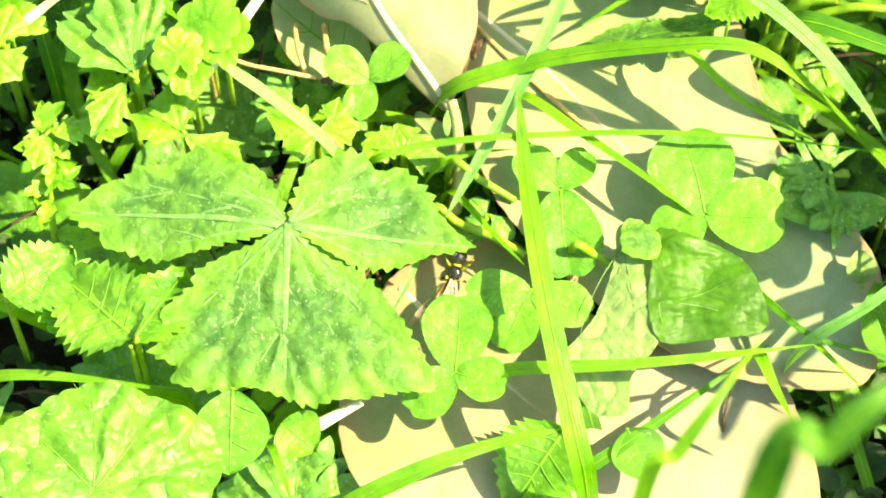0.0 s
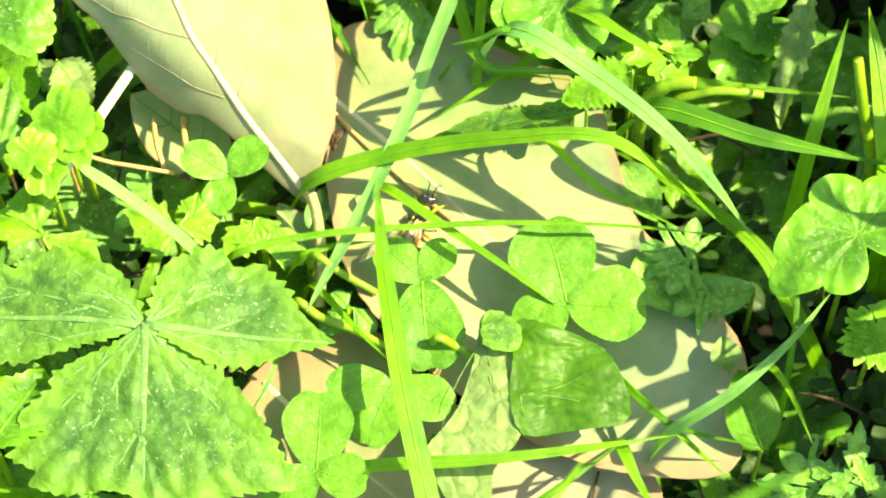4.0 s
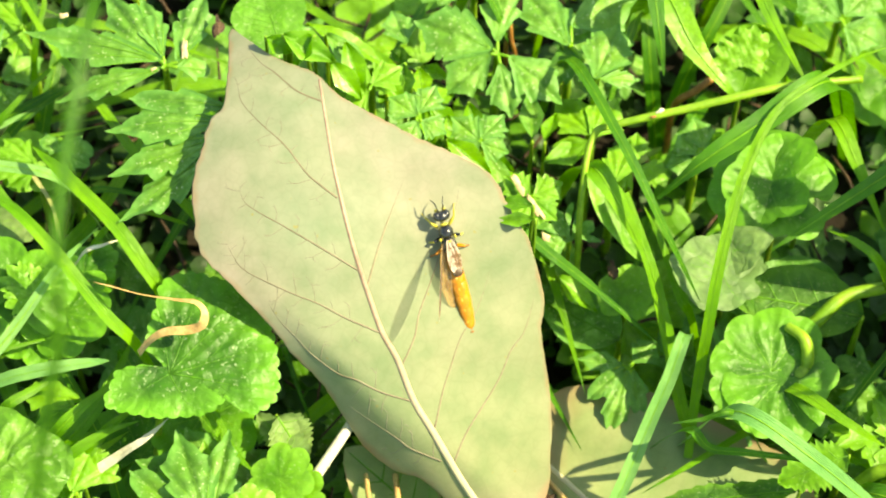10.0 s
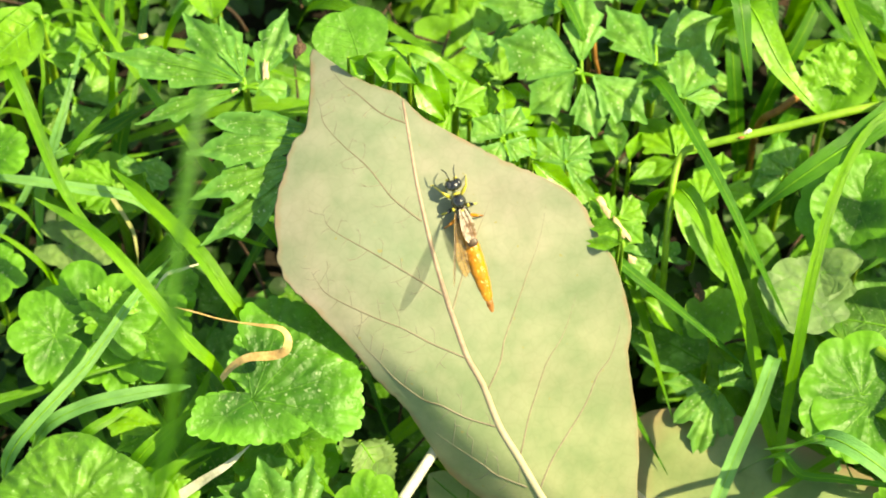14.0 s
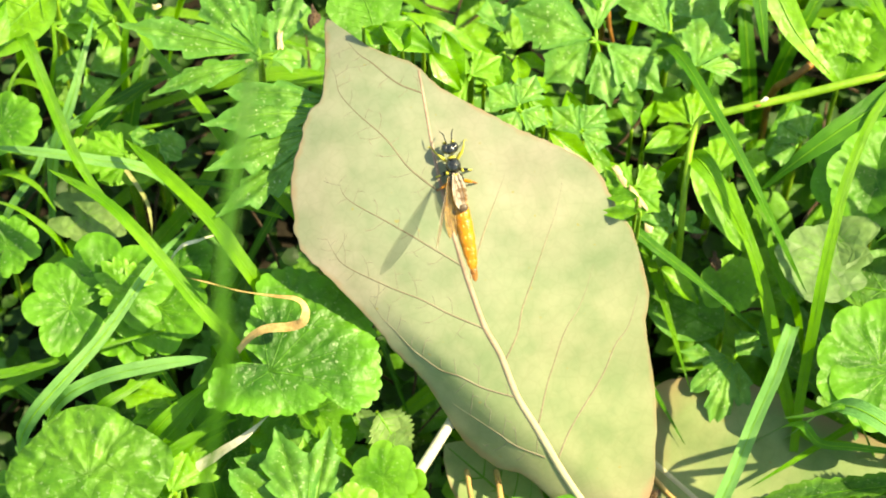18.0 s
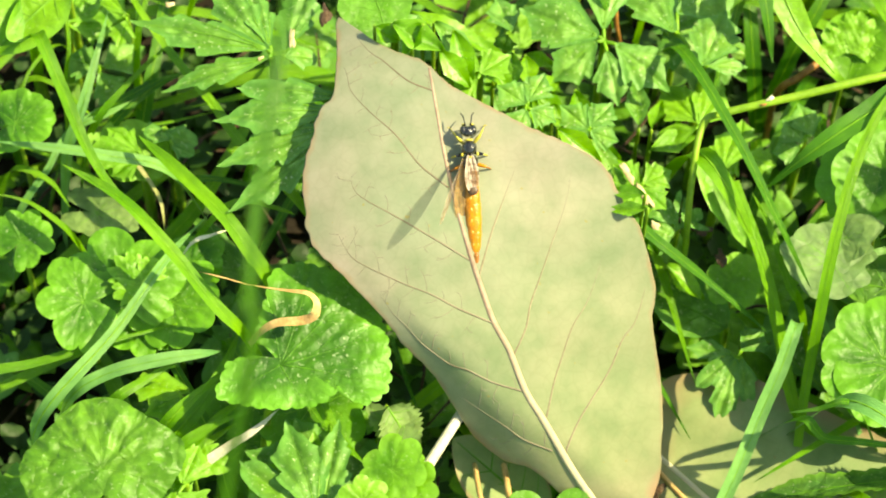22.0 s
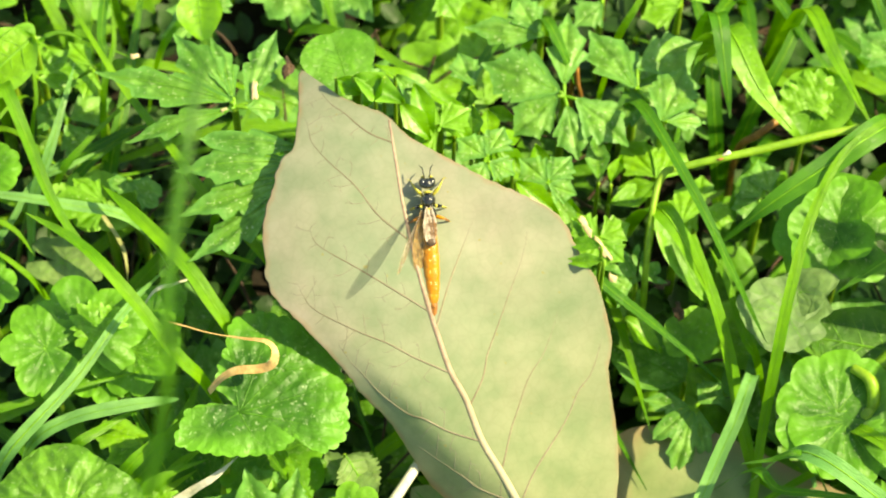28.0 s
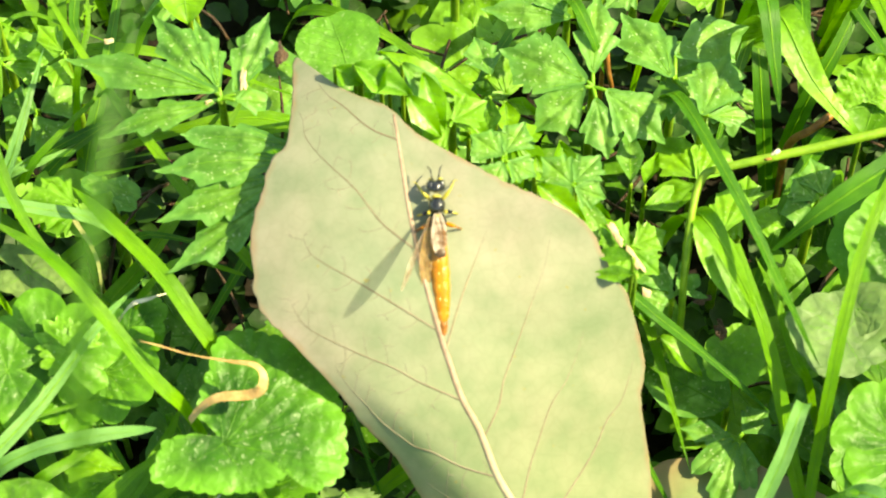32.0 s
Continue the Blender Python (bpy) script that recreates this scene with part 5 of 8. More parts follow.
# buttercup
cut_leaf((-23.4, 17.2, 44.6), [((-23.8, 17.7, 45.0), (-42.8, 22.9, 44.0), 5.6, 2, 0.36, 0), ((-23.9, 16.7, 45.0), (-38.4, 13.0, 43.0), 4.1, 2, 0.4, 0), ((-24.3, 18.1, 45.0), (-32.5, 28.7, 44.0), 6.1, 2, 0.4, 0), ((-23.7, 18.4, 45.0), (-27.2, 28.3, 44.0), 4.4, 2, 0.4, 0), ((-21.7, 17.7, 45.0), (-18.3, 28.8, 45.0), 5.3, 2, 0.36, 0), ((-21.7, 16.9, 45.0), (-17.3, 17.8, 43.0), 4.4, 1, 0.3, 0)], "deeply toothed dark green buttercup leaf, sunlit", M_BUTTER, (0, 0), 1)
cut_leaf((-15.5, 8.7, 45.1), [((-14.9, 11.0, 45.5), (-28.1, 12.4, 45.5), 4.5, 1, 0.36, 0), ((-14.9, 9.1, 45.5), (-31.1, 8.0, 45.5), 5.8, 2, 0.3, 0), ((-15.2, 6.7, 45.5), (-30.5, 1.7, 44.5), 6.4, 2, 0.36, 0), ((-16.3, 4.4, 45.5), (-29.0, -4.4, 43.5), 5.6, 2, 0.4, 0)], "toothed green buttercup leaf tucked under a fallen leaf", M_BUTTER, (0, 0), 2)
cut_leaf((21.0, 23.2, 36.6), [((20.3, 23.8, 37.0), (9.5, 28.1, 37.0), 8.7, 3, 0.28, 0), ((20.0, 23.0, 37.0), (13.7, 17.8, 35.0), 6.8, 2, 0.3, 0), ((21.4, 21.5, 37.0), (23.0, 14.4, 35.0), 5.4, 2, 0.26, 0), ((22.7, 22.6, 37.0), (30.0, 16.4, 36.0), 7.0, 2, 0.3, 0), ((21.0, 24.9, 37.0), (21.6, 36.1, 37.0), 6.1, 2, 0.36, 0)], "deeply toothed green buttercup leaf with pale blotches", M_BUTTER, (0, 0), 3)
cut_leaf((17.8, 33.5, 34.6), [((18.2, 33.1, 35.0), (7.1, 34.4, 35.0), 5.3, 2, 0.3, 0), ((17.5, 33.5, 35.0), (13.9, 39.6, 35.0), 5.4, 2, 0.3, 0)], "toothed green buttercup leaf", M_BUTTER, (0, 0), 4)
cut_leaf((31.1, 25.5, 34.6), [((30.7, 25.3, 35.0), (24.5, 34.9, 34.0), 7.5, 2, 0.28, 0), ((31.1, 28.3, 35.0), (40.4, 33.2, 34.0), 7.5, 2, 0.28, 0), ((32.8, 23.0, 35.0), (27.4, 22.7, 33.0), 6.1, 2, 0.3, 0)], "toothed green buttercup leaf behind a grass blade", M_BUTTER, (0, 0), 5)
cut_leaf((34.4, 19.3, 37.6), [((34.3, 19.1, 38.0), (37.5, 27.8, 38.0), 7.1, 3, 0.34, 0), ((34.0, 19.5, 38.0), (31.7, 21.4, 37.0), 3.4, 1, 0.3, 0), ((35.0, 19.1, 38.0), (40.6, 19.7, 37.0), 3.0, 2, 0.3, 0)], "fan-shaped toothed bright green leaf", M_BUTTER, (0, 0), 6)
cut_leaf((34.1, 13.7, 29.6), [((34.1, 14.3, 30.0), (28.9, 20.3, 29.0), 6.2, 2, 0.26, 0), ((34.1, 13.9, 30.0), (38.0, 20.5, 29.0), 6.2, 2, 0.26, 0), ((33.8, 13.2, 30.0), (28.3, 12.4, 28.0), 4.1, 1, 0.26, 0)], "low green buttercup leaf", M_BUTTER_Y, (0, 0), 7)
cut_leaf((7.9, 25.5, 33.6), [((8.6, 25.7, 34.0), (6.4, 31.5, 33.0), 4.8, 2, 0.3, 0), ((8.0, 25.3, 34.0), (7.6, 24.0, 31.0), 3.4, 1, 0.3, 0)], "folded toothed green leaf", M_BUTTER, (0, 0), 8)
cut_leaf((37.0, 6.2, 32.6), [((37.0, 6.0, 33.0), (39.2, 13.2, 32.0), 5.5, 2, 0.26, 0), ((36.6, 5.3, 33.0), (32.9, 9.3, 32.0), 4.8, 2, 0.26, 0)], "low green buttercup leaf", M_BUTTER_Y, (0, 0), 9)
cut_leaf((-52.6, 28.3, 29.6), [((-52.5, 28.1, 30.0), (-47.4, 32.8, 29.0), 4.5, 2, 0.35, 0), ((-53.3, 29.0, 30.0), (-56.7, 34.8, 30.0), 5.3, 2, 0.35, 0), ((-51.7, 27.3, 30.0), (-45.8, 28.2, 28.0), 4.5, 2, 0.35, 0)], "fine toothed yellow-green leaf", M_BUTTER_Y, (0, 0), 10)
cut_leaf((-37.3, 10.1, 29.6), [((-37.3, 10.0, 30.0), (-34.2, 8.8, 30.0), 3.0, 1, 0.3, 0), ((-37.7, 10.8, 30.0), (-41.2, 12.4, 30.0), 3.0, 1, 0.3, 0)], "small toothed green leaf in a dark gap", M_BUTTER, (0, 0), 11)
cut_leaf((-36.4, -23.6, 27.6), [((-34.1, -24.2, 28.0), (-42.7, -23.4, 28.0), 5.3, 3, 0.4, 0), ((-34.8, -25.3, 28.0), (-40.0, -27.7, 28.0), 4.6, 2, 0.4, 0)], "toothed yellow-green leaf under grass", M_BUTTER_Y, (0, 0), 12)
cut_leaf((30.1, 28.1, 29.6), [((30.1, 27.1, 30.0), (33.7, 33.0, 30.0), 6.1, 2, 0.3, 0)], "toothed green buttercup leaf", M_BUTTER, (0, 0), 13)
cut_leaf((-16.8, -34.7, 28.6), [((-16.8, -35.6, 29.0), (-19.9, -27.9, 29.0), 6.8, 3, 0.3, 0), ((-16.0, -35.6, 29.0), (-13.9, -28.6, 29.0), 4.6, 2, 0.3, 0), ((-18.2, -36.4, 29.0), (-26.4, -32.6, 29.0), 6.8, 2, 0.3, 0)], "toothed bright green buttercup leaf", M_BUTTER, (0, 0), 14)
buttercup_leaf((4.0, -44.1, 22.0), (-1.3, -47.2, 22.0), seed=25, roll=3)
buttercup_leaf((74.1, -55.1, 23.0), (68.3, -52.8, 24.0), seed=26, roll=-5)
buttercup_leaf((76.3, -58.4, 21.0), (71.6, -61.7, 22.0), seed=27, roll=-13)
buttercup_leaf((88.7, -87.2, 26.0), (80.6, -89.8, 26.0), seed=29, roll=16)
buttercup_leaf((97.0, -68.3, 30.0), (92.3, -70.2, 32.0), seed=30, roll=8, material=M_BUTTER_Y)
buttercup_leaf((70.6, -25.4, 22.0), (64.5, -24.2, 23.0), seed=31, roll=0)
buttercup_leaf((73.5, -16.0, 18.0), (68.8, -20.9, 18.0), seed=32, roll=-8)
buttercup_leaf((55.1, 24.1, 32.0), (55.8, 29.1, 34.0), seed=47, roll=7, material=M_BUTTER_Y)
buttercup_leaf((31.0, -2.3, 33.0), (28.4, 2.1, 34.0), seed=58, roll=9)
buttercup_leaf((-25.7, -70.1, 28.0), (-30.7, -68.4, 30.0), seed=49, roll=-9)
buttercup_leaf((-24.2, -72.4, 28.0), (-19.1, -77.1, 28.0), seed=50, roll=-17, material=M_IVY)
grass_blade([(-37.6, -32.0, 32.0), (-33.5, -27.9, 35.0), (-28.2, -23.0, 34.0)], 2.0)
grass_blade([(-36.8, -35.2, 31.0), (-31.2, -31.4, 34.0), (-25.8, -28.7, 33.0)], 1.7)
grass_blade([(-43.8, -28.8, 35.0), (-39.5, -25.6, 36.0), (-33.2, -20.9, 34.0)], 1.6)
buttercup_leaf((-32.8, -36.8, 30.0), (-37.4, -32.5, 31.0), seed=63, material=M_BUTTER_Y)
buttercup_leaf((-40.2, -12.2, 36.0), (-43.2, -8.6, 37.0), seed=64, material=M_BUTTER_Y)

lance_leaf((-5.0, 26.6, 38.0), (9.4, 20.8, 36.0), 3.1, -14, 20, M_FRESH, "pointed green leaf of a low sprig beside a fallen leaf", teeth=0.2, fold=0.30, sharp=True)
lance_leaf((-7.5, 19.1, 51.0), (-0.5, 16.3, 49.0), 4.2, 8, 21, M_BUTTER_Y, "pointed bright green leaf of a low sprig", teeth=0.0, fold=0.42, sharp=True)
lance_leaf((-3.5, 19.1, 51.0), (-5.9, 15.3, 49.0), 3.2, 16, 22, M_FRESH, "pointed bright green leaf of a low sprig", teeth=0.0, fold=0.54, sharp=True)
lance_leaf((-2.0, 21.5, 46.0), (4.5, 15.8, 44.0), 3.6, -6, 23, M_BUTTER, "pointed green leaf of a low sprig beside a fallen leaf", teeth=0.0, fold=0.30, sharp=True)
lance_leaf((0.6, 19.9, 47.0), (3.2, 12.8, 45.0), 3.4, 0, 24, M_FRESH, "pointed bright green leaf of a low sprig", teeth=0.0, fold=0.42, sharp=True)
lance_leaf((4.0, 17.5, 44.0), (8.5, 13.4, 42.0), 4.0, -14, 25, M_BUTTER_Y, "pointed bright green leaf of a low sprig", teeth=0.2, fold=0.54, sharp=True)
lance_leaf((-1.2, 16.6, 48.0), (3.0, 12.2, 46.0), 3.3, 8, 26, M_FRESH, "pointed green leaf of a low sprig beside a fallen leaf", teeth=0.0, fold=0.30, sharp=True)
lance_leaf((8.5, 18.8, 43.0), (8.2, 13.8, 41.0), 3.7, 16, 27, M_BUTTER, "pointed bright green leaf of a low sprig", teeth=0.0, fold=0.42, sharp=True)
lance_leaf((6.0, 17.3, 37.0), (3.0, 19.7, 35.0), 3.3, -6, 28, M_FRESH, "pointed bright green leaf of a low sprig", teeth=0.0, fold=0.54, sharp=True)
lance_leaf((10.7, 22.7, 33.0), (14.9, 21.9, 31.0), 2.3, 0, 29, M_BUTTER_Y, "pointed green leaf of a low sprig beside a fallen leaf", teeth=0.0, fold=0.30, sharp=True)
lance_leaf((10.4, 15.5, 37.0), (12.6, 10.0, 35.0), 3.4, -14, 30, M_FRESH, "pointed bright green leaf of a low sprig", teeth=0.2, fold=0.42, sharp=True)
lance_leaf((10.9, 15.6, 37.0), (9.7, 11.7, 35.0), 2.3, 8, 31, M_BUTTER, "pointed bright green leaf of a low sprig", teeth=0.0, fold=0.54, sharp=True)
lance_leaf((11.8, 15.4, 37.0), (16.3, 12.3, 35.0), 3.1, 16, 32, M_FRESH, "pointed green leaf of a low sprig beside a fallen leaf", teeth=0.0, fold=0.30, sharp=True)
lance_leaf((14.2, 14.3, 36.0), (15.7, 10.2, 34.0), 2.3, -6, 33, M_BUTTER_Y, "pointed bright green leaf of a low sprig", teeth=0.0, fold=0.42, sharp=True)
lance_leaf((17.2, 16.6, 35.0), (18.6, 11.0, 33.0), 3.3, 0, 34, M_FRESH, "pointed bright green leaf of a low sprig", teeth=0.0, fold=0.54, sharp=True)
lance_leaf((11.1, 15.6, 37.0), (8.7, 16.4, 35.0), 2.7, -14, 35, M_BUTTER, "pointed green leaf of a low sprig beside a fallen leaf", teeth=0.2, fold=0.30, sharp=True)
lance_leaf((12.1, 16.5, 36.0), (15.2, 18.6, 34.0), 2.7, 8, 36, M_FRESH, "pointed bright green leaf of a low sprig", teeth=0.0, fold=0.42, sharp=True)
lance_leaf((9.3, 20.2, 37.0), (5.1, 16.3, 35.0), 4.2, 16, 37, M_BUTTER_Y, "pointed bright green leaf of a low sprig", teeth=0.0, fold=0.54, sharp=True)
lance_leaf((10.4, 20.8, 37.0), (11.1, 16.9, 35.0), 3.1, -6, 38, M_FRESH, "pointed green leaf of a low sprig beside a fallen leaf", teeth=0.0, fold=0.30, sharp=True)
lance_leaf((25.9, 12.5, 32.0), (25.7, 21.2, 30.0), 3.4, 0, 39, M_BUTTER, "pointed bright green leaf of a low sprig", teeth=0.0, fold=0.42, sharp=True)
lance_leaf((27.6, 12.3, 32.0), (29.3, 17.6, 30.0), 2.3, -14, 40, M_FRESH, "pointed bright green leaf of a low sprig", teeth=0.2, fold=0.54, sharp=True)
lance_leaf((27.5, 10.0, 30.0), (34.9, 14.0, 28.0), 3.4, 8, 41, M_BUTTER_Y, "pointed green leaf of a low sprig beside a fallen leaf", teeth=0.0, fold=0.30, sharp=True)
lance_leaf((14.3, 6.1, 47.0), (20.2, 2.2, 45.0), 3.4, 16, 42, M_FRESH, "pointed bright green leaf of a low sprig", teeth=0.0, fold=0.42, sharp=True)
lance_leaf((19.2, 9.5, 36.0), (24.3, 1.4, 34.0), 2.7, -6, 43, M_BUTTER, "pointed bright green leaf of a low sprig", teeth=0.0, fold=0.54, sharp=True)
lance_leaf((25.6, -3.3, 47.7), (20.6, -1.8, 45.7), 2.2, 0, 44, M_FRESH, "pointed green leaf of a low sprig beside a fallen leaf", teeth=0.0, fold=0.30, sharp=True)
lance_leaf((25.9, -5.1, 47.4), (20.6, -4.5, 45.4), 2.0, -14, 45, M_BUTTER_Y, "pointed bright green leaf of a low sprig", teeth=0.2, fold=0.42, sharp=True)
lance_leaf((16.7, 12.0, 34.0), (23.5, 8.0, 32.0), 3.0, 8, 46, M_FRESH, "pointed bright green leaf of a low sprig", teeth=0.0, fold=0.54, sharp=True)
lance_leaf((23.5, 6.0, 33.0), (28.0, -2.9, 31.0), 2.9, 16, 47, M_BUTTER, "pointed green leaf of a low sprig beside a fallen leaf", teeth=0.0, fold=0.30, sharp=True)
lance_leaf((20.5, 7.6, 33.0), (28.1, 3.9, 31.0), 2.6, -6, 48, M_FRESH, "pointed bright green leaf of a low sprig", teeth=0.0, fold=0.42, sharp=True)
lance_leaf((24.3, 0.3, 31.0), (28.5, -4.6, 29.0), 3.0, 0, 49, M_BUTTER_Y, "pointed bright green leaf of a low sprig", teeth=0.0, fold=0.54, sharp=True)
lance_leaf((29.6, -5.8, 28.0), (35.0, -9.9, 26.0), 3.8, -14, 50, M_FRESH, "pointed green leaf of a low sprig beside a fallen leaf", teeth=0.2, fold=0.30, sharp=True)
lance_leaf((30.7, 1.7, 25.0), (29.9, -7.3, 23.0), 4.6, 8, 51, M_BUTTER, "pointed bright green leaf of a low sprig", teeth=0.0, fold=0.42, sharp=True)
lance_leaf((-9.8, 19.2, 50.0), (-6.5, 17.9, 48.0), 2.9, 16, 52, M_FRESH, "pointed bright green leaf of a low sprig", teeth=0.0, fold=0.54, sharp=True)
lance_leaf((-62.0, 20.0, 38.0), (-53.0, 27.8, 36.0), 5.9, -6, 53, M_FRESH, "broad smooth yellow-green leaf", teeth=0.0, fold=0.30, sharp=False)
lance_leaf((20.3, 10.2, 36.0), (18.8, 11.3, 41.0), 2.4, 20, 77, M_GLOSSY, "glossy leaf reflecting the sky", fold=0.1)

cut_leaf((-16.3, -43.4, 31.6), [((-16.6, -42.4, 32.0), (-21.0, -29.0, 32.0), 7.8, 2, 0.3, 0), ((-17.2, -42.9, 32.0), (-27.0, -34.5, 31.0), 6.3, 1, 0.34, 0), ((-15.9, -42.2, 32.0), (-14.1, -28.9, 32.0), 5.7, 2, 0.32, 0)], "toothed bright green buttercup leaf, sunlit", M_BUTTER, (0, 0), 22)
cut_leaf((-17.6, -44.3, 26.6), [((-17.5, -44.4, 27.0), (-24.1, -45.9, 27.0), 6.8, 2, 0.3, 0), ((-17.2, -43.6, 27.0), (-14.7, -40.9, 27.0), 4.5, 2, 0.3, 0), ((-18.3, -45.1, 27.0), (-22.9, -39.8, 27.0), 6.0, 2, 0.3, 0)], "toothed bright green buttercup leaf", M_BUTTER_Y, (0, 0), 23)
lance_leaf((-3.6, -33.3, 30.0), (-10.5, -26.1, 30.0), 4.5, 0, 34, M_PALEGREEN, "folded pale green leaf", teeth=0.35)
cut_leaf((-33.8, -38.4, 32.6), [((-34.1, -38.6, 33.0), (-32.1, -33.2, 33.0), 6.0, 2, 0.3, 0), ((-34.7, -40.1, 33.0), (-31.1, -43.6, 32.0), 6.7, 2, 0.3, 0)], "toothed bright green leaf", M_BUTTER_Y, (0, 0), 24)
cut_leaf((-8.5, -26.8, 25.6), [((-8.0, -27.8, 26.0), (-12.2, -27.0, 26.0), 3.8, 1, 0.3, 0)], "small toothed green leaf", M_BUTTER, (0, 0), 25)
grass_blade([(-34.8, -33.9, 28.0), (-31.0, -30.2, 31.0), (-28.1, -27.9, 31.0)], 1.68)
cut_leaf((-10.0, -49.6, 26.6), [((-9.9, -50.1, 27.0), (-1.8, -54.6, 27.0), 6.6, 2, 0.3, 0), ((-9.9, -49.7, 27.0), (-17.8, -46.5, 27.0), 6.6, 2, 0.3, 0), ((-10.7, -48.9, 27.0), (-12.2, -41.8, 27.0), 7.3, 2, 0.3, 0)], "toothed yellow-green leaf behind a hairy leaf", M_BUTTER_Y, (0, 0), 26)
cut_leaf((-17.2, -41.9, 29.6), [((-17.2, -41.3, 30.0), (-27.0, -34.8, 30.0), 8.0, 2, 0.3, 0), ((-16.5, -41.3, 30.0), (-17.4, -30.1, 30.0), 8.0, 2, 0.3, 0), ((-17.9, -43.6, 30.0), (-22.2, -50.7, 30.0), 5.8, 2, 0.3, 0)], "broad toothed yellow-green leaf, sunlit", M_BUTTER_Y, (0, 0), 27)
cut_leaf((-27.9, -48.2, 25.6), [((-27.1, -49.1, 26.0), (-22.7, -47.6, 26.0), 4.4, 2, 0.3, 0), ((-28.6, -49.1, 26.0), (-30.0, -53.8, 26.0), 4.4, 2, 0.3, 0), ((-24.9, -47.6, 26.0), (-16.7, -48.5, 26.0), 4.4, 2, 0.3, 0)], "small toothed yellow-green leaf", M_BUTTER_Y, (0, 0), 28)
cut_leaf((7.1, -48.7, 25.6), [((7.1, -49.6, 26.0), (0.4, -46.3, 26.0), 6.6, 2, 0.3, 0), ((7.1, -49.6, 26.0), (2.6, -51.9, 26.0), 5.1, 2, 0.3, 0), ((7.8, -48.8, 26.0), (13.0, -48.1, 26.0), 5.9, 2, 0.3, 0), ((9.3, -48.0, 26.0), (10.1, -44.1, 26.0), 4.4, 2, 0.3, 0)], "toothed green leaf under grass", M_BUTTER_Y, (0, 0), 29)
cut_leaf((17.5, -47.3, 21.6), [((17.5, -46.7, 22.0), (20.4, -51.5, 22.0), 5.2, 2, 0.3, 0), ((17.5, -47.5, 22.0), (12.9, -52.2, 22.0), 5.2, 2, 0.3, 0)], "low toothed green leaf in shade", M_BUTTER_Y, (0, 0), 30)
cut_leaf((-21.8, -70.3, 23.6), [((-21.7, -70.4, 24.0), (-29.9, -66.4, 24.0), 8.9, 3, 0.2, 0), ((-19.5, -70.4, 24.0), (-15.1, -66.6, 24.0), 6.6, 2, 0.2, 0), ((-23.2, -71.9, 24.0), (-15.8, -73.6, 24.0), 8.1, 3, 0.2, 0)], "wrinkled toothed green leaf under a larger leaf", M_IVY, (0, 0), 31)
cut_leaf((74.6, -20.2, 21.6), [((74.5, -21.2, 22.0), (67.8, -20.1, 22.0), 5.9, 2, 0.3, 0), ((74.5, -22.0, 22.0), (73.4, -26.8, 22.0), 5.2, 2, 0.3, 0), ((75.3, -20.4, 22.0), (79.3, -17.3, 22.0), 5.2, 2, 0.3, 0)], "toothed dark green leaf in deep shade", M_BUTTER, (0, 0), 32)
ivy_leaf((85.7, -21.7, 24.0), (80.4, -23.0, 24.0), seed=66, lobes=9, scallop=0.14, label="dark scalloped leaf in deep shade")
ivy_leaf((83.3, -26.4, 22.0), (79.3, -29.5, 22.0), seed=67, lobes=9, scallop=0.14, label="dark scalloped leaf in deep shade")
lance_leaf((92.1, -20.3, 30.0), (86.3, -37.7, 26.0), 4.4, 20, 35, M_PALEGREEN, "crumpled pale green leaf hanging down", fold=0.5, teeth=0.4)
cut_leaf((102.3, -69.0, 29.6), [((102.4, -68.3, 30.0), (91.8, -69.8, 30.0), 5.1, 2, 0.3, 0), ((102.5, -66.8, 30.0), (96.2, -63.9, 30.0), 5.1, 2, 0.3, 0)], "toothed bright green buttercup leaf", M_BUTTER_Y, (0, 0), 33)
lance_leaf((68.8, -54.4, 22.0), (75.1, -60.1, 22.0), 5.2, 0, 36, M_BUTTER, "dark green oval leaf in shade")
lance_leaf((82.8, -58.3, 20.0), (70.0, -60.8, 20.0), 5.2, 0, 37, M_BUTTER, "dark green oval leaf in shade")
lance_leaf((66.3, -40.6, 21.0), (70.7, -48.7, 21.0), 5.2, 0, 38, M_BUTTER, "dark green oval leaf in shade")

grass_blade([(-48.2, 12.3, 30.0), (-43.3, 17.9, 33.0), (-35.5, 26.5, 33.0)], 1.09)
grass_blade([(-51.1, 12.3, 29.0), (-46.1, 14.2, 31.0), (-42.2, 17.1, 30.0)], 1.10, M_GRASS_BLUE)
grass_blade([(-46.3, 12.8, 28.0), (-40.2, 18.5, 30.0), (-33.8, 22.3, 29.0)], 1.54, M_GRASS_DARK, label="dark green grass blade among low plants")
grass_blade([(-42.4, 24.5, 32.0), (-41.1, 30.8, 35.0), (-41.9, 37.8, 35.0)], 0.87)
grass_blade([(-53.0, 31.4, 30.0), (-49.4, 33.6, 32.0), (-44.3, 32.2, 32.0), (-37.5, 30.6, 29.0)], 0.66)
grass_blade([(-44.8, 14.9, 24.0), (-39.0, 14.9, 26.0), (-32.2, 17.5, 24.0)], 0.67)
grass_blade([(-35.2, 6.7, 24.0), (-31.5, 6.8, 26.0), (-23.1, 5.4, 25.0)], 1.23, M_GRASS_DARK, label="dark green grass blade among low plants")
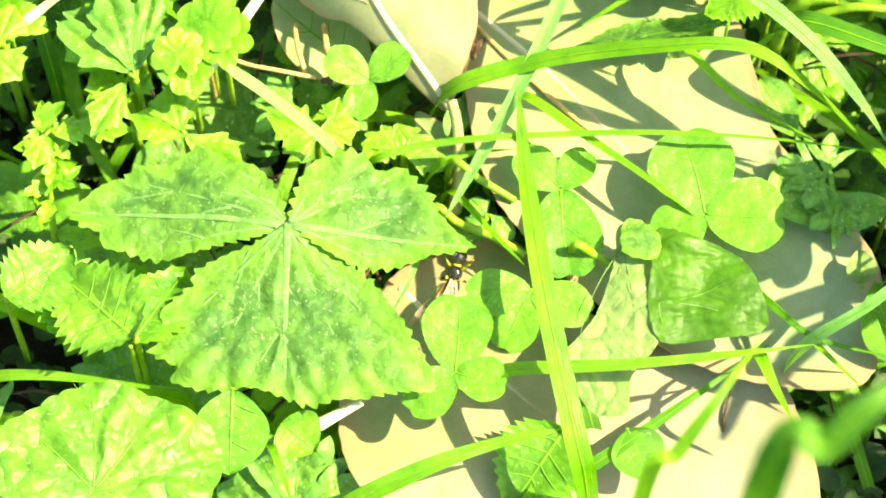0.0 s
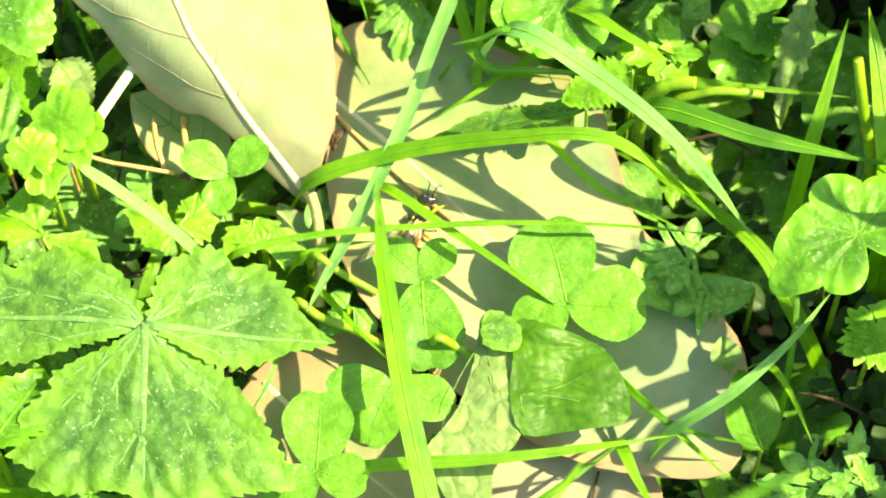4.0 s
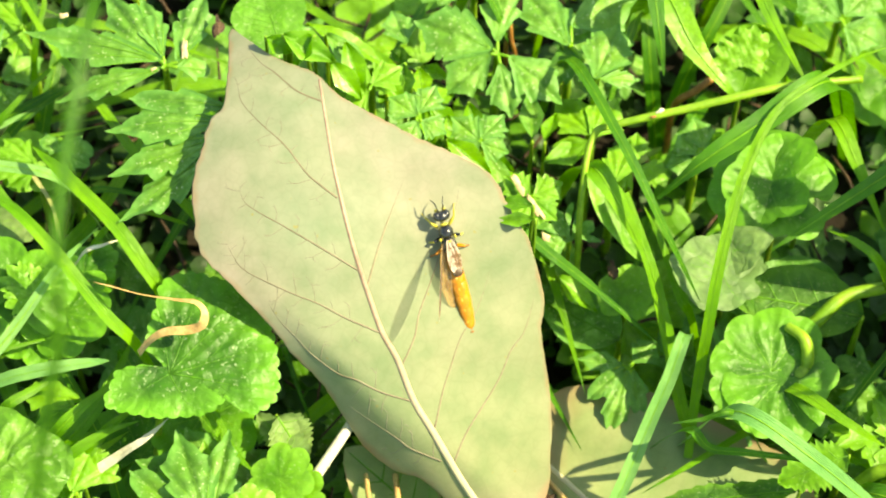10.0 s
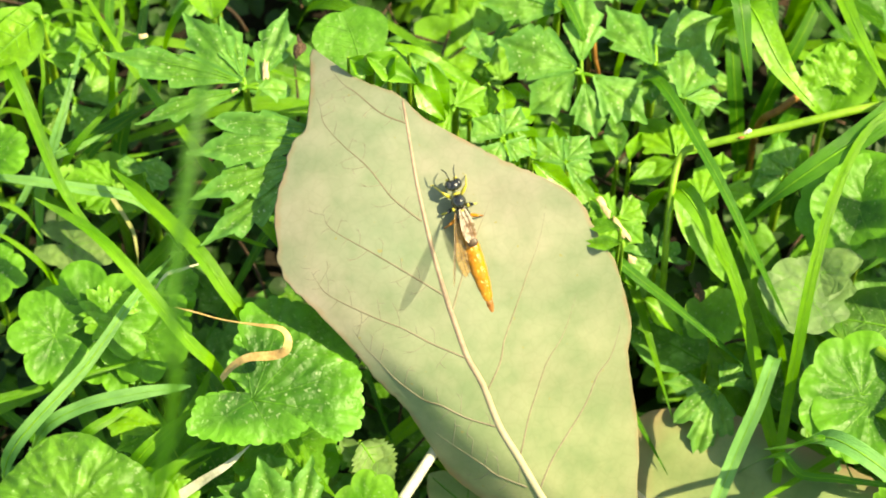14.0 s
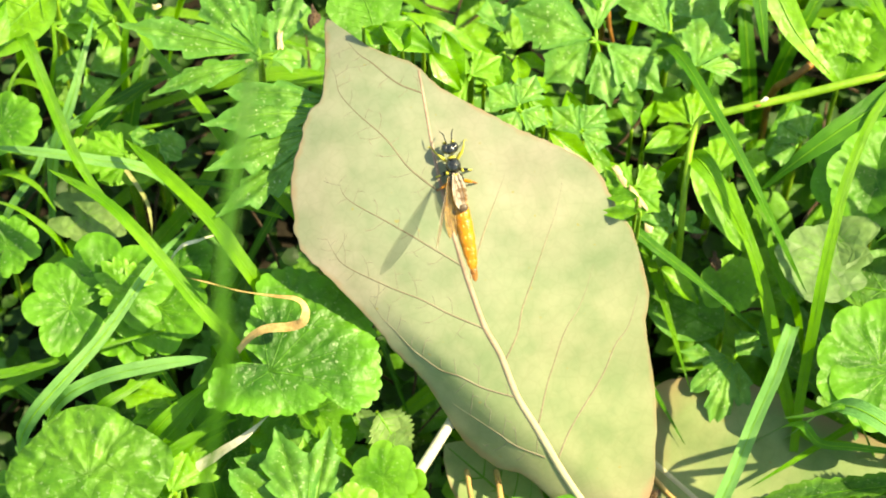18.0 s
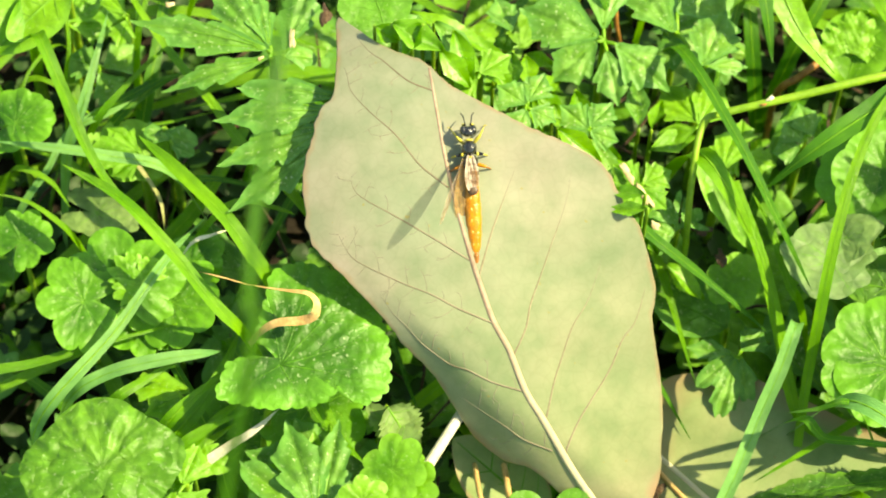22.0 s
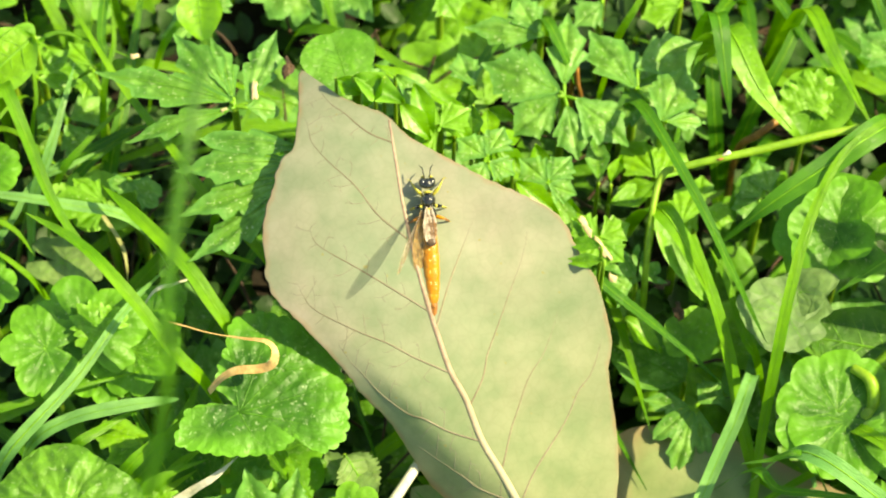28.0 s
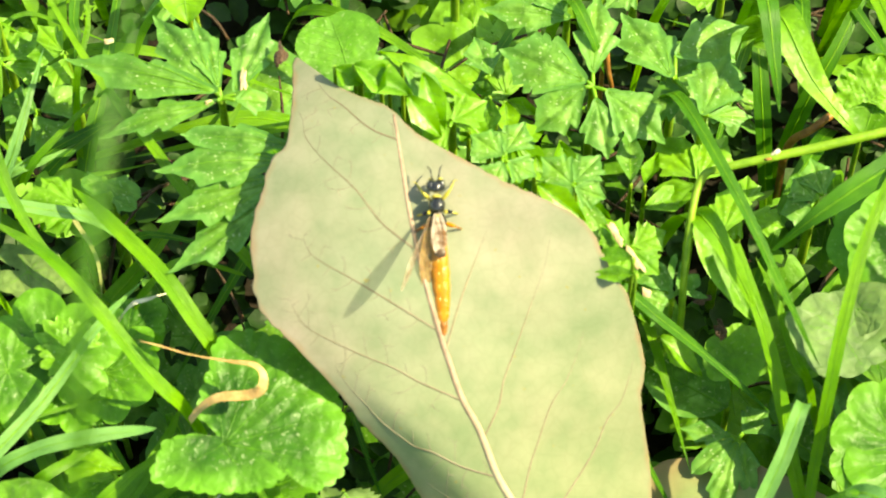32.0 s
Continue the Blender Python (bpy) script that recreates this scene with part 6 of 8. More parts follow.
cut_leaf((-41.2, 8.1, 30.6), [((-41.2, 8.3, 31.0), (-49.6, 8.7, 31.0), 5.8, 2, 0.3, 0), ((-41.9, 8.8, 31.0), (-46.3, 12.5, 31.0), 4.4, 2, 0.3, 0), ((-41.5, 7.5, 31.0), (-45.7, 5.6, 30.0), 4.1, 2, 0.3, 0)], "toothed yellow-green leaf behind grass", M_BUTTER_Y, (0, 0), 41)
cut_leaf((-44.0, 28.0, 32.6), [((-44.3, 28.2, 33.0), (-47.6, 31.8, 33.0), 3.8, 2, 0.3, 0), ((-44.6, 27.7, 33.0), (-48.7, 27.6, 33.0), 3.7, 2, 0.3, 0), ((-43.9, 27.1, 33.0), (-45.1, 23.2, 33.0), 3.8, 2, 0.3, 0)], "small toothed yellow-green leaf", M_BUTTER_Y, (0, 0), 42)
lance_leaf((-29.7, 37.3, 38.0), (-28.6, 30.0, 38.0), 6.2, 0, 43, M_FRESH, "broad smooth yellow-green leaf")
cut_leaf((-38.5, 12.7, 29.6), [((-38.4, 12.1, 30.0), (-33.8, 10.3, 30.0), 4.1, 1, 0.3, 0), ((-38.8, 12.5, 30.0), (-41.2, 11.3, 30.0), 3.4, 1, 0.3, 0)], "small toothed green leaf in a dark gap", M_BUTTER, (0, 0), 44)
cut_leaf((-57.0, 32.6, 25.6), [((-57.0, 32.4, 26.0), (-60.3, 36.6, 26.0), 5.3, 2, 0.35, 0), ((-56.2, 32.4, 26.0), (-51.7, 35.8, 26.0), 5.3, 2, 0.35, 0), ((-56.9, 30.7, 26.0), (-59.1, 28.1, 26.0), 4.6, 2, 0.35, 0)], "fine toothed yellow-green leaf", M_BUTTER_Y, (0, 0), 45)
cut_leaf((-48.3, 24.2, 23.6), [((-48.3, 24.0, 24.0), (-53.0, 25.6, 24.0), 6.1, 2, 0.3, 0), ((-47.5, 24.0, 24.0), (-42.1, 27.4, 24.0), 6.1, 2, 0.3, 0), ((-48.2, 23.1, 24.0), (-44.9, 18.1, 24.0), 5.4, 2, 0.3, 0)], "toothed dark green leaf under grass", M_BUTTER, (0, 0), 46)
cut_leaf((69.1, 34.7, 25.6), [((69.0, 33.7, 26.0), (62.8, 38.8, 26.0), 6.9, 2, 0.3, 0), ((69.8, 34.5, 26.0), (74.5, 39.8, 26.0), 6.9, 2, 0.3, 0), ((69.7, 32.8, 26.0), (74.4, 30.3, 26.0), 6.9, 2, 0.3, 0)], "toothed green buttercup leaf", M_BUTTER, (0, 0), 47)
ivy_leaf((59.6, 3.9, 36.0), (52.0, 6.3, 37.0), seed=48, lobes=9, scallop=0.08, sinus=0.5, pucker=0.008, material=M_IVY, label="broad heart-shaped green leaf behind grass")
cut_leaf((48.9, 13.4, 27.6), [((48.9, 12.4, 28.0), (45.9, 15.7, 28.0), 5.4, 2, 0.3, 0), ((48.1, 11.5, 28.0), (44.3, 10.7, 28.0), 4.6, 2, 0.3, 0), ((49.7, 13.2, 28.0), (48.2, 18.2, 28.0), 4.6, 2, 0.3, 0)], "low green buttercup leaf", M_BUTTER, (0, 0), 49)
cut_leaf((39.7, 11.2, 26.6), [((39.7, 11.0, 27.0), (36.2, 8.5, 27.0), 5.4, 2, 0.3, 0), ((40.1, 11.9, 27.0), (40.5, 16.1, 27.0), 4.6, 2, 0.3, 0), ((40.5, 10.6, 27.0), (45.1, 9.4, 27.0), 4.6, 2, 0.3, 0)], "low green buttercup leaf", M_BUTTER_Y, (0, 0), 50)

grass_blade([(46.0, -17.2, 37.0), (43.9, -23.0, 36.0), (41.4, -28.4, 34.0), (37.8, -36.8, 31.5), (34.1, -43.9, 29.0), (29.6, -51.4, 26.5), (23.9, -60.6, 24.0)], 1.57, M_GRASS_BLUE, label="pale bluish-green grass blade crossing the plants", taper=14, fold=0.35)
grass_blade([(14.7, -53.8, 28.0), (24.7, -51.8, 29.0), (37.9, -51.2, 29.5), (52.5, -51.3, 30.0), (67.1, -52.4, 30.0), (82.3, -54.7, 30.0)], 0.99, taper=2.4)
grass_blade([(23.0, -53.4, 24.0), (27.5, -52.0, 25.0), (33.4, -51.1, 24.0)], 1.06)
lance_leaf((25.6, -52.1, 19.0), (20.2, -43.5, 19.0), 4.5, 0, 61, M_PALE_GREENER, "small pale leaf scrap beside a leaf stalk", "leaf_scrap", root=False)
lance_leaf((24.4, -47.9, 20.0), (27.6, -41.3, 20.0), 3.3, 0, 62, M_GLOSSY, "small glossy leaf beside a leaf stalk")
cut_leaf((18.5, -50.9, 21.6), [((18.5, -50.6, 22.0), (23.0, -49.2, 22.0), 4.5, 1, 0.3, 0), ((17.8, -50.6, 22.0), (15.6, -46.6, 22.0), 5.2, 2, 0.3, 0), ((19.2, -51.4, 22.0), (24.4, -52.4, 22.0), 4.5, 1, 0.3, 0)], "low toothed green leaf beside a leaf stalk", M_BUTTER_Y, (0, 0), 63)
cut_leaf((29.3, -59.2, 20.6), [((29.3, -59.3, 21.0), (27.2, -56.9, 21.0), 3.7, 1, 0.3, 0), ((29.3, -60.1, 21.0), (25.5, -62.3, 21.0), 4.5, 1, 0.3, 0), ((30.1, -59.4, 21.0), (32.9, -62.6, 21.0), 3.7, 1, 0.3, 0)], "low toothed green leaf in shade", M_BUTTER, (0, 0), 64)
grass_blade([(20.3, -65.4, 22.0), (18.9, -69.7, 24.0), (15.8, -74.6, 23.0)], 0.83, M_GRASS_BLUE)
grass_blade([(25.0, -56.2, 21.5), (30.0, -62.3, 23.0), (34.3, -66.9, 22.5)], 0.95)
stem("yellow_stem", [(22.4, -58.6, 22.0), (25.6, -60.8, 22.5), (30.0, -62.7, 22.5), (34.3, -65.2, 22.0)], [0.5, 0.6, 0.6, 0.5], M_STEM, "yellow-green stem between leaves", "stem", root=True)

cut_leaf((4.2, 14.9, 44.6), [((4.2, 15.1, 45.0), (-0.9, 18.1, 45.0), 5.1, 2, 0.35, 0), ((4.2, 14.7, 45.0), (8.3, 17.6, 45.0), 5.1, 2, 0.35, 0), ((3.8, 13.9, 45.0), (0.5, 11.6, 45.0), 4.4, 2, 0.35, 0)], "crumpled bright green toothed leaf, sunlit", M_BUTTER_Y, (0, 0), 81)
cut_leaf((10.2, 10.5, 43.6), [((10.2, 10.8, 44.0), (6.4, 13.6, 44.0), 5.3, 2, 0.35, 0), ((10.6, 11.2, 44.0), (12.8, 15.4, 44.0), 5.1, 2, 0.35, 0), ((10.2, 10.0, 44.0), (8.6, 6.2, 44.0), 4.7, 2, 0.35, 0), ((10.9, 10.0, 44.0), (14.3, 8.4, 44.0), 4.4, 2, 0.35, 0)], "crumpled bright green toothed leaf, sunlit", M_BUTTER, (0, 0), 82)
cut_leaf((-7.1, 21.2, 42.6), [((-7.1, 21.0, 43.0), (-10.5, 19.4, 43.0), 4.1, 2, 0.35, 0), ((-6.7, 21.0, 43.0), (-2.0, 20.3, 43.0), 4.4, 2, 0.35, 0), ((-7.1, 21.6, 43.0), (-4.0, 23.9, 43.0), 4.4, 2, 0.35, 0)], "crumpled green toothed leaf", M_BUTTER, (0, 0), 83)
cut_leaf((18.5, 8.2, 41.6), [((18.5, 8.2, 42.0), (14.8, 11.7, 42.0), 4.9, 2, 0.35, 0), ((18.5, 7.9, 42.0), (15.5, 5.2, 42.0), 4.4, 2, 0.35, 0), ((18.9, 8.5, 42.0), (21.9, 12.2, 42.0), 4.9, 2, 0.35, 0), ((18.9, 7.7, 42.0), (22.6, 6.5, 42.0), 4.4, 2, 0.35, 0)], "crumpled green toothed leaf", M_BUTTER, (0, 0), 84)
cut_leaf((25.4, 1.8, 37.6), [((25.4, 2.1, 38.0), (22.0, 4.9, 38.0), 4.9, 2, 0.35, 0), ((25.5, 1.3, 38.0), (23.1, -2.0, 38.0), 4.5, 2, 0.35, 0), ((26.1, 2.1, 38.0), (29.9, 4.1, 38.0), 5.2, 2, 0.35, 0), ((26.0, 1.3, 38.0), (29.1, -1.5, 38.0), 4.5, 2, 0.35, 0)], "toothed bright green leaf beside a fallen leaf", M_BUTTER_Y, (0, 0), 85)

cut_leaf((26.5, 41.6, 29.6), [((26.5, 41.4, 30.0), (22.5, 45.6, 30.0), 6.1, 2, 0.3, 0), ((26.8, 41.8, 30.0), (29.6, 48.4, 30.0), 6.1, 2, 0.3, 0), ((26.5, 40.5, 30.0), (22.6, 37.0, 30.0), 5.3, 2, 0.3, 0)], "toothed green buttercup leaf", M_BUTTER, (0, 0), 91)
cut_leaf((37.6, 41.9, 27.6), [((37.5, 41.7, 28.0), (33.6, 45.1, 28.0), 6.1, 2, 0.3, 0), ((37.9, 42.6, 28.0), (42.3, 46.2, 28.0), 6.1, 2, 0.3, 0), ((37.1, 40.9, 28.0), (32.0, 39.4, 28.0), 5.4, 2, 0.3, 0)], "toothed yellow-green leaf among grass", M_BUTTER_Y, (0, 0), 92)
cut_leaf((-29.1, 38.0, 28.6), [((-29.0, 37.8, 29.0), (-34.6, 39.0, 29.0), 5.4, 2, 0.3, 0), ((-28.7, 38.3, 29.0), (-26.1, 42.2, 29.0), 4.6, 2, 0.3, 0), ((-29.0, 37.4, 29.0), (-35.2, 35.1, 29.0), 4.6, 2, 0.3, 0)], "toothed green leaf behind grass", M_BUTTER, (0, 0), 93)
cut_leaf((3.7, 43.7, 27.6), [((3.7, 43.5, 28.0), (-1.1, 46.0, 28.0), 6.1, 2, 0.3, 0), ((4.1, 43.5, 28.0), (9.2, 46.3, 28.0), 6.1, 2, 0.3, 0), ((3.7, 42.6, 28.0), (6.2, 38.8, 28.0), 5.4, 2, 0.3, 0)], "toothed green leaf among low plants", M_BUTTER_Y, (0, 0), 94)
grass_blade([(28.9, 36.3, 28.0), (31.8, 40.6, 32.0), (33.3, 47.9, 33.0)], 1.09)
grass_blade([(-35.1, 33.0, 28.0), (-31.2, 37.2, 32.0), (-26.0, 43.8, 33.0)], 1.09)

# clover
lance_leaf((33.4, 6.1, 38.0), (41.0, -5.6, 34.0), 4.6, seed=51, material=M_BUTTER_Y, label="pointed bright green leaf hanging over dark gaps", root=True)
clover_leaf((57.8, -61.2, 26.0), [(55.0, -49.5, 27.0), (68.5, -62.0, 27.0), (51.0, -64.9, 25.0)], 1.0, seed=1)
clover_leaf((24.8, -82.3, 26.0), [(25.5, -71.7, 27.0), (31.6, -84.4, 27.0), (18.5, -87.3, 26.0)], 0.9, seed=4)
clover_leaf((39.1, -56.7, 24.0), [(33.4, -51.7, 25.0), (43.0, -51.7, 25.0), (40.1, -69.3, 24.0)], 0.8, seed=7)
clover_leaf((34.9, -71.1, 25.0), [(26.1, -71.8, 26.0), (42.9, -74.5, 25.0), (31.0, -79.0, 24.0)], 0.75, seed=9)
clover_leaf((14.1, -41.8, 26.0), [(8.2, -38.8, 28.0), (19.2, -38.0, 28.0), (12.0, -47.4, 26.0)], 0.8, seed=11)
clover_leaf((-8.2, 20.6, 43.0), [(-11.1, 29.2, 44.0)], 1.18, seed=14, name="round_leaf", label="round bright green leaf with small bite holes")
lance_leaf((-3.4, -86.3, 33.0), (-3.8, -97.2, 33.0), 9.5, seed=9, material=M_CLOVER, label="oval green leaf with a torn hole", name="oval_leaf", fold=0.05, blunt=1.0)


# ---- small things ----
M_GREY = plain_material("grey_sheath", (0.16, 0.17, 0.12), (0.34, 0.34, 0.26), 0.6, 900)


def husk(place, size, turn, material, name, label):
    """A small bent scrap: a flattened lump with an uneven outline."""
    th = np.linspace(0, 2 * math.pi, 26, endpoint=False)
    rad = np.array([1 + 0.9 * noise.noise((math.cos(a) * 1.9 + place[0], math.sin(a) * 1.1 + place[1], 0)) for a in th])
    size = tuple(q * 0.8 for q in size)
    hz = lambda x, y, r=None: 0.35 * size[2] * np.cos(2.2 * x / size[0]) + 0.3 * size[2] * np.sin(2.5 * y / size[1] + place[0]) + 0.1
    v, f, uv = fan(np.c_[np.cos(th) * rad * size[0], np.sin(th) * rad * size[1]], (0, 0), 4, hz)
    ob = new(name, mesh_of(name, v, f, material, uv))
    sol = ob.modifiers.new("thickness", "SOLIDIFY")
    sol.thickness, sol.offset = 0.16 * MM, 0
    ob.matrix_basis = Matrix.Translation(Vector(place) * MM) @ Matrix.Rotation(radians(turn), 4, "Z")
    return tagged(ob, label, "plant debris")


def sprig(pts, length, wide, count, seed, material):
    """A stem with pointed leaves set round it, densest at the top."""
    rng = np.random.default_rng(seed)
    p = [np.array(q, float) for q in pts]
    p = [p[0] * (1, 1, 0) + (0, 0, -1)] + p
    org = p[0].copy()
    c = spline([q - org for q in p], 40)
    ob = thing("leafy_sprig", Matrix.Translation(Vector(org) * MM), "small sprig of pointed bright green leaves", "plant", "leafy sprigs")
    part("stalk", mesh_of("stalk", *tube(c, [0.5, 0.45, 0.3], 6, 1, 24), M_STEM), ob)
    wd = lambda v: wide / 2 * (np.sin(math.pi * np.clip(v, 0, 1) ** 0.75) ** 1.0 + 0.04 * (v < 0.97))
    for k in range(count):
        g = 0.45 + 0.55 * (k / max(1, count - 1)) ** 0.8
        a = c[min(39, int(g * 39))]
        L = length * rng.uniform(0.75, 1.15)
        ph, dr, fo = rng.uniform(0, 6), rng.uniform(0.0, 0.3), rng.uniform(0.15, 0.5)
        ht = lambda u, v, L=L, ph=ph, dr=dr, fo=fo: L * (-dr * v**2) + wide * fo * 0.5 * np.abs(u) + 0.12 * np.sin(9 * v + ph) * u
        v, f, uv = ribbon(L, wd, ht, lambda v, s: 1 + 0.55 * (((v * 3.2 + 0.2 * s) % 1) - 0.5) * (v < 0.85), 30, 6)
        ang = k * 2.4 + rng.uniform(-0.4, 0.4)
        lift = rng.uniform(-0.1, 0.45)
        m = frame_of(a, a + np.array((math.cos(ang), math.sin(ang), lift)), rng.uniform(-25, 25))
        lf = part("leaf", mesh_of("leaf", v, f, material, uv), ob, local=m)
        rv, rf = tube([(0, y * L, float(ht(np.array(0.0), np.array(y)))) for y in (0, 0.3, 0.6, 0.92)], [0.14, 0.1, 0.04], 5, 0.6, 10)
        part("midrib", mesh_of("midrib", rv, rf, M_IVY_VEIN), lf)
    return ob


def crumpled_leaf(place, green, pale, flap):
    """A torn leaf folded on itself: dark upper side, pale veined underside, a small flap."""
    ob = thing("crumpled_leaf", Matrix.Translation(Vector(place) * MM), "crumpled torn leaf, half green and half pale underside", "leaf")

    def rough(k, amp):
        def height(x, y, r=None):
            return np.array([amp * (noise.noise((a * 0.12, b * 0.16, k)) * 1.2 + abs(noise.noise((a * 0.16, b * 0.55, k + 5))) * 0.8 + abs(noise.noise((a * 0.6, b * 1.1, k + 9))) * 0.3) for a, b in zip(np.ravel(x), np.ravel(y))])
        return height
    for name, outline, mat, k, amp, dz, label in (("pale_half", pale, M_PALEGREEN, 2.0, 0.6, 1.0, "pale grey-green veined underside"), ("green_half", green, M_CRUMPLE, 4.0, 0.9, 1.6, "wrinkled green upper side"), ("flap", flap, M_TRI, 7.0, 0.8, 2.6, "")):
        h = rough(k, amp)
        out = toothed(outline, 120, 0.25, 1.6, None, np.mean(outline, 0))
        v, f, uv = fan(out, np.mean(outline, 0), 28, h)
        lf = part(name, mesh_of(name, v, f, mat, uv), ob, label, Matrix.Translation((0, 0, dz * MM)))
        q = np.array(outline)
        top = q[0] if name != "green_half" else q[-2]
        ends = [q[i] * 0.85 + q.mean(0) * 0.15 for i in range(3, len(q) - 1, 2)]
        vv, vf = vein_set(ends, top * 0.8 + q.mean(0) * 0.2, h, 0.10, -0.02, 0.35)
        part("vein_network", mesh_of("vein_network", vv, vf, M_PALEGREEN if name == "pale_half" else M_TRI_VEIN), lf)
    return ob



# tall blades standing nearer the eye
grass_blade([(-46.0, -190.0, 0.0), (-36.0, -150.0, 120.0), (-17.4, -88.3, 215.0), (-16.6, -81.4, 222.0), (-16.1, -75.6, 226.0), (-15.2, -69.4, 229.0), (-14.6, -64.3, 230.0), (-13.9, -59.1, 230.0), (-13.9, -53.0, 228.0)], 0.8, M_GRASS_DARK, label="tall out-of-focus green grass blade", root=False, taper=9)
grass_blade([(32.8, -165.6, -1.0), (34.8, -151.6, 53.0), (42.8, -121.6, 108.0), (46.7, -117.3, 114.0), (51.0, -112.2, 117.0), (55.9, -105.0, 114.0)], 1.5, M_GRASS, label="out-of-focus bright green grass blade", root=False)
grass_blade([(33.8, -211.6, -1.0), (35.8, -191.6, 90.0), (47.8, -141.6, 180.0), (53.5, -137.4, 190.0), (59.4, -133.1, 192.0), (71.0, -124.3, 180.0)], 2.8, M_GRASS_DARK, label="broad out-of-focus dark green grass blade", root=False)

# straw, stalks and dry bits
stem("straw", [(2.2, -27.2, 29.0), (-2.9, -36.6, 32.0), (-8.1, -44.9, 32.0)], [0.7, 0.75, 0.6], M_STRAW, "bleached white hollow straw lying among leaves", "straw")
stem("straw", [(12.8, -86.1, 26.0), (6.9, -88.7, 24.0), (0.9, -91.5, 22.0)], [0.55, 0.9, 0.75], M_STRAW, "broad bleached straw end under a toothed leaf", "straw")
grass_blade([(-33.8, -35.9, 27.0), (-28.5, -33.0, 31.0), (-24.8, -31.1, 33.0), (-21.8, -28.2, 33.0)], 1.32, M_STRAW, label="dry straw-coloured blade with a brown edge", rib=False)
grass_blade([(-36.1, -35.6, 26.0), (-32.3, -32.6, 29.0), (-27.3, -28.4, 28.0)], 1.58)
grass_blade([(-25.5, -21.8, 40.0), (-23.8, -20.7, 42.5), (-21.7, -20.1, 44.0), (-18.8, -20.0, 44.5), (-17.1, -19.6, 45.5), (-16.9, -18.2, 46.5), (-18.0, -17.2, 47.0), (-20.6, -16.7, 46.5), (-25.3, -15.8, 46.0), (-29.4, -14.3, 45.0), (-32.4, -13.2, 44.0)], 0.99, M_DRY, fold=0.3, roll=-60, label="curled dry brown grass tip on a green leaf", rib=False, taper=4, root=False)
grass_blade([(-34.2, -6.8, 36.0), (-31.1, -5.9, 38.0), (-28.9, -5.1, 38.0)], 0.59, M_STRAW, label="dry pale grass tip", rib=False)
stem("green_stalk", [(57.6, -17.5, 28.0), (63.2, -13.8, 32.0), (67.7, -10.0, 33.0), (73.1, -8.2, 32.0)], [0.8, 1.0, 0.9], M_STEM, "thick pale green stalk", "stalk", root=True)
stem("green_stalk", [(60.6, -21.8, 30.0), (62.3, -20.0, 34.0), (61.9, -17.2, 36.0), (59.8, -15.0, 35.0)], [0.8, 0.8, 0.9, 0.7], M_STEM, "bent green stalk with a cut end", "stalk", root=True)
stem("green_stalk", [(68.9, -35.0, 24.0), (70.4, -34.6, 32.0), (72.5, -34.4, 34.0), (75.5, -34.7, 35.0)], [0.9, 1.0, 0.9], M_STEM, "cut hairy green stalk", "stalk", root=True)
stem("green_stalk", [(71.9, -34.3, 24.0), (76.5, -34.3, 30.0), (80.5, -34.5, 31.0), (84.5, -34.8, 30.0)], [0.6, 0.65, 0.6], M_STEM, "thin pale green stalk", "stalk", root=True)
stem("green_stalk", [(99.4, -40.9, 18.0), (97.5, -36.4, 30.0), (96.7, -32.1, 35.0)], [0.8, 0.8, 0.7], M_STEM, "upright cut green stalk", "stalk", root=True)
stem("flowering_grass", [(32.1, -4.7, 26.0), (32.3, 1.7, 40.0), (33.7, 8.5, 43.0), (36.7, 10.1, 43.5), (46.3, 12.4, 44.0), (59.0, 15.7, 44.0), (69.8, 17.9, 42.0)], [0.45, 0.45, 0.5, 0.6, 0.55], M_STEM, "yellow-green grass stem bent at a node", "grass stem", root=True)
husk((41.5, 11.2, 44.0), (1.1, 0.5, 0.5), 20, M_STEM_RED, "seed_husk", "reddish husk on a grass stem")
husk((42.6, 11.8, 44.4), (0.7, 0.35, 0.35), 25, M_STRAW, "seed_husk", "white husk on a grass stem")
stem("red_stem", [(46.2, 23.6, 18.0), (49.0, 24.5, 22.0), (52.6, 27.5, 22.0)], [0.5, 0.55, 0.5], M_STEM_RED, "orange-brown stem in the undergrowth", "stem", root=True)
stem("red_stem", [(22.5, 29.9, 33.0), (23.0, 27.0, 33.0), (23.6, 26.0, 30.0)], [0.3, 0.35, 0.3], M_STEM_RED, "short reddish stem between green leaves", "stem", root=True)
stem("yellow_stem", [(24.7, -53.0, 24.0), (28.8, -55.5, 24.0), (33.1, -57.6, 22.0)], [0.5, 0.55, 0.5], M_STEM, "yellow-green stem between leaves", "stem", root=True)
stem("yellow_stem", [(40.4, -65.2, 24.5), (43.2, -65.9, 24.0), (46.1, -67.4, 23.0)], [0.5, 0.6, 0.6], M_STEM, "short yellow-green stem beside clover", "stem", root=True)
stem("dead_stalk", [(4.0, -31.7, 20.0), (4.6, -36.5, 24.0), (5.6, -40.0, 24.0)], [0.25, 0.35, 0.35], M_DRY, "dead brown flower stalk", "stalk", root=True)
stem("dead_stalk", [(7.9, -31.7, 20.0), (8.6, -37.5, 25.0), (9.5, -41.5, 24.0)], [0.25, 0.4, 0.45], M_DRY, "dead brown flower stalk", "stalk", root=True)
stem("dry_stalk", [(-6.8, -38.1, 24.0), (-0.7, -39.8, 26.0), (7.1, -41.1, 25.0)], [0.25, 0.3, 0.3], M_DRY, "thin dry straw-coloured stalk", "stalk", root=True)
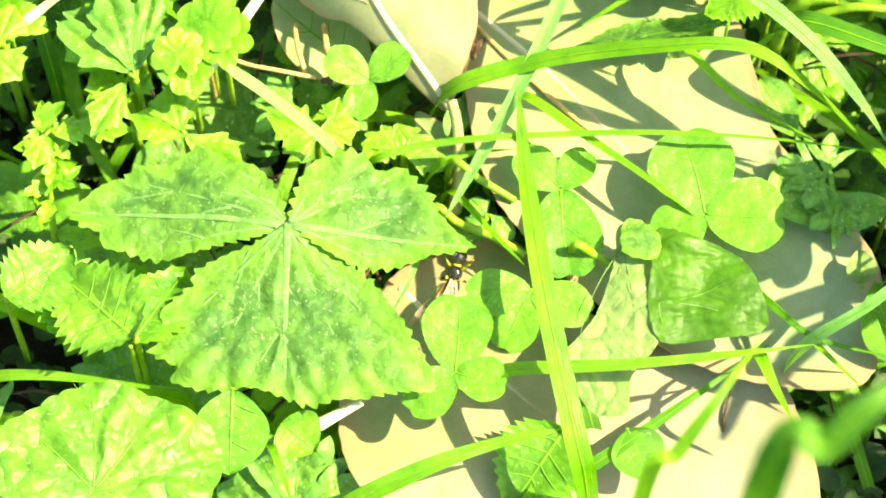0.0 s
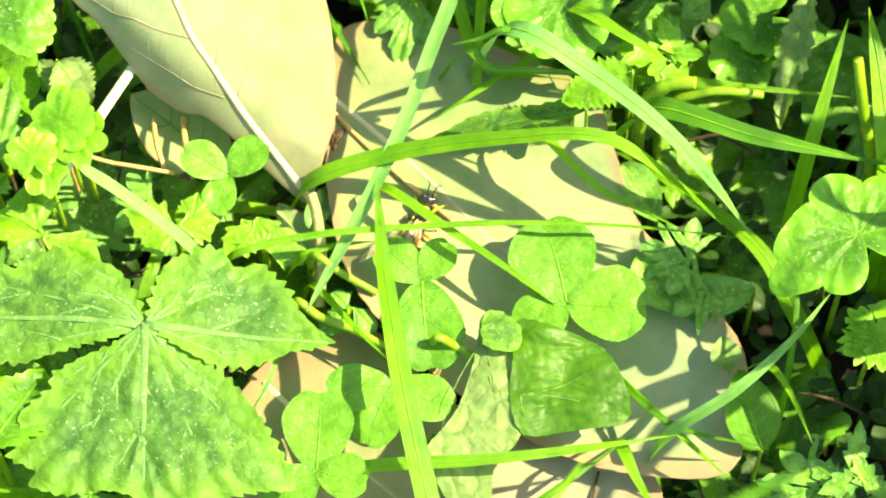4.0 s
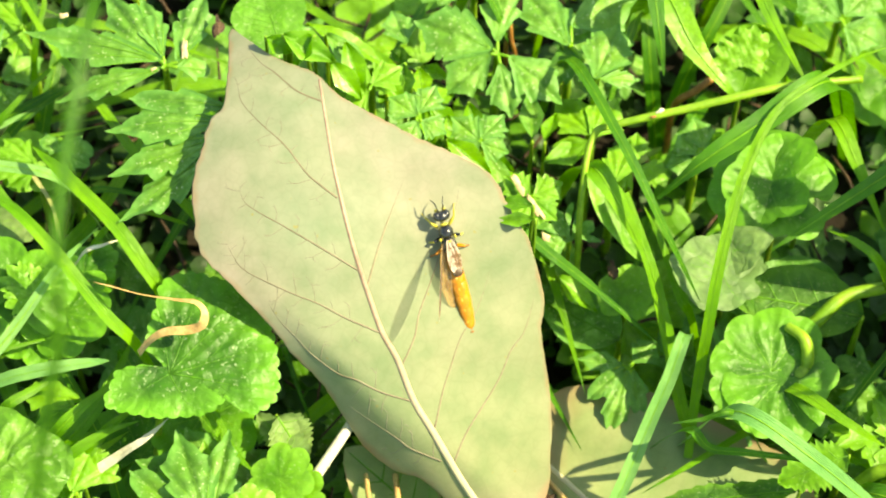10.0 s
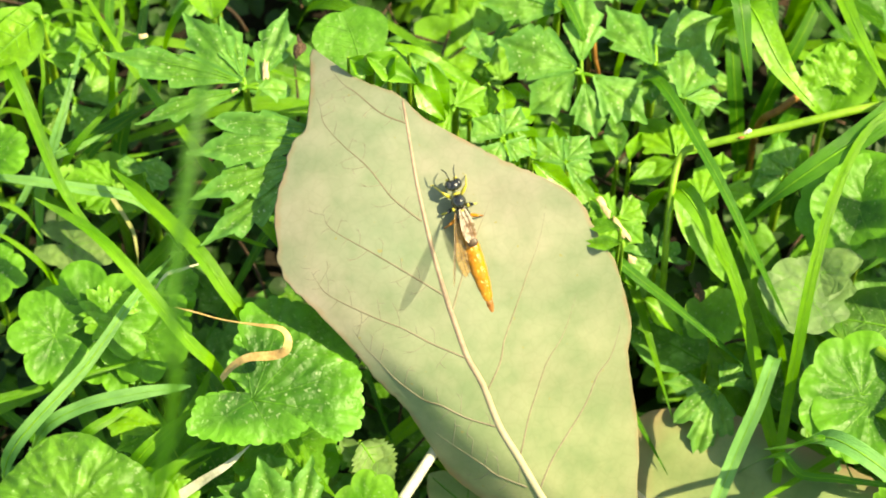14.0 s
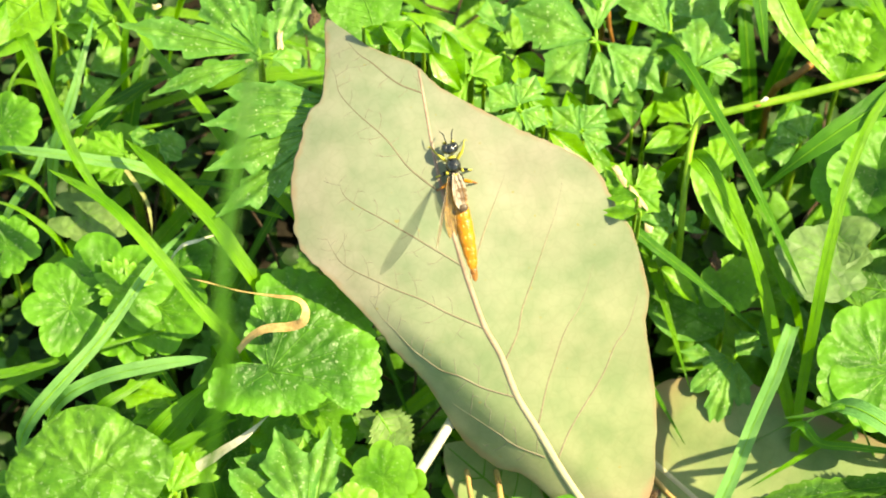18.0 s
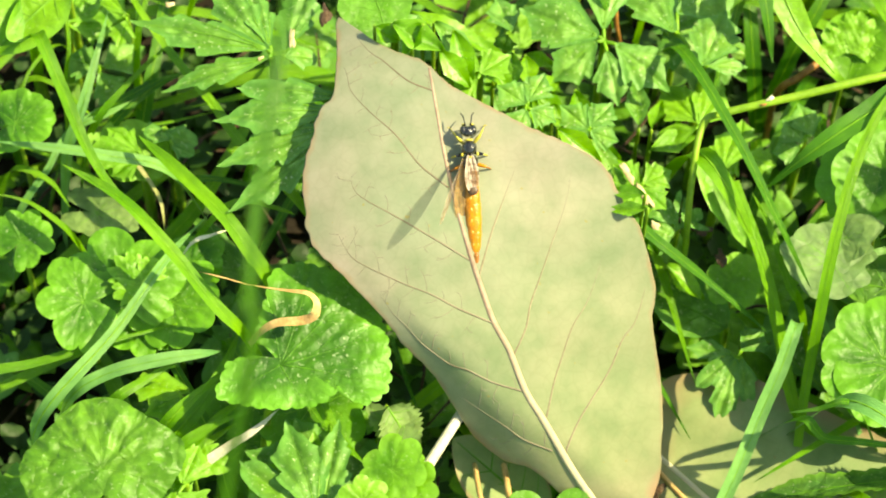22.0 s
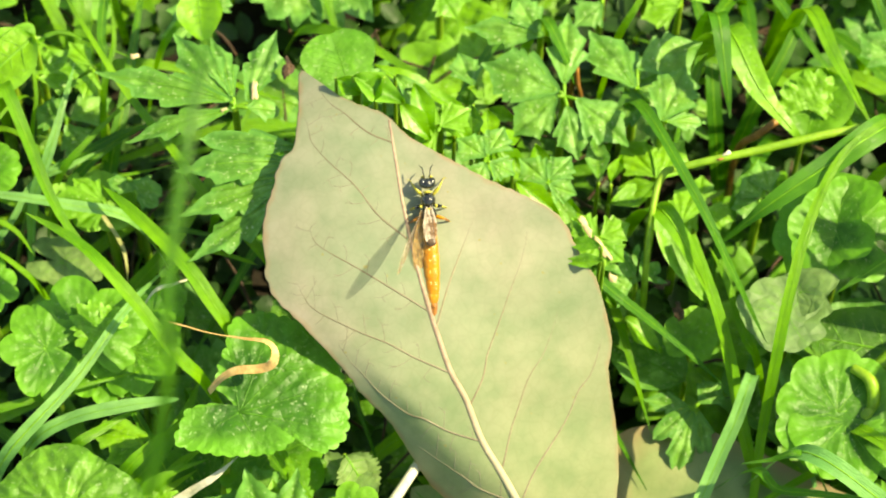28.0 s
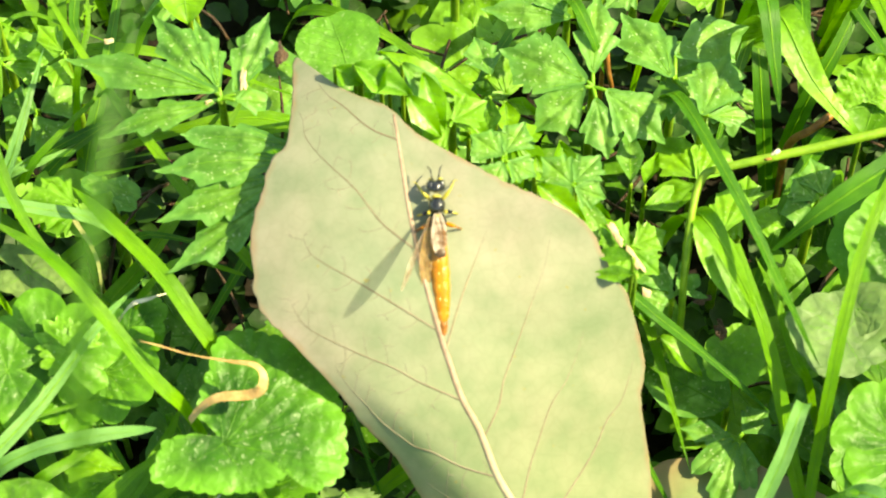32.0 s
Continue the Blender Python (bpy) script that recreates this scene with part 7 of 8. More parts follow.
stem("twig", [(26.4, -29.9, 20.5), (32.3, -36.7, 21.2), (38.1, -42.8, 21.4), (43.5, -47.9, 21.2)], [0.35, 0.35, 0.3], M_DRY, "thin brown twig lying on a pale leaf", "twig")
husk((9.1, -41.5, 26.0), (1.4, 1.1, 1.0), 30, M_DRY_DARK, "dead_flower_head", "small dead brown flower head")
husk((28.3, -35.8, 22.0), (1.6, 0.9, 0.7), 70, M_DRY_DARK, "dead_flower_head", "dark withered scrap beside a fallen leaf")
husk((21.0, 19.4, 33.0), (1.0, 0.5, 0.25), 10, M_CHIP, "seed_husk", "pale straw-coloured husk on green leaves")
husk((21.7, 17.2, 33.0), (0.5, 0.9, 0.25), 0, M_CHIP, "seed_husk", "pale straw-coloured husk on green leaves")
husk((17.9, 8.5, 39.0), (0.8, 0.8, 0.25), 20, M_CHIP, "seed_husk", "pale straw-coloured husk on green leaves")
husk((-20.8, 19.3, 45.4), (0.5, 1.8, 0.3), 0, M_CHIP, "seed_husk", "pale straw-coloured husk on green leaves")
husk((-24.7, 16.6, 44.6), (0.9, 0.4, 0.3), 10, M_CHIP, "seed_husk", "pale straw-coloured husk on green leaves")
husk((-37.1, 23.7, 46.0), (0.6, 0.4, 0.25), 0, M_CHIP, "seed_husk", "pale straw-coloured husk on green leaves")
husk((23.8, 3.2, 39.0), (0.55, 2.2, 0.35), 35, M_CHIP, "seed_husk", "pale straw-coloured husk on green leaves")
husk((26.1, 0.4, 38.0), (0.55, 2.0, 0.35), 35, M_CHIP, "seed_husk", "pale straw-coloured husk on green leaves")
husk((27.6, -3.6, 37.0), (0.5, 0.8, 0.3), 35, M_CHIP, "seed_husk", "pale straw-coloured husk on green leaves")
husk((-16.5, 22.0, 46.6), (0.9, 1.8, 0.6), 5, M_DRY_DARK, "beetle_husk", "small dark brown husk on a leaf")
husk((34.1, -1.9, 31.0), (1.6, 0.9, 0.4), -10, M_DRY_DARK, "dead_leaf_scrap", "brown withered leaf scrap")
husk((37.0, -5.1, 29.0), (0.9, 1.6, 0.4), 10, M_DRY_DARK, "dead_leaf_scrap", "brown withered leaf scrap")
husk((54.1, -31.1, 46.0), (1.7, 0.95, 0.8), -25, M_GREY, "grass_sheath", "grey dead sheath round a grass blade")

# sprigs and single leaves
lance_leaf((14.0, -39.3, 20.0), (1.1, -28.6, 22.0), 10.0, seed=31, material=M_PALE_GREENER, label="pale fallen leaf lying under a larger leaf", name="fallen_leaf", fold=0.05, droop=0.0, blunt=0.9, root=False)
sprig([(-30.8, -53.3, 18.0), (-27.2, -50.8, 24.0), (-30.3, -46.8, 24.0)], 5.0, 2.6, 9, 9, M_BUTTER_Y)
sprig([(-28.0, -60.8, 14.0), (-28.1, -56.4, 22.0), (-27.2, -52.4, 24.0)], 5.0, 2.2, 8, 10, M_BUTTER_Y)
sprig([(89.1, -89.4, 20.0), (92.3, -85.6, 28.0), (95.7, -88.7, 28.0)], 6.0, 3.0, 8, 12, M_BUTTER)
sprig([(68.2, -30.1, 22.0), (70.4, -28.0, 30.0), (74.8, -29.5, 30.0)], 6.0, 3.0, 8, 13, M_BUTTER_Y)
lance_leaf((67.3, -33.1, 36.0), (58.0, -36.3, 34.0), 6.0, roll=-10, seed=5, material=M_BUTTER_Y, teeth=0.4, label="toothed bright green leaf")
lance_leaf((67.5, -54.0, 23.0), (73.1, -61.7, 22.0), 7.0, seed=7, material=M_BUTTER)
lance_leaf((78.5, -69.7, 22.0), (77.9, -65.7, 24.0), 4.0, seed=8, material=M_PALEGREEN, label="small oval green leaf")
lance_leaf((82.2, -80.6, 22.0), (79.6, -70.9, 26.0), 7.0, seed=9, material=M_GRASS_DARK, label="dark green pointed leaf in shade")
lance_leaf((-7.7, -27.4, 32.0), (-3.7, -32.3, 28.0), 6.0, seed=10, material=M_PALEGREEN, teeth=0.3, label="folded pale green leaf")
lance_leaf((-57.6, 27.4, 40.0), (-53.1, 24.2, 38.0), 12.0, seed=12, material=M_BUTTER_Y, label="broad smooth yellow-green leaf")
lance_leaf((-51.6, 29.1, 40.0), (-61.7, 19.1, 40.0), 9.0, seed=13, material=M_BUTTER_Y, label="broad smooth yellow-green leaf")
lance_leaf((2.7, -89.1, 27.0), (7.0, -92.9, 27.0), 7.0, seed=14, material=M_CLOVER, label="small rounded green leaf")
lance_leaf((-32.2, -74.2, 34.0), (-23.7, -67.5, 34.0), 9.0, roll=10, seed=15, material=M_RUGOSE, teeth=0.3, label="wrinkled toothed green leaf")
lance_leaf((-15.8, -79.1, 32.0), (-26.2, -69.6, 31.0), 12.0, roll=-8, seed=16, material=M_RUGOSE, teeth=0.3, label="wrinkled toothed green leaf")
lance_leaf((-16.6, -79.5, 31.0), (-9.8, -67.7, 27.0), 9.0, seed=17, material=M_IVY, teeth=0.3, label="wrinkled toothed green leaf")
lance_leaf((39.0, -88.4, 20.0), (31.5, -98.4, 18.0), 12.0, seed=18, material=M_IVY, teeth=0.3, label="dark toothed leaf at the foot of grass")
lance_leaf((47.0, -89.1, 22.0), (49.8, -95.4, 20.0), 7.0, seed=19, material=M_GRASS_DARK, label="dark green narrow leaf")
lance_leaf((57.5, 29.5, 33.0), (54.4, 19.9, 30.0), 10.0, seed=20, material=M_BUTTER_Y, label="broad bright green leaf")
crumpled_leaf((51.1, -71.0, 25.0), [(-0.0, 7.3), (4.0, 6.7), (9.8, 4.2), (12.2, 1.8), (14.1, -3.6), (13.2, -6.6), (6.2, -7.5), (0.4, -7.6), (-1.2, -3.0), (-0.6, 2.3)], [(-4.1, 8.2), (-0.0, 7.3), (1.1, -0.0), (0.0, -7.6), (-3.5, -12.0), (-4.4, -17.0), (-8.7, -17.0), (-11.8, -11.6), (-12.4, -9.4), (-8.2, -4.2), (-5.8, 1.8)], [(-4.1, 8.2), (-1.8, 8.5), (0.6, 6.1), (-0.2, 3.1), (-4.2, 4.0)])


# ---- undergrowth filling the gaps ----
GAPS = ((0.8, 38.1, 6.0), (-42.1, 18.9, 6.0), (-20.7, 2.4, 4.5), (45.4, 29.3, 5.0), (59.8, 14.4, 3.5), (65.0, 5.6, 5.0), (30.7, -16.7, 5.0), (70.7, -10.9, 6.0), (87.8, -23.9, 6.0), (81.8, -59.6, 6.0), (45.6, 35.2, 5), (-1.5, 39.9, 7), (-22.2, 7.7, 7), (-23.2, 15.3, 5), (27.5, -1.7, 6), (-12.8, -15.5, 6))
def scatter():
    rng = np.random.default_rng(21)
    kinds = []
    for k in range(4):
        kinds.append((buttercup_leaf((0, 0, 15), (0, 11 + 1.5 * k, 15.5), seed=60 + k, material=(M_BUTTER, M_BUTTER, M_BUTTER_Y, M_BUTTER)[k], label="low green buttercup leaf in the undergrowth"), 1.0))
    for k in range(3):
        kinds.append((ivy_leaf((0, 0, 14), (0, 8 + 1.5 * k, 15), seed=70 + k, lobes=15, label="low round scalloped leaf in the undergrowth"), 0.45))
    for k in range(3):
        kinds.append((grass_blade([(0, 0, 0), (2, 10, 16), (5, 22, 20), (12 - 4 * k, 40 + 5 * k, 15)], 1.5 + 0.3 * k, (M_GRASS, M_GRASS_DARK, M_GRASS)[k], label="thin green grass blade in the undergrowth"), 1.6))
    w = np.array([q for _, q in kinds])
    w /= w.sum()
    spots = []
    for x in np.arange(-92, 150, 9.5):
        for y in np.arange(-135, 82, 9.5):
            spots.append((x + rng.uniform(-4, 4), y + rng.uniform(-4, 4)))
    for x, y in spots:
        k = rng.choice(len(kinds), p=w)
        if any((x - a) ** 2 + (y - b) ** 2 < c * c for a, b, c in GAPS):
            continue
        ob = kinds[k][0]
        over_pale = -26 < x - 30 < 62 and -100 < y < -25
        dz = rng.uniform(-13, -6) if over_pale and k < 7 else rng.uniform(-13, 0)
        if over_pale and k >= 7 or rng.uniform() < 0.28:
            continue
        if x > 72 and y < -12:
            if rng.uniform() < 0.1:
                continue
            dz = min(dz, -4)
        z0 = ob.matrix_basis.translation.z
        m = Matrix.Translation((x * MM, y * MM, max(0.0, z0 + dz * MM) if k < 7 else -0.001)) @ Matrix.Rotation(rng.uniform(0, 2 * math.pi), 4, "Z") @ Matrix.Rotation(radians(rng.uniform(-24, 24)), 4, "X")
        copy_thing(ob, m)
    for ob, _ in kinds:
        ob.matrix_basis = Matrix.Translation((0.19 + rng.uniform(-0.02, 0.02), rng.uniform(-0.1, 0.05), ob.matrix_basis.translation.z)) @ Matrix.Rotation(rng.uniform(0, 6), 4, "Z")


scatter()


def unseen_shade_grass():
    """Unseen taller grass, added beside the view to shade the plants next to it."""
    rng = np.random.default_rng(33)
    for k in range(133):
        x, y = (rng.uniform(114, 160), rng.uniform(-100, 0)) if k < 70 else (rng.uniform(109, 124), rng.uniform(-98, -8)) if k < 105 else (rng.uniform(88, 106), rng.uniform(-11, 4))
        h = rng.uniform(45, 95) if k < 70 else rng.uniform(28, 62) if k < 105 else rng.uniform(44, 76)
        if 70 <= k < 105 and -82 < y < -53:
            continue
        dx, dy = rng.uniform(-10, 14), rng.uniform(-18, 18)
        grass_blade([(x, y, -1), (x + dx * 0.2, y + dy * 0.2, h * 0.5), (x + dx * 0.6, y + dy * 0.6, h * 0.9), (x + dx * 1.4, y + dy * 1.4, h)], rng.uniform(4.0, 7.0), (M_GRASS, M_GRASS_DARK)[k % 2], label="unseen tall grass blade added for shade", roll=rng.uniform(-40, 40))


unseen_shade_grass()


def carpet():
    """Low creeping leaflets that cover the soil, coloured dark for the shade in the gaps."""
    rng = np.random.default_rng(5)
    vs, fs = [], []
    for k in range(9000):
        x, y, z = rng.uniform(-100, 150), rng.uniform(-150, 90), rng.uniform(0.5, 8)
        L, w, a = rng.uniform(2.0, 5), rng.uniform(0.7, 1.7), rng.uniform(0, 6.3)
        d, e = np.array((math.cos(a), math.sin(a), rng.uniform(-0.3, 0.5))), np.array((-math.sin(a), math.cos(a), rng.uniform(-0.3, 0.3)))
        p = np.array((x, y, z))
        i = len(vs)
        n = np.cross(d, e)
        for g, q, h in ((0, 0, 0), (0.2, 0.7, 0.3), (0.5, 1.0, 0.4), (0.8, 0.75, 0.2), (1.0, 0, -0.1), (0.8, -0.75, 0.2), (0.5, -1.0, 0.4), (0.2, -0.7, 0.3)):
            vs.append(p + d * L * g + e * w * q + n * h * w)
        vs.append(p + d * L * 0.5)
        fs += [(i + m, i + (m + 1) % 8, i + 8) for m in range(8)]
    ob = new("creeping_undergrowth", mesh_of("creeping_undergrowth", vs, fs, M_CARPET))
    tagged(ob, "dense low leaves over the soil, darkened for gap shade", "undergrowth", kind="stuff")


# leaf green well below the other leaves': gap shade put into the colour
M_CARPET = leaf_material("gap_shade_leaf", (0.010, 0.042, 0.005), (0.036, 0.105, 0.013), 0.55, 0.3)
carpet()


def litter():
    """Dead stems lying in the dark gaps."""
    rng = np.random.default_rng(8)
    pieces = []
    for k in range(420):
        x, y, z = rng.uniform(-95, 145), rng.uniform(-140, 85), rng.uniform(3, 14)
        a, L = rng.uniform(0, 6.3), rng.uniform(5, 14)
        d = np.array((math.cos(a), math.sin(a), rng.uniform(-0.2, 0.35))) * L
        p = np.array((x, y, z))
        pieces.append(tube([p, p + d * 0.5 + rng.uniform(-1, 1, 3), p + d], [0.2, 0.26, 0.12], 5, 1, 7))
    v, f = joined(pieces)
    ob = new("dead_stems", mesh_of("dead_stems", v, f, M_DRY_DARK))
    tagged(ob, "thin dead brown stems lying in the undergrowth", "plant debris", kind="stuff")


litter()


def lawn():
    """Short grass all round the filmed plants."""
    rng = np.random.default_rng(12)
    vs, fs = [], []
    while len(fs) < 5 * 9000:
        r, a = rng.uniform(0, 1) ** 0.6 * 900, rng.uniform(0, 6.3)
        x, y = 25 + r * math.cos(a), -25 + r * math.sin(a)
        if -110 < x < 178 and -160 < y < 105:
            continue
        h, w, b = rng.uniform(14, 42), rng.uniform(1.2, 2.6), rng.uniform(0, 6.3)
        d, e = np.array((math.cos(b), math.sin(b), 0)), np.array((-math.sin(b), math.cos(b), 0)) * w
        i = len(vs)
        bend = rng.uniform(0.2, 0.9) * h
        for g in (0.0, 0.35, 0.7):
            p = np.array((x, y, -0.5)) + d * bend * g * g + np.array((0, 0, h * (g - 0.25 * g * g)))
            vs += [p - e * (1 - 0.4 * g), p + e * (1 - 0.4 * g)]
        vs.append(np.array((x, y, 0)) + d * bend + np.array((0, 0, h * 0.78)))
        fs += [(i, i + 1, i + 3, i + 2), (i + 2, i + 3, i + 5, i + 4), (i + 4, i + 5, i + 6)]
        if len(vs) > 7 * 12000:
            break
    ob = new("short_grass", mesh_of("short_grass", vs, fs, M_LAWN))
    tagged(ob, "short green grass growing all round", "grass", kind="stuff")


M_LAWN = leaf_material("lawn_grass", (0.04, 0.16, 0.012), (0.12, 0.32, 0.03), 0.5, 0.3)
lawn()


# ---- insect ----
M_BLACK = plain_material("black_chitin", (0.006, 0.006, 0.008), (0.02, 0.02, 0.024), 0.22, 900, 0.25, 0.6, coat=0.4)
M_YELLOW = plain_material("yellow_chitin", (0.36, 0.31, 0.03), (0.50, 0.44, 0.08), 0.35, 900, 0.2)
M_ORANGE = plain_material("orange_chitin", (0.42, 0.145, 0.008), (0.54, 0.22, 0.016), 0.32, 700, 0.3, 0.5)
M_ORANGE_LIGHT = plain_material("amber_chitin", (0.50, 0.25, 0.035), (0.64, 0.36, 0.07), 0.32, 700, 0.3, 0.5)
M_RUST = plain_material("rust_chitin", (0.22, 0.08, 0.015), (0.38, 0.15, 0.03), 0.35, 700, 0.3, 0.5)


def wing_material(name, dense, dark=(0.34, 0.22, 0.15), light=(0.68, 0.58, 0.50)):
    m, n, l, bsdf = base_material(name)
    bsdf.inputs["Base Color"].default_value = (0.72, 0.62, 0.40, 1)
    bsdf.inputs["Roughness"].default_value = 0.18
    co = n.new("ShaderNodeTexCoord")
    _, a = noise_ramp(n, l, 1100, ((0.38, dark), (0.56, light)), 3.0, coords=co.outputs["Object"])
    l.new(a.outputs["Color"], bsdf.inputs["Base Color"])
    clear = n.new("ShaderNodeBsdfTransparent")
    clear.inputs["Color"].default_value = (0.86, 0.84, 0.72, 1)
    mx = n.new("ShaderNodeMixShader")
    mx.inputs[0].default_value = dense
    l.new(clear.outputs[0], mx.inputs[1])
    l.new(bsdf.outputs[0], mx.inputs[2])
    l.new(mx.outputs[0], n["Material Output"].inputs["Surface"])
    return m


M_WING = wing_material("wing_membrane", 0.34)
M_WING_FOLDED = wing_material("folded_wing_membrane", 0.75, (0.17, 0.10, 0.06), (0.56, 0.46, 0.38))
M_WING_AMBER = wing_material("amber_wing_membrane", 0.5, (0.24, 0.12, 0.04), (0.48, 0.30, 0.12))
M_WING_VEIN = plain_material("wing_vein", (0.05, 0.03, 0.02), (0.12, 0.07, 0.04), 0.4, 900)


def insect():
    """Slender wasp-like insect, 17 mm: +y is forward, z = 0 the surface under its feet; the origin lies below the thorax."""
    ob = thing("sawfly", Matrix.Identity(4), "slender black and orange wasp-like insect with clear wings", "insect")
    v, f = ellipsoid((0, 4.05, 2.5), (0.95, 0.72, 0.8), 26, 16)
    head = part("head", mesh_of("head", v, f, M_BLACK), ob, "glossy black head")
    for s in (1, -1):
        part("eye", mesh_of("eye", *ellipsoid((s * 0.62, 4.2, 2.55), (0.50, 0.66, 0.66), 18, 12), M_BLACK), head)
        part("face_mark", mesh_of("face_mark", *ellipsoid((s * 0.5, 4.95, 2.25), (0.3, 0.16, 0.36), 12, 8), M_YELLOW), head, "yellow face patch")
        pts = [(s * 0.3, 4.8, 2.6), (s * 0.45, 5.4, 3.0), (s * 0.55, 6.0, 2.8), (s * 0.9, 6.5, 2.2)]
        part("antenna", mesh_of("antenna", *tube(pts, [0.09, 0.08, 0.09, 0.05], 6, 1, 20), M_BLACK), head)
    part("collar", mesh_of("collar", *ellipsoid((0, 2.95, 2.35), (0.60, 0.20, 0.50), 18, 8), M_YELLOW), ob, "yellow collar")
    v, f = ellipsoid((0, 1.9, 2.45), (1.0, 0.98, 1.05), 26, 16)
    th = part("thorax", mesh_of("thorax", v, f, M_BLACK), ob, "glossy black thorax")
    part("shoulder_bar", mesh_of("shoulder_bar", *ellipsoid((0, 0.72, 3.15), (0.42, 0.14, 0.3), 14, 8), M_YELLOW), th, "yellow bar")
    for s in (1, -1):
        part("shoulder_spot", mesh_of("shoulder_spot", *ellipsoid((s * 1.0, 1.1, 2.7), (0.2, 0.26, 0.22), 12, 8), M_YELLOW), th)
    part("hind_thorax", mesh_of("hind_thorax", *ellipsoid((0, 0.0, 2.2), (1.05, 1.15, 1.0), 22, 14), M_BLACK), ob)
    # abdomen in overlapping rings, tapering to the tail
    n_seg, y = 8, -0.5
    for k in range(n_seg):
        g = k / (n_seg - 1)
        r = (0.82, 0.94, 1.03, 1.08, 1.05, 0.95, 0.78, 0.54)[k]
        ln = 1.9
        c = (0.0, y - ln / 2, 1.75 - 0.6 * g)
        sg = part("abdomen_ring", mesh_of("abdomen_ring", *ellipsoid(c, (r, ln * (1.25 if k < 6 else 0.85), r * 0.66), 24, 14), M_ORANGE if k < 7 else M_RUST), ob)
        if 0 < k < 7:
            part("ring_patch", mesh_of("ring_patch", *ellipsoid((c[0] - 0.22, c[1] - 0.15, c[2] + r * 0.25), (r * 0.34, ln * 0.34, r * 0.418), 16, 10), M_ORANGE_LIGHT), sg, "pale amber patch")
        y -= 1.47
    part("tail_point", mesh_of("tail_point", *tube([(0, -11.9, 1.15), (0.05, -12.9, 0.95), (0.1, -13.9, 0.85)], [0.5, 0.34, 0.06], 10), M_RUST), ob)
    # wings: one folded over the back, others held out low
    for name, base, tip, wide, roll, label in (
            ("fore_wing", (0.30, 1.0, 3.35), (0.25, -3.5, 3.0), 1.5, 14, "pale folded wing over the back"),
            ("fore_wing", (-0.25, 1.0, 3.45), (-0.05, -3.8, 3.05), 1.5, -8, "pale folded wing over the back"),
            ("hind_wing", (-0.9, 0.6, 2.9), (-1.3, -8.4, 1.25), 2.6, -12, "clear wing along the abdomen"),
            ("spread_wing", (-0.9, 0.6, 3.0), (-4.7, -7.6, 9.4), 2.0, -70, "clear wing raised on edge")):
        m = frame_of(base, tip, roll)
        L = (Vector(tip) - Vector(base)).length
        wd = lambda v, L=L, wide=wide: wide / 2 * (0.15 + 0.85 * np.sin(math.pi * np.clip(v, 0, 1) ** 1.5) ** 0.6) * (v < 0.999)
        ht = lambda u, v: 0.05 * np.sin(6 * v) * u + 0.03 * np.sin(14 * u)
        vv, ff, uv = ribbon(L, wd, ht, lambda v, s: 1.0 + 0 * v, 26, 8)
        wing = part(name, mesh_of(name, vv, ff, {"fore_wing": M_WING_FOLDED, "hind_wing": M_WING_AMBER, "spread_wing": M_WING}[name], uv), ob, label, m)
        for off in ((-0.3, 0.35) if name == "fore_wing" else (-0.92, -0.5, 0.0, 0.45)):
            line = tube([(off * float(wd(np.array(g))) * min(1, g * 2.2), g * L, 0.02) for g in (0.02, 0.3, 0.6, 0.93)], [0.03, 0.026, 0.018], 5)
            part("wing_vein", mesh_of("wing_vein", *line, M_WING_VEIN), wing)
    part("wing_spot", mesh_of("wing_spot", *ellipsoid((0.1, -3.6, 2.9), (0.72, 0.6, 0.28), 16, 8), M_WING_VEIN), ob, "dark brown patch at the wings' end")
    # legs: thigh, shin, foot
    for y0, reach, ahead, mats in ((2.6, 1.5, 2.1, (M_YELLOW, M_YELLOW, M_YELLOW)), (1.2, 1.9, -0.5, (M_BLACK, M_YELLOW, M_YELLOW)), (-0.2, 2.3, -1.0, (M_ORANGE, M_RUST, M_YELLOW))):
        for s in (1, -1):
            a, k = (s * 0.75, y0, 1.7), (s * (0.75 + reach * 0.55), y0 + ahead * 0.45, 2.2)
            b, e = (s * (0.75 + reach * 0.85), y0 + ahead * 0.8, 0.7), (s * (0.75 + reach), y0 + ahead, 0.05)
            leg = part("leg", mesh_of("leg", *tube([a, k], [0.2, 0.27, 0.16], 8, 1, 10), mats[0]), ob)
            part("shin", mesh_of("shin", *tube([k, b], [0.12, 0.14, 0.09], 8, 1, 8), mats[1]), leg)
            part("foot", mesh_of("foot", *tube([b, e, (e[0] + s * 0.35, e[1], 0.05)], [0.07, 0.06, 0.04], 6, 1, 8), mats[2]), leg)
    return ob


SAWFLY = insect()

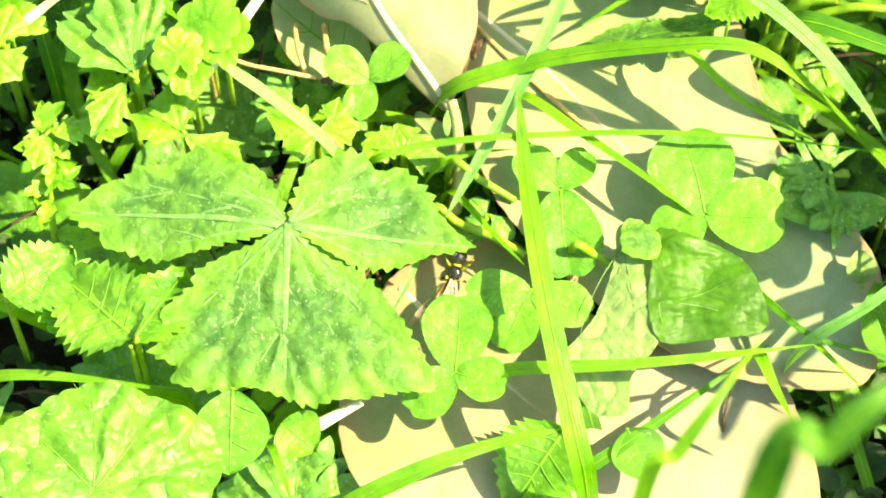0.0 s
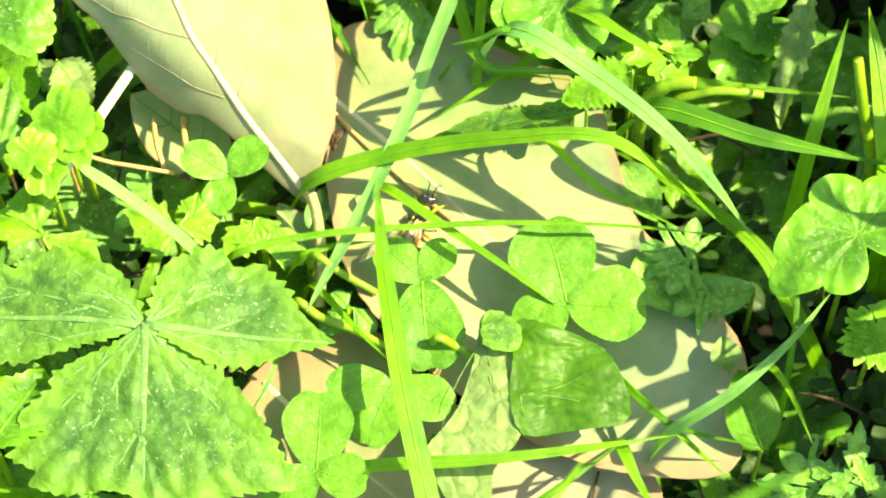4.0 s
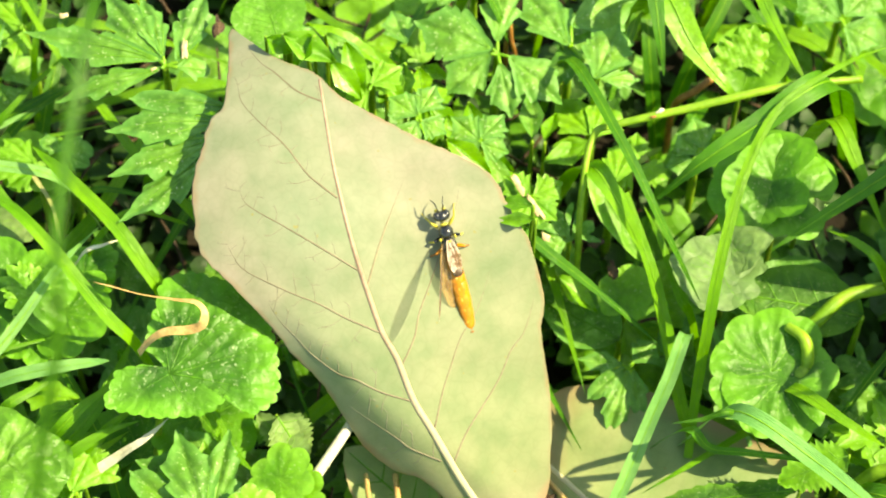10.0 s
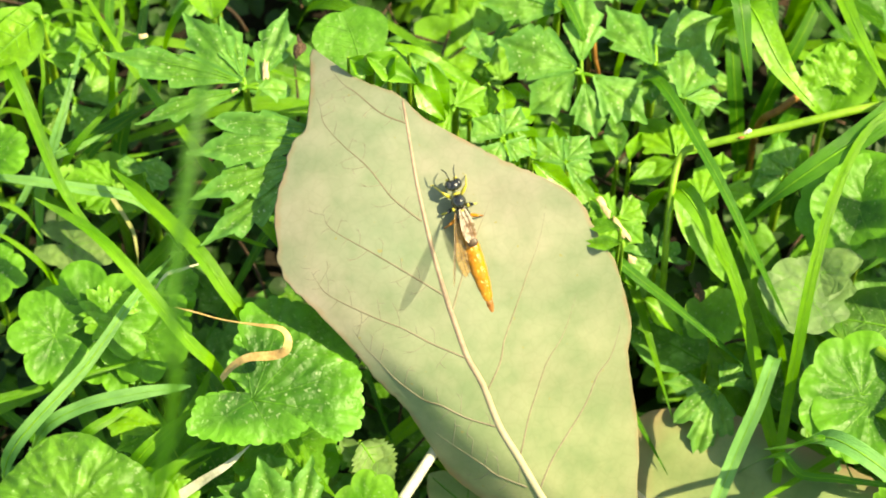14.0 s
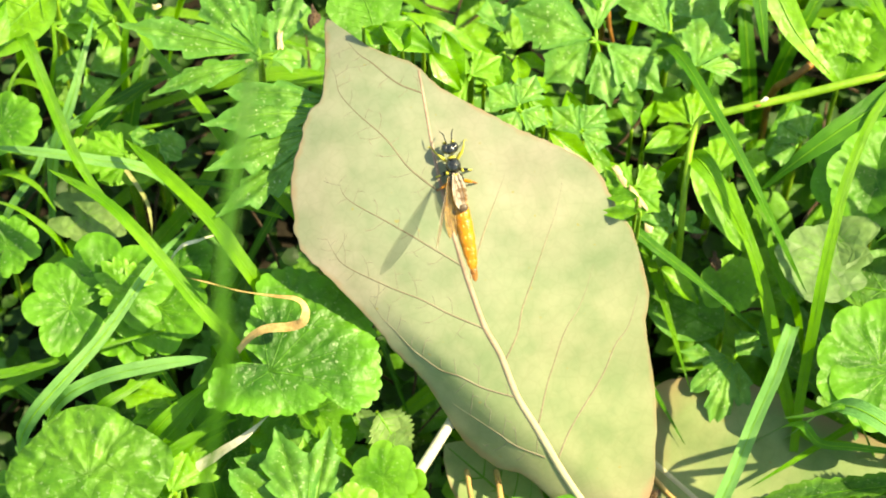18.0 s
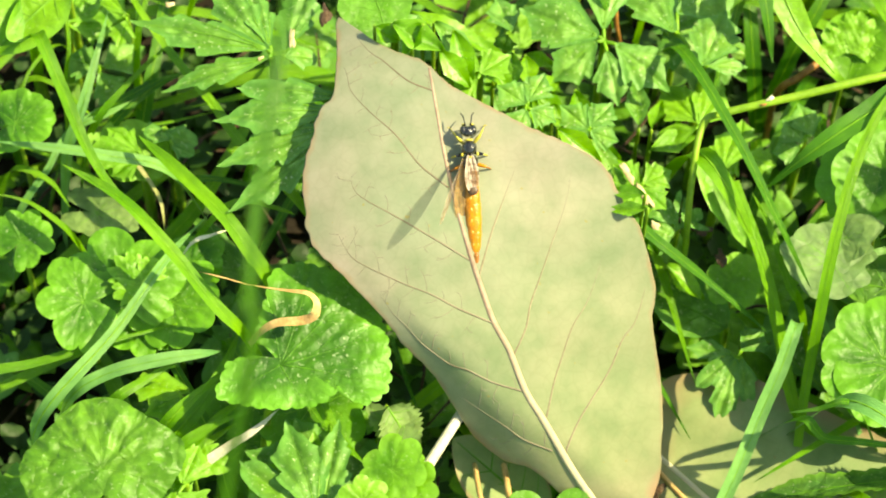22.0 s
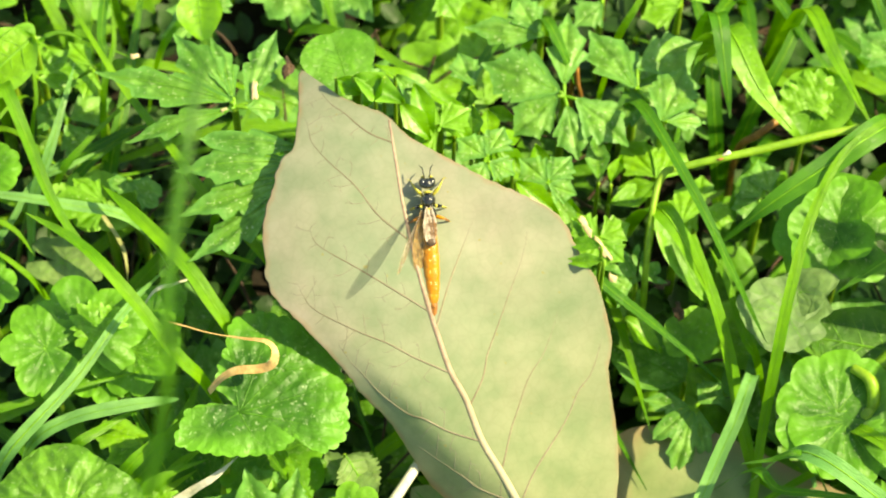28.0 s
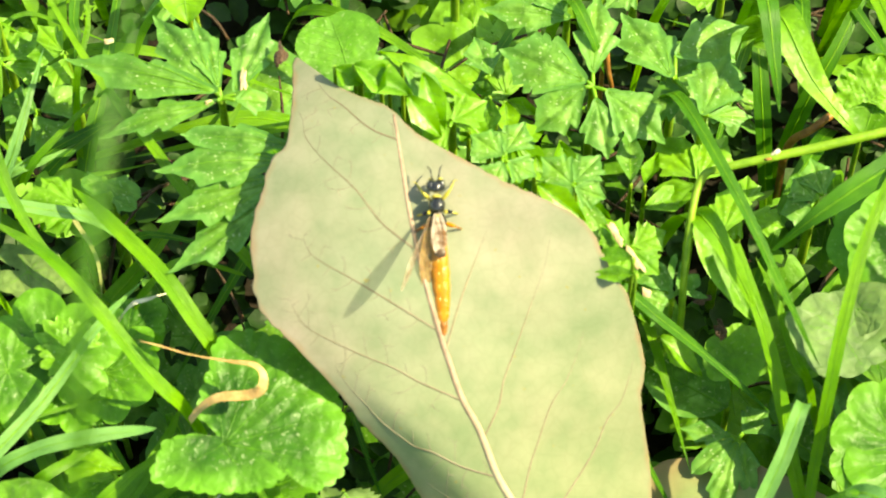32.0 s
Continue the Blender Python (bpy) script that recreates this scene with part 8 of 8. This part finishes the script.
INSECT = [
    (0, (25.65, -63.70, 17.00), (22.31, -77.70, 13.00)),
    (0.3, (32.16, -63.04, 21.00), (26.45, -76.64, 15.00)),
    (0.6, (35.02, -60.52, 21.00), (25.80, -71.91, 17.00)),
    (1, (32.85, -57.26, 21.00), (33.43, -72.85, 18.00)),
    (1.5, (32.97, -58.08, 21.00), (34.51, -73.29, 19.00)),
    (2, (32.58, -54.46, 21.00), (31.13, -69.99, 19.00)),
    (2.5, (39.19, -51.19, 22.00), (36.14, -66.97, 19.00)),
    (3, (38.98, -50.38, 22.00), (35.55, -65.43, 19.50)),
    (3.5, (40.50, -46.94, 23.00), (33.71, -61.37, 20.00)),
    (4.5, (39.60, -44.86, 23.00), (33.86, -60.23, 20.50)),
    (5.5, (36.76, -43.21, 22.50), (32.60, -58.94, 20.50)),
    (6, (33.85, -41.08, 22.50), (36.90, -57.95, 20.50)),
    (6.5, (30.54, -33.49, 23.00), (31.80, -50.91, 21.00)),
    (6.8, (31.02, -29.99, 24.50), (31.49, -46.91, 21.00)),
    (7, (32.35, -27.92, 26.50), (33.17, -44.38, 22.00)),
    (7.2, (31.08, -27.31, 31.00), (34.27, -41.88, 24.00)),
    (7.5, (28.97, -26.25, 34.50), (34.45, -38.99, 26.20)),
    (7.8, (24.27, -23.39, 37.00), (32.89, -33.31, 29.00)),
    (8, (23.11, -21.75, 39.20), (31.86, -31.43, 30.70)),
    (8.2, (21.80, -17.12, 41.00), (28.63, -28.36, 32.25)),
    (8.5, (19.46, -15.52, 42.30), (24.82, -28.36, 33.00)),
    (9, (18.50, -12.13, 44.30), (22.58, -25.55, 35.05)),
    (9.5, (14.14, -8.84, 46.75), (21.87, -21.33, 37.45)),
    (10, (13.66, -5.17, 48.45), (18.32, -19.07, 39.50)),
    (10.5, (10.39, -3.65, 49.55), (17.25, -16.77, 40.95)),
    (11, (11.71, -2.66, 49.70), (16.06, -16.64, 41.30)),
    (11.5, (11.04, -2.36, 49.95), (15.30, -15.72, 41.95)),
    (12, (7.84, -2.44, 50.35), (16.39, -14.67, 42.25)),
    (12.5, (6.51, -0.90, 51.00), (15.39, -13.08, 43.25)),
    (13, (6.13, 0.89, 51.50), (11.79, -13.94, 43.60)),
    (13.5, (4.80, 0.62, 51.60), (11.27, -13.67, 43.90)),
    (14, (4.06, 0.89, 51.70), (9.39, -13.62, 44.35)),
    (14.5, (4.04, 0.96, 51.75), (8.98, -13.35, 44.55)),
    (16.5, (4.52, 1.76, 51.90), (8.28, -13.63, 44.60)),
    (17, (3.19, 1.43, 51.95), (8.01, -13.26, 44.85)),
    (17.5, (1.18, 1.52, 52.15), (5.40, -13.08, 45.50)),
    (18, (1.45, 1.58, 52.10), (4.81, -13.27, 45.55)),
    (18.5, (3.10, 2.10, 52.10), (4.37, -13.18, 45.65)),
    (19, (2.41, 2.40, 52.20), (4.19, -13.05, 45.75)),
    (19.5, (1.36, 2.70, 52.35), (3.94, -12.58, 46.00)),
    (20, (2.55, 3.00, 52.30), (4.01, -12.67, 45.95)),
    (23, (2.49, 3.49, 52.40), (3.80, -12.54, 46.05)),
    (26.5, (2.67, 3.46, 52.35), (3.85, -12.48, 46.10)),
    (30, (2.45, 3.26, 52.35), (3.89, -12.56, 46.05)),
    (32, (2.55, 3.33, 52.35), (3.88, -12.56, 46.05)),
]


def at(head, tail):
    """Pose from the places of head and tail: the origin sits 4.1 mm behind the head's middle."""
    h, t = Vector(head), Vector(tail)
    y = (h - t).normalized()
    x = y.cross(Vector((0, 0, 1))).normalized()
    z = x.cross(y)
    m = Matrix((x, y, z)).transposed().to_4x4()
    return Matrix.Translation((h - 4.1 * y - 2.3 * z) * MM) @ m


def motions():
    walk(SAWFLY, [(t, at(h, q)) for t, h, q in INSECT])


motions()
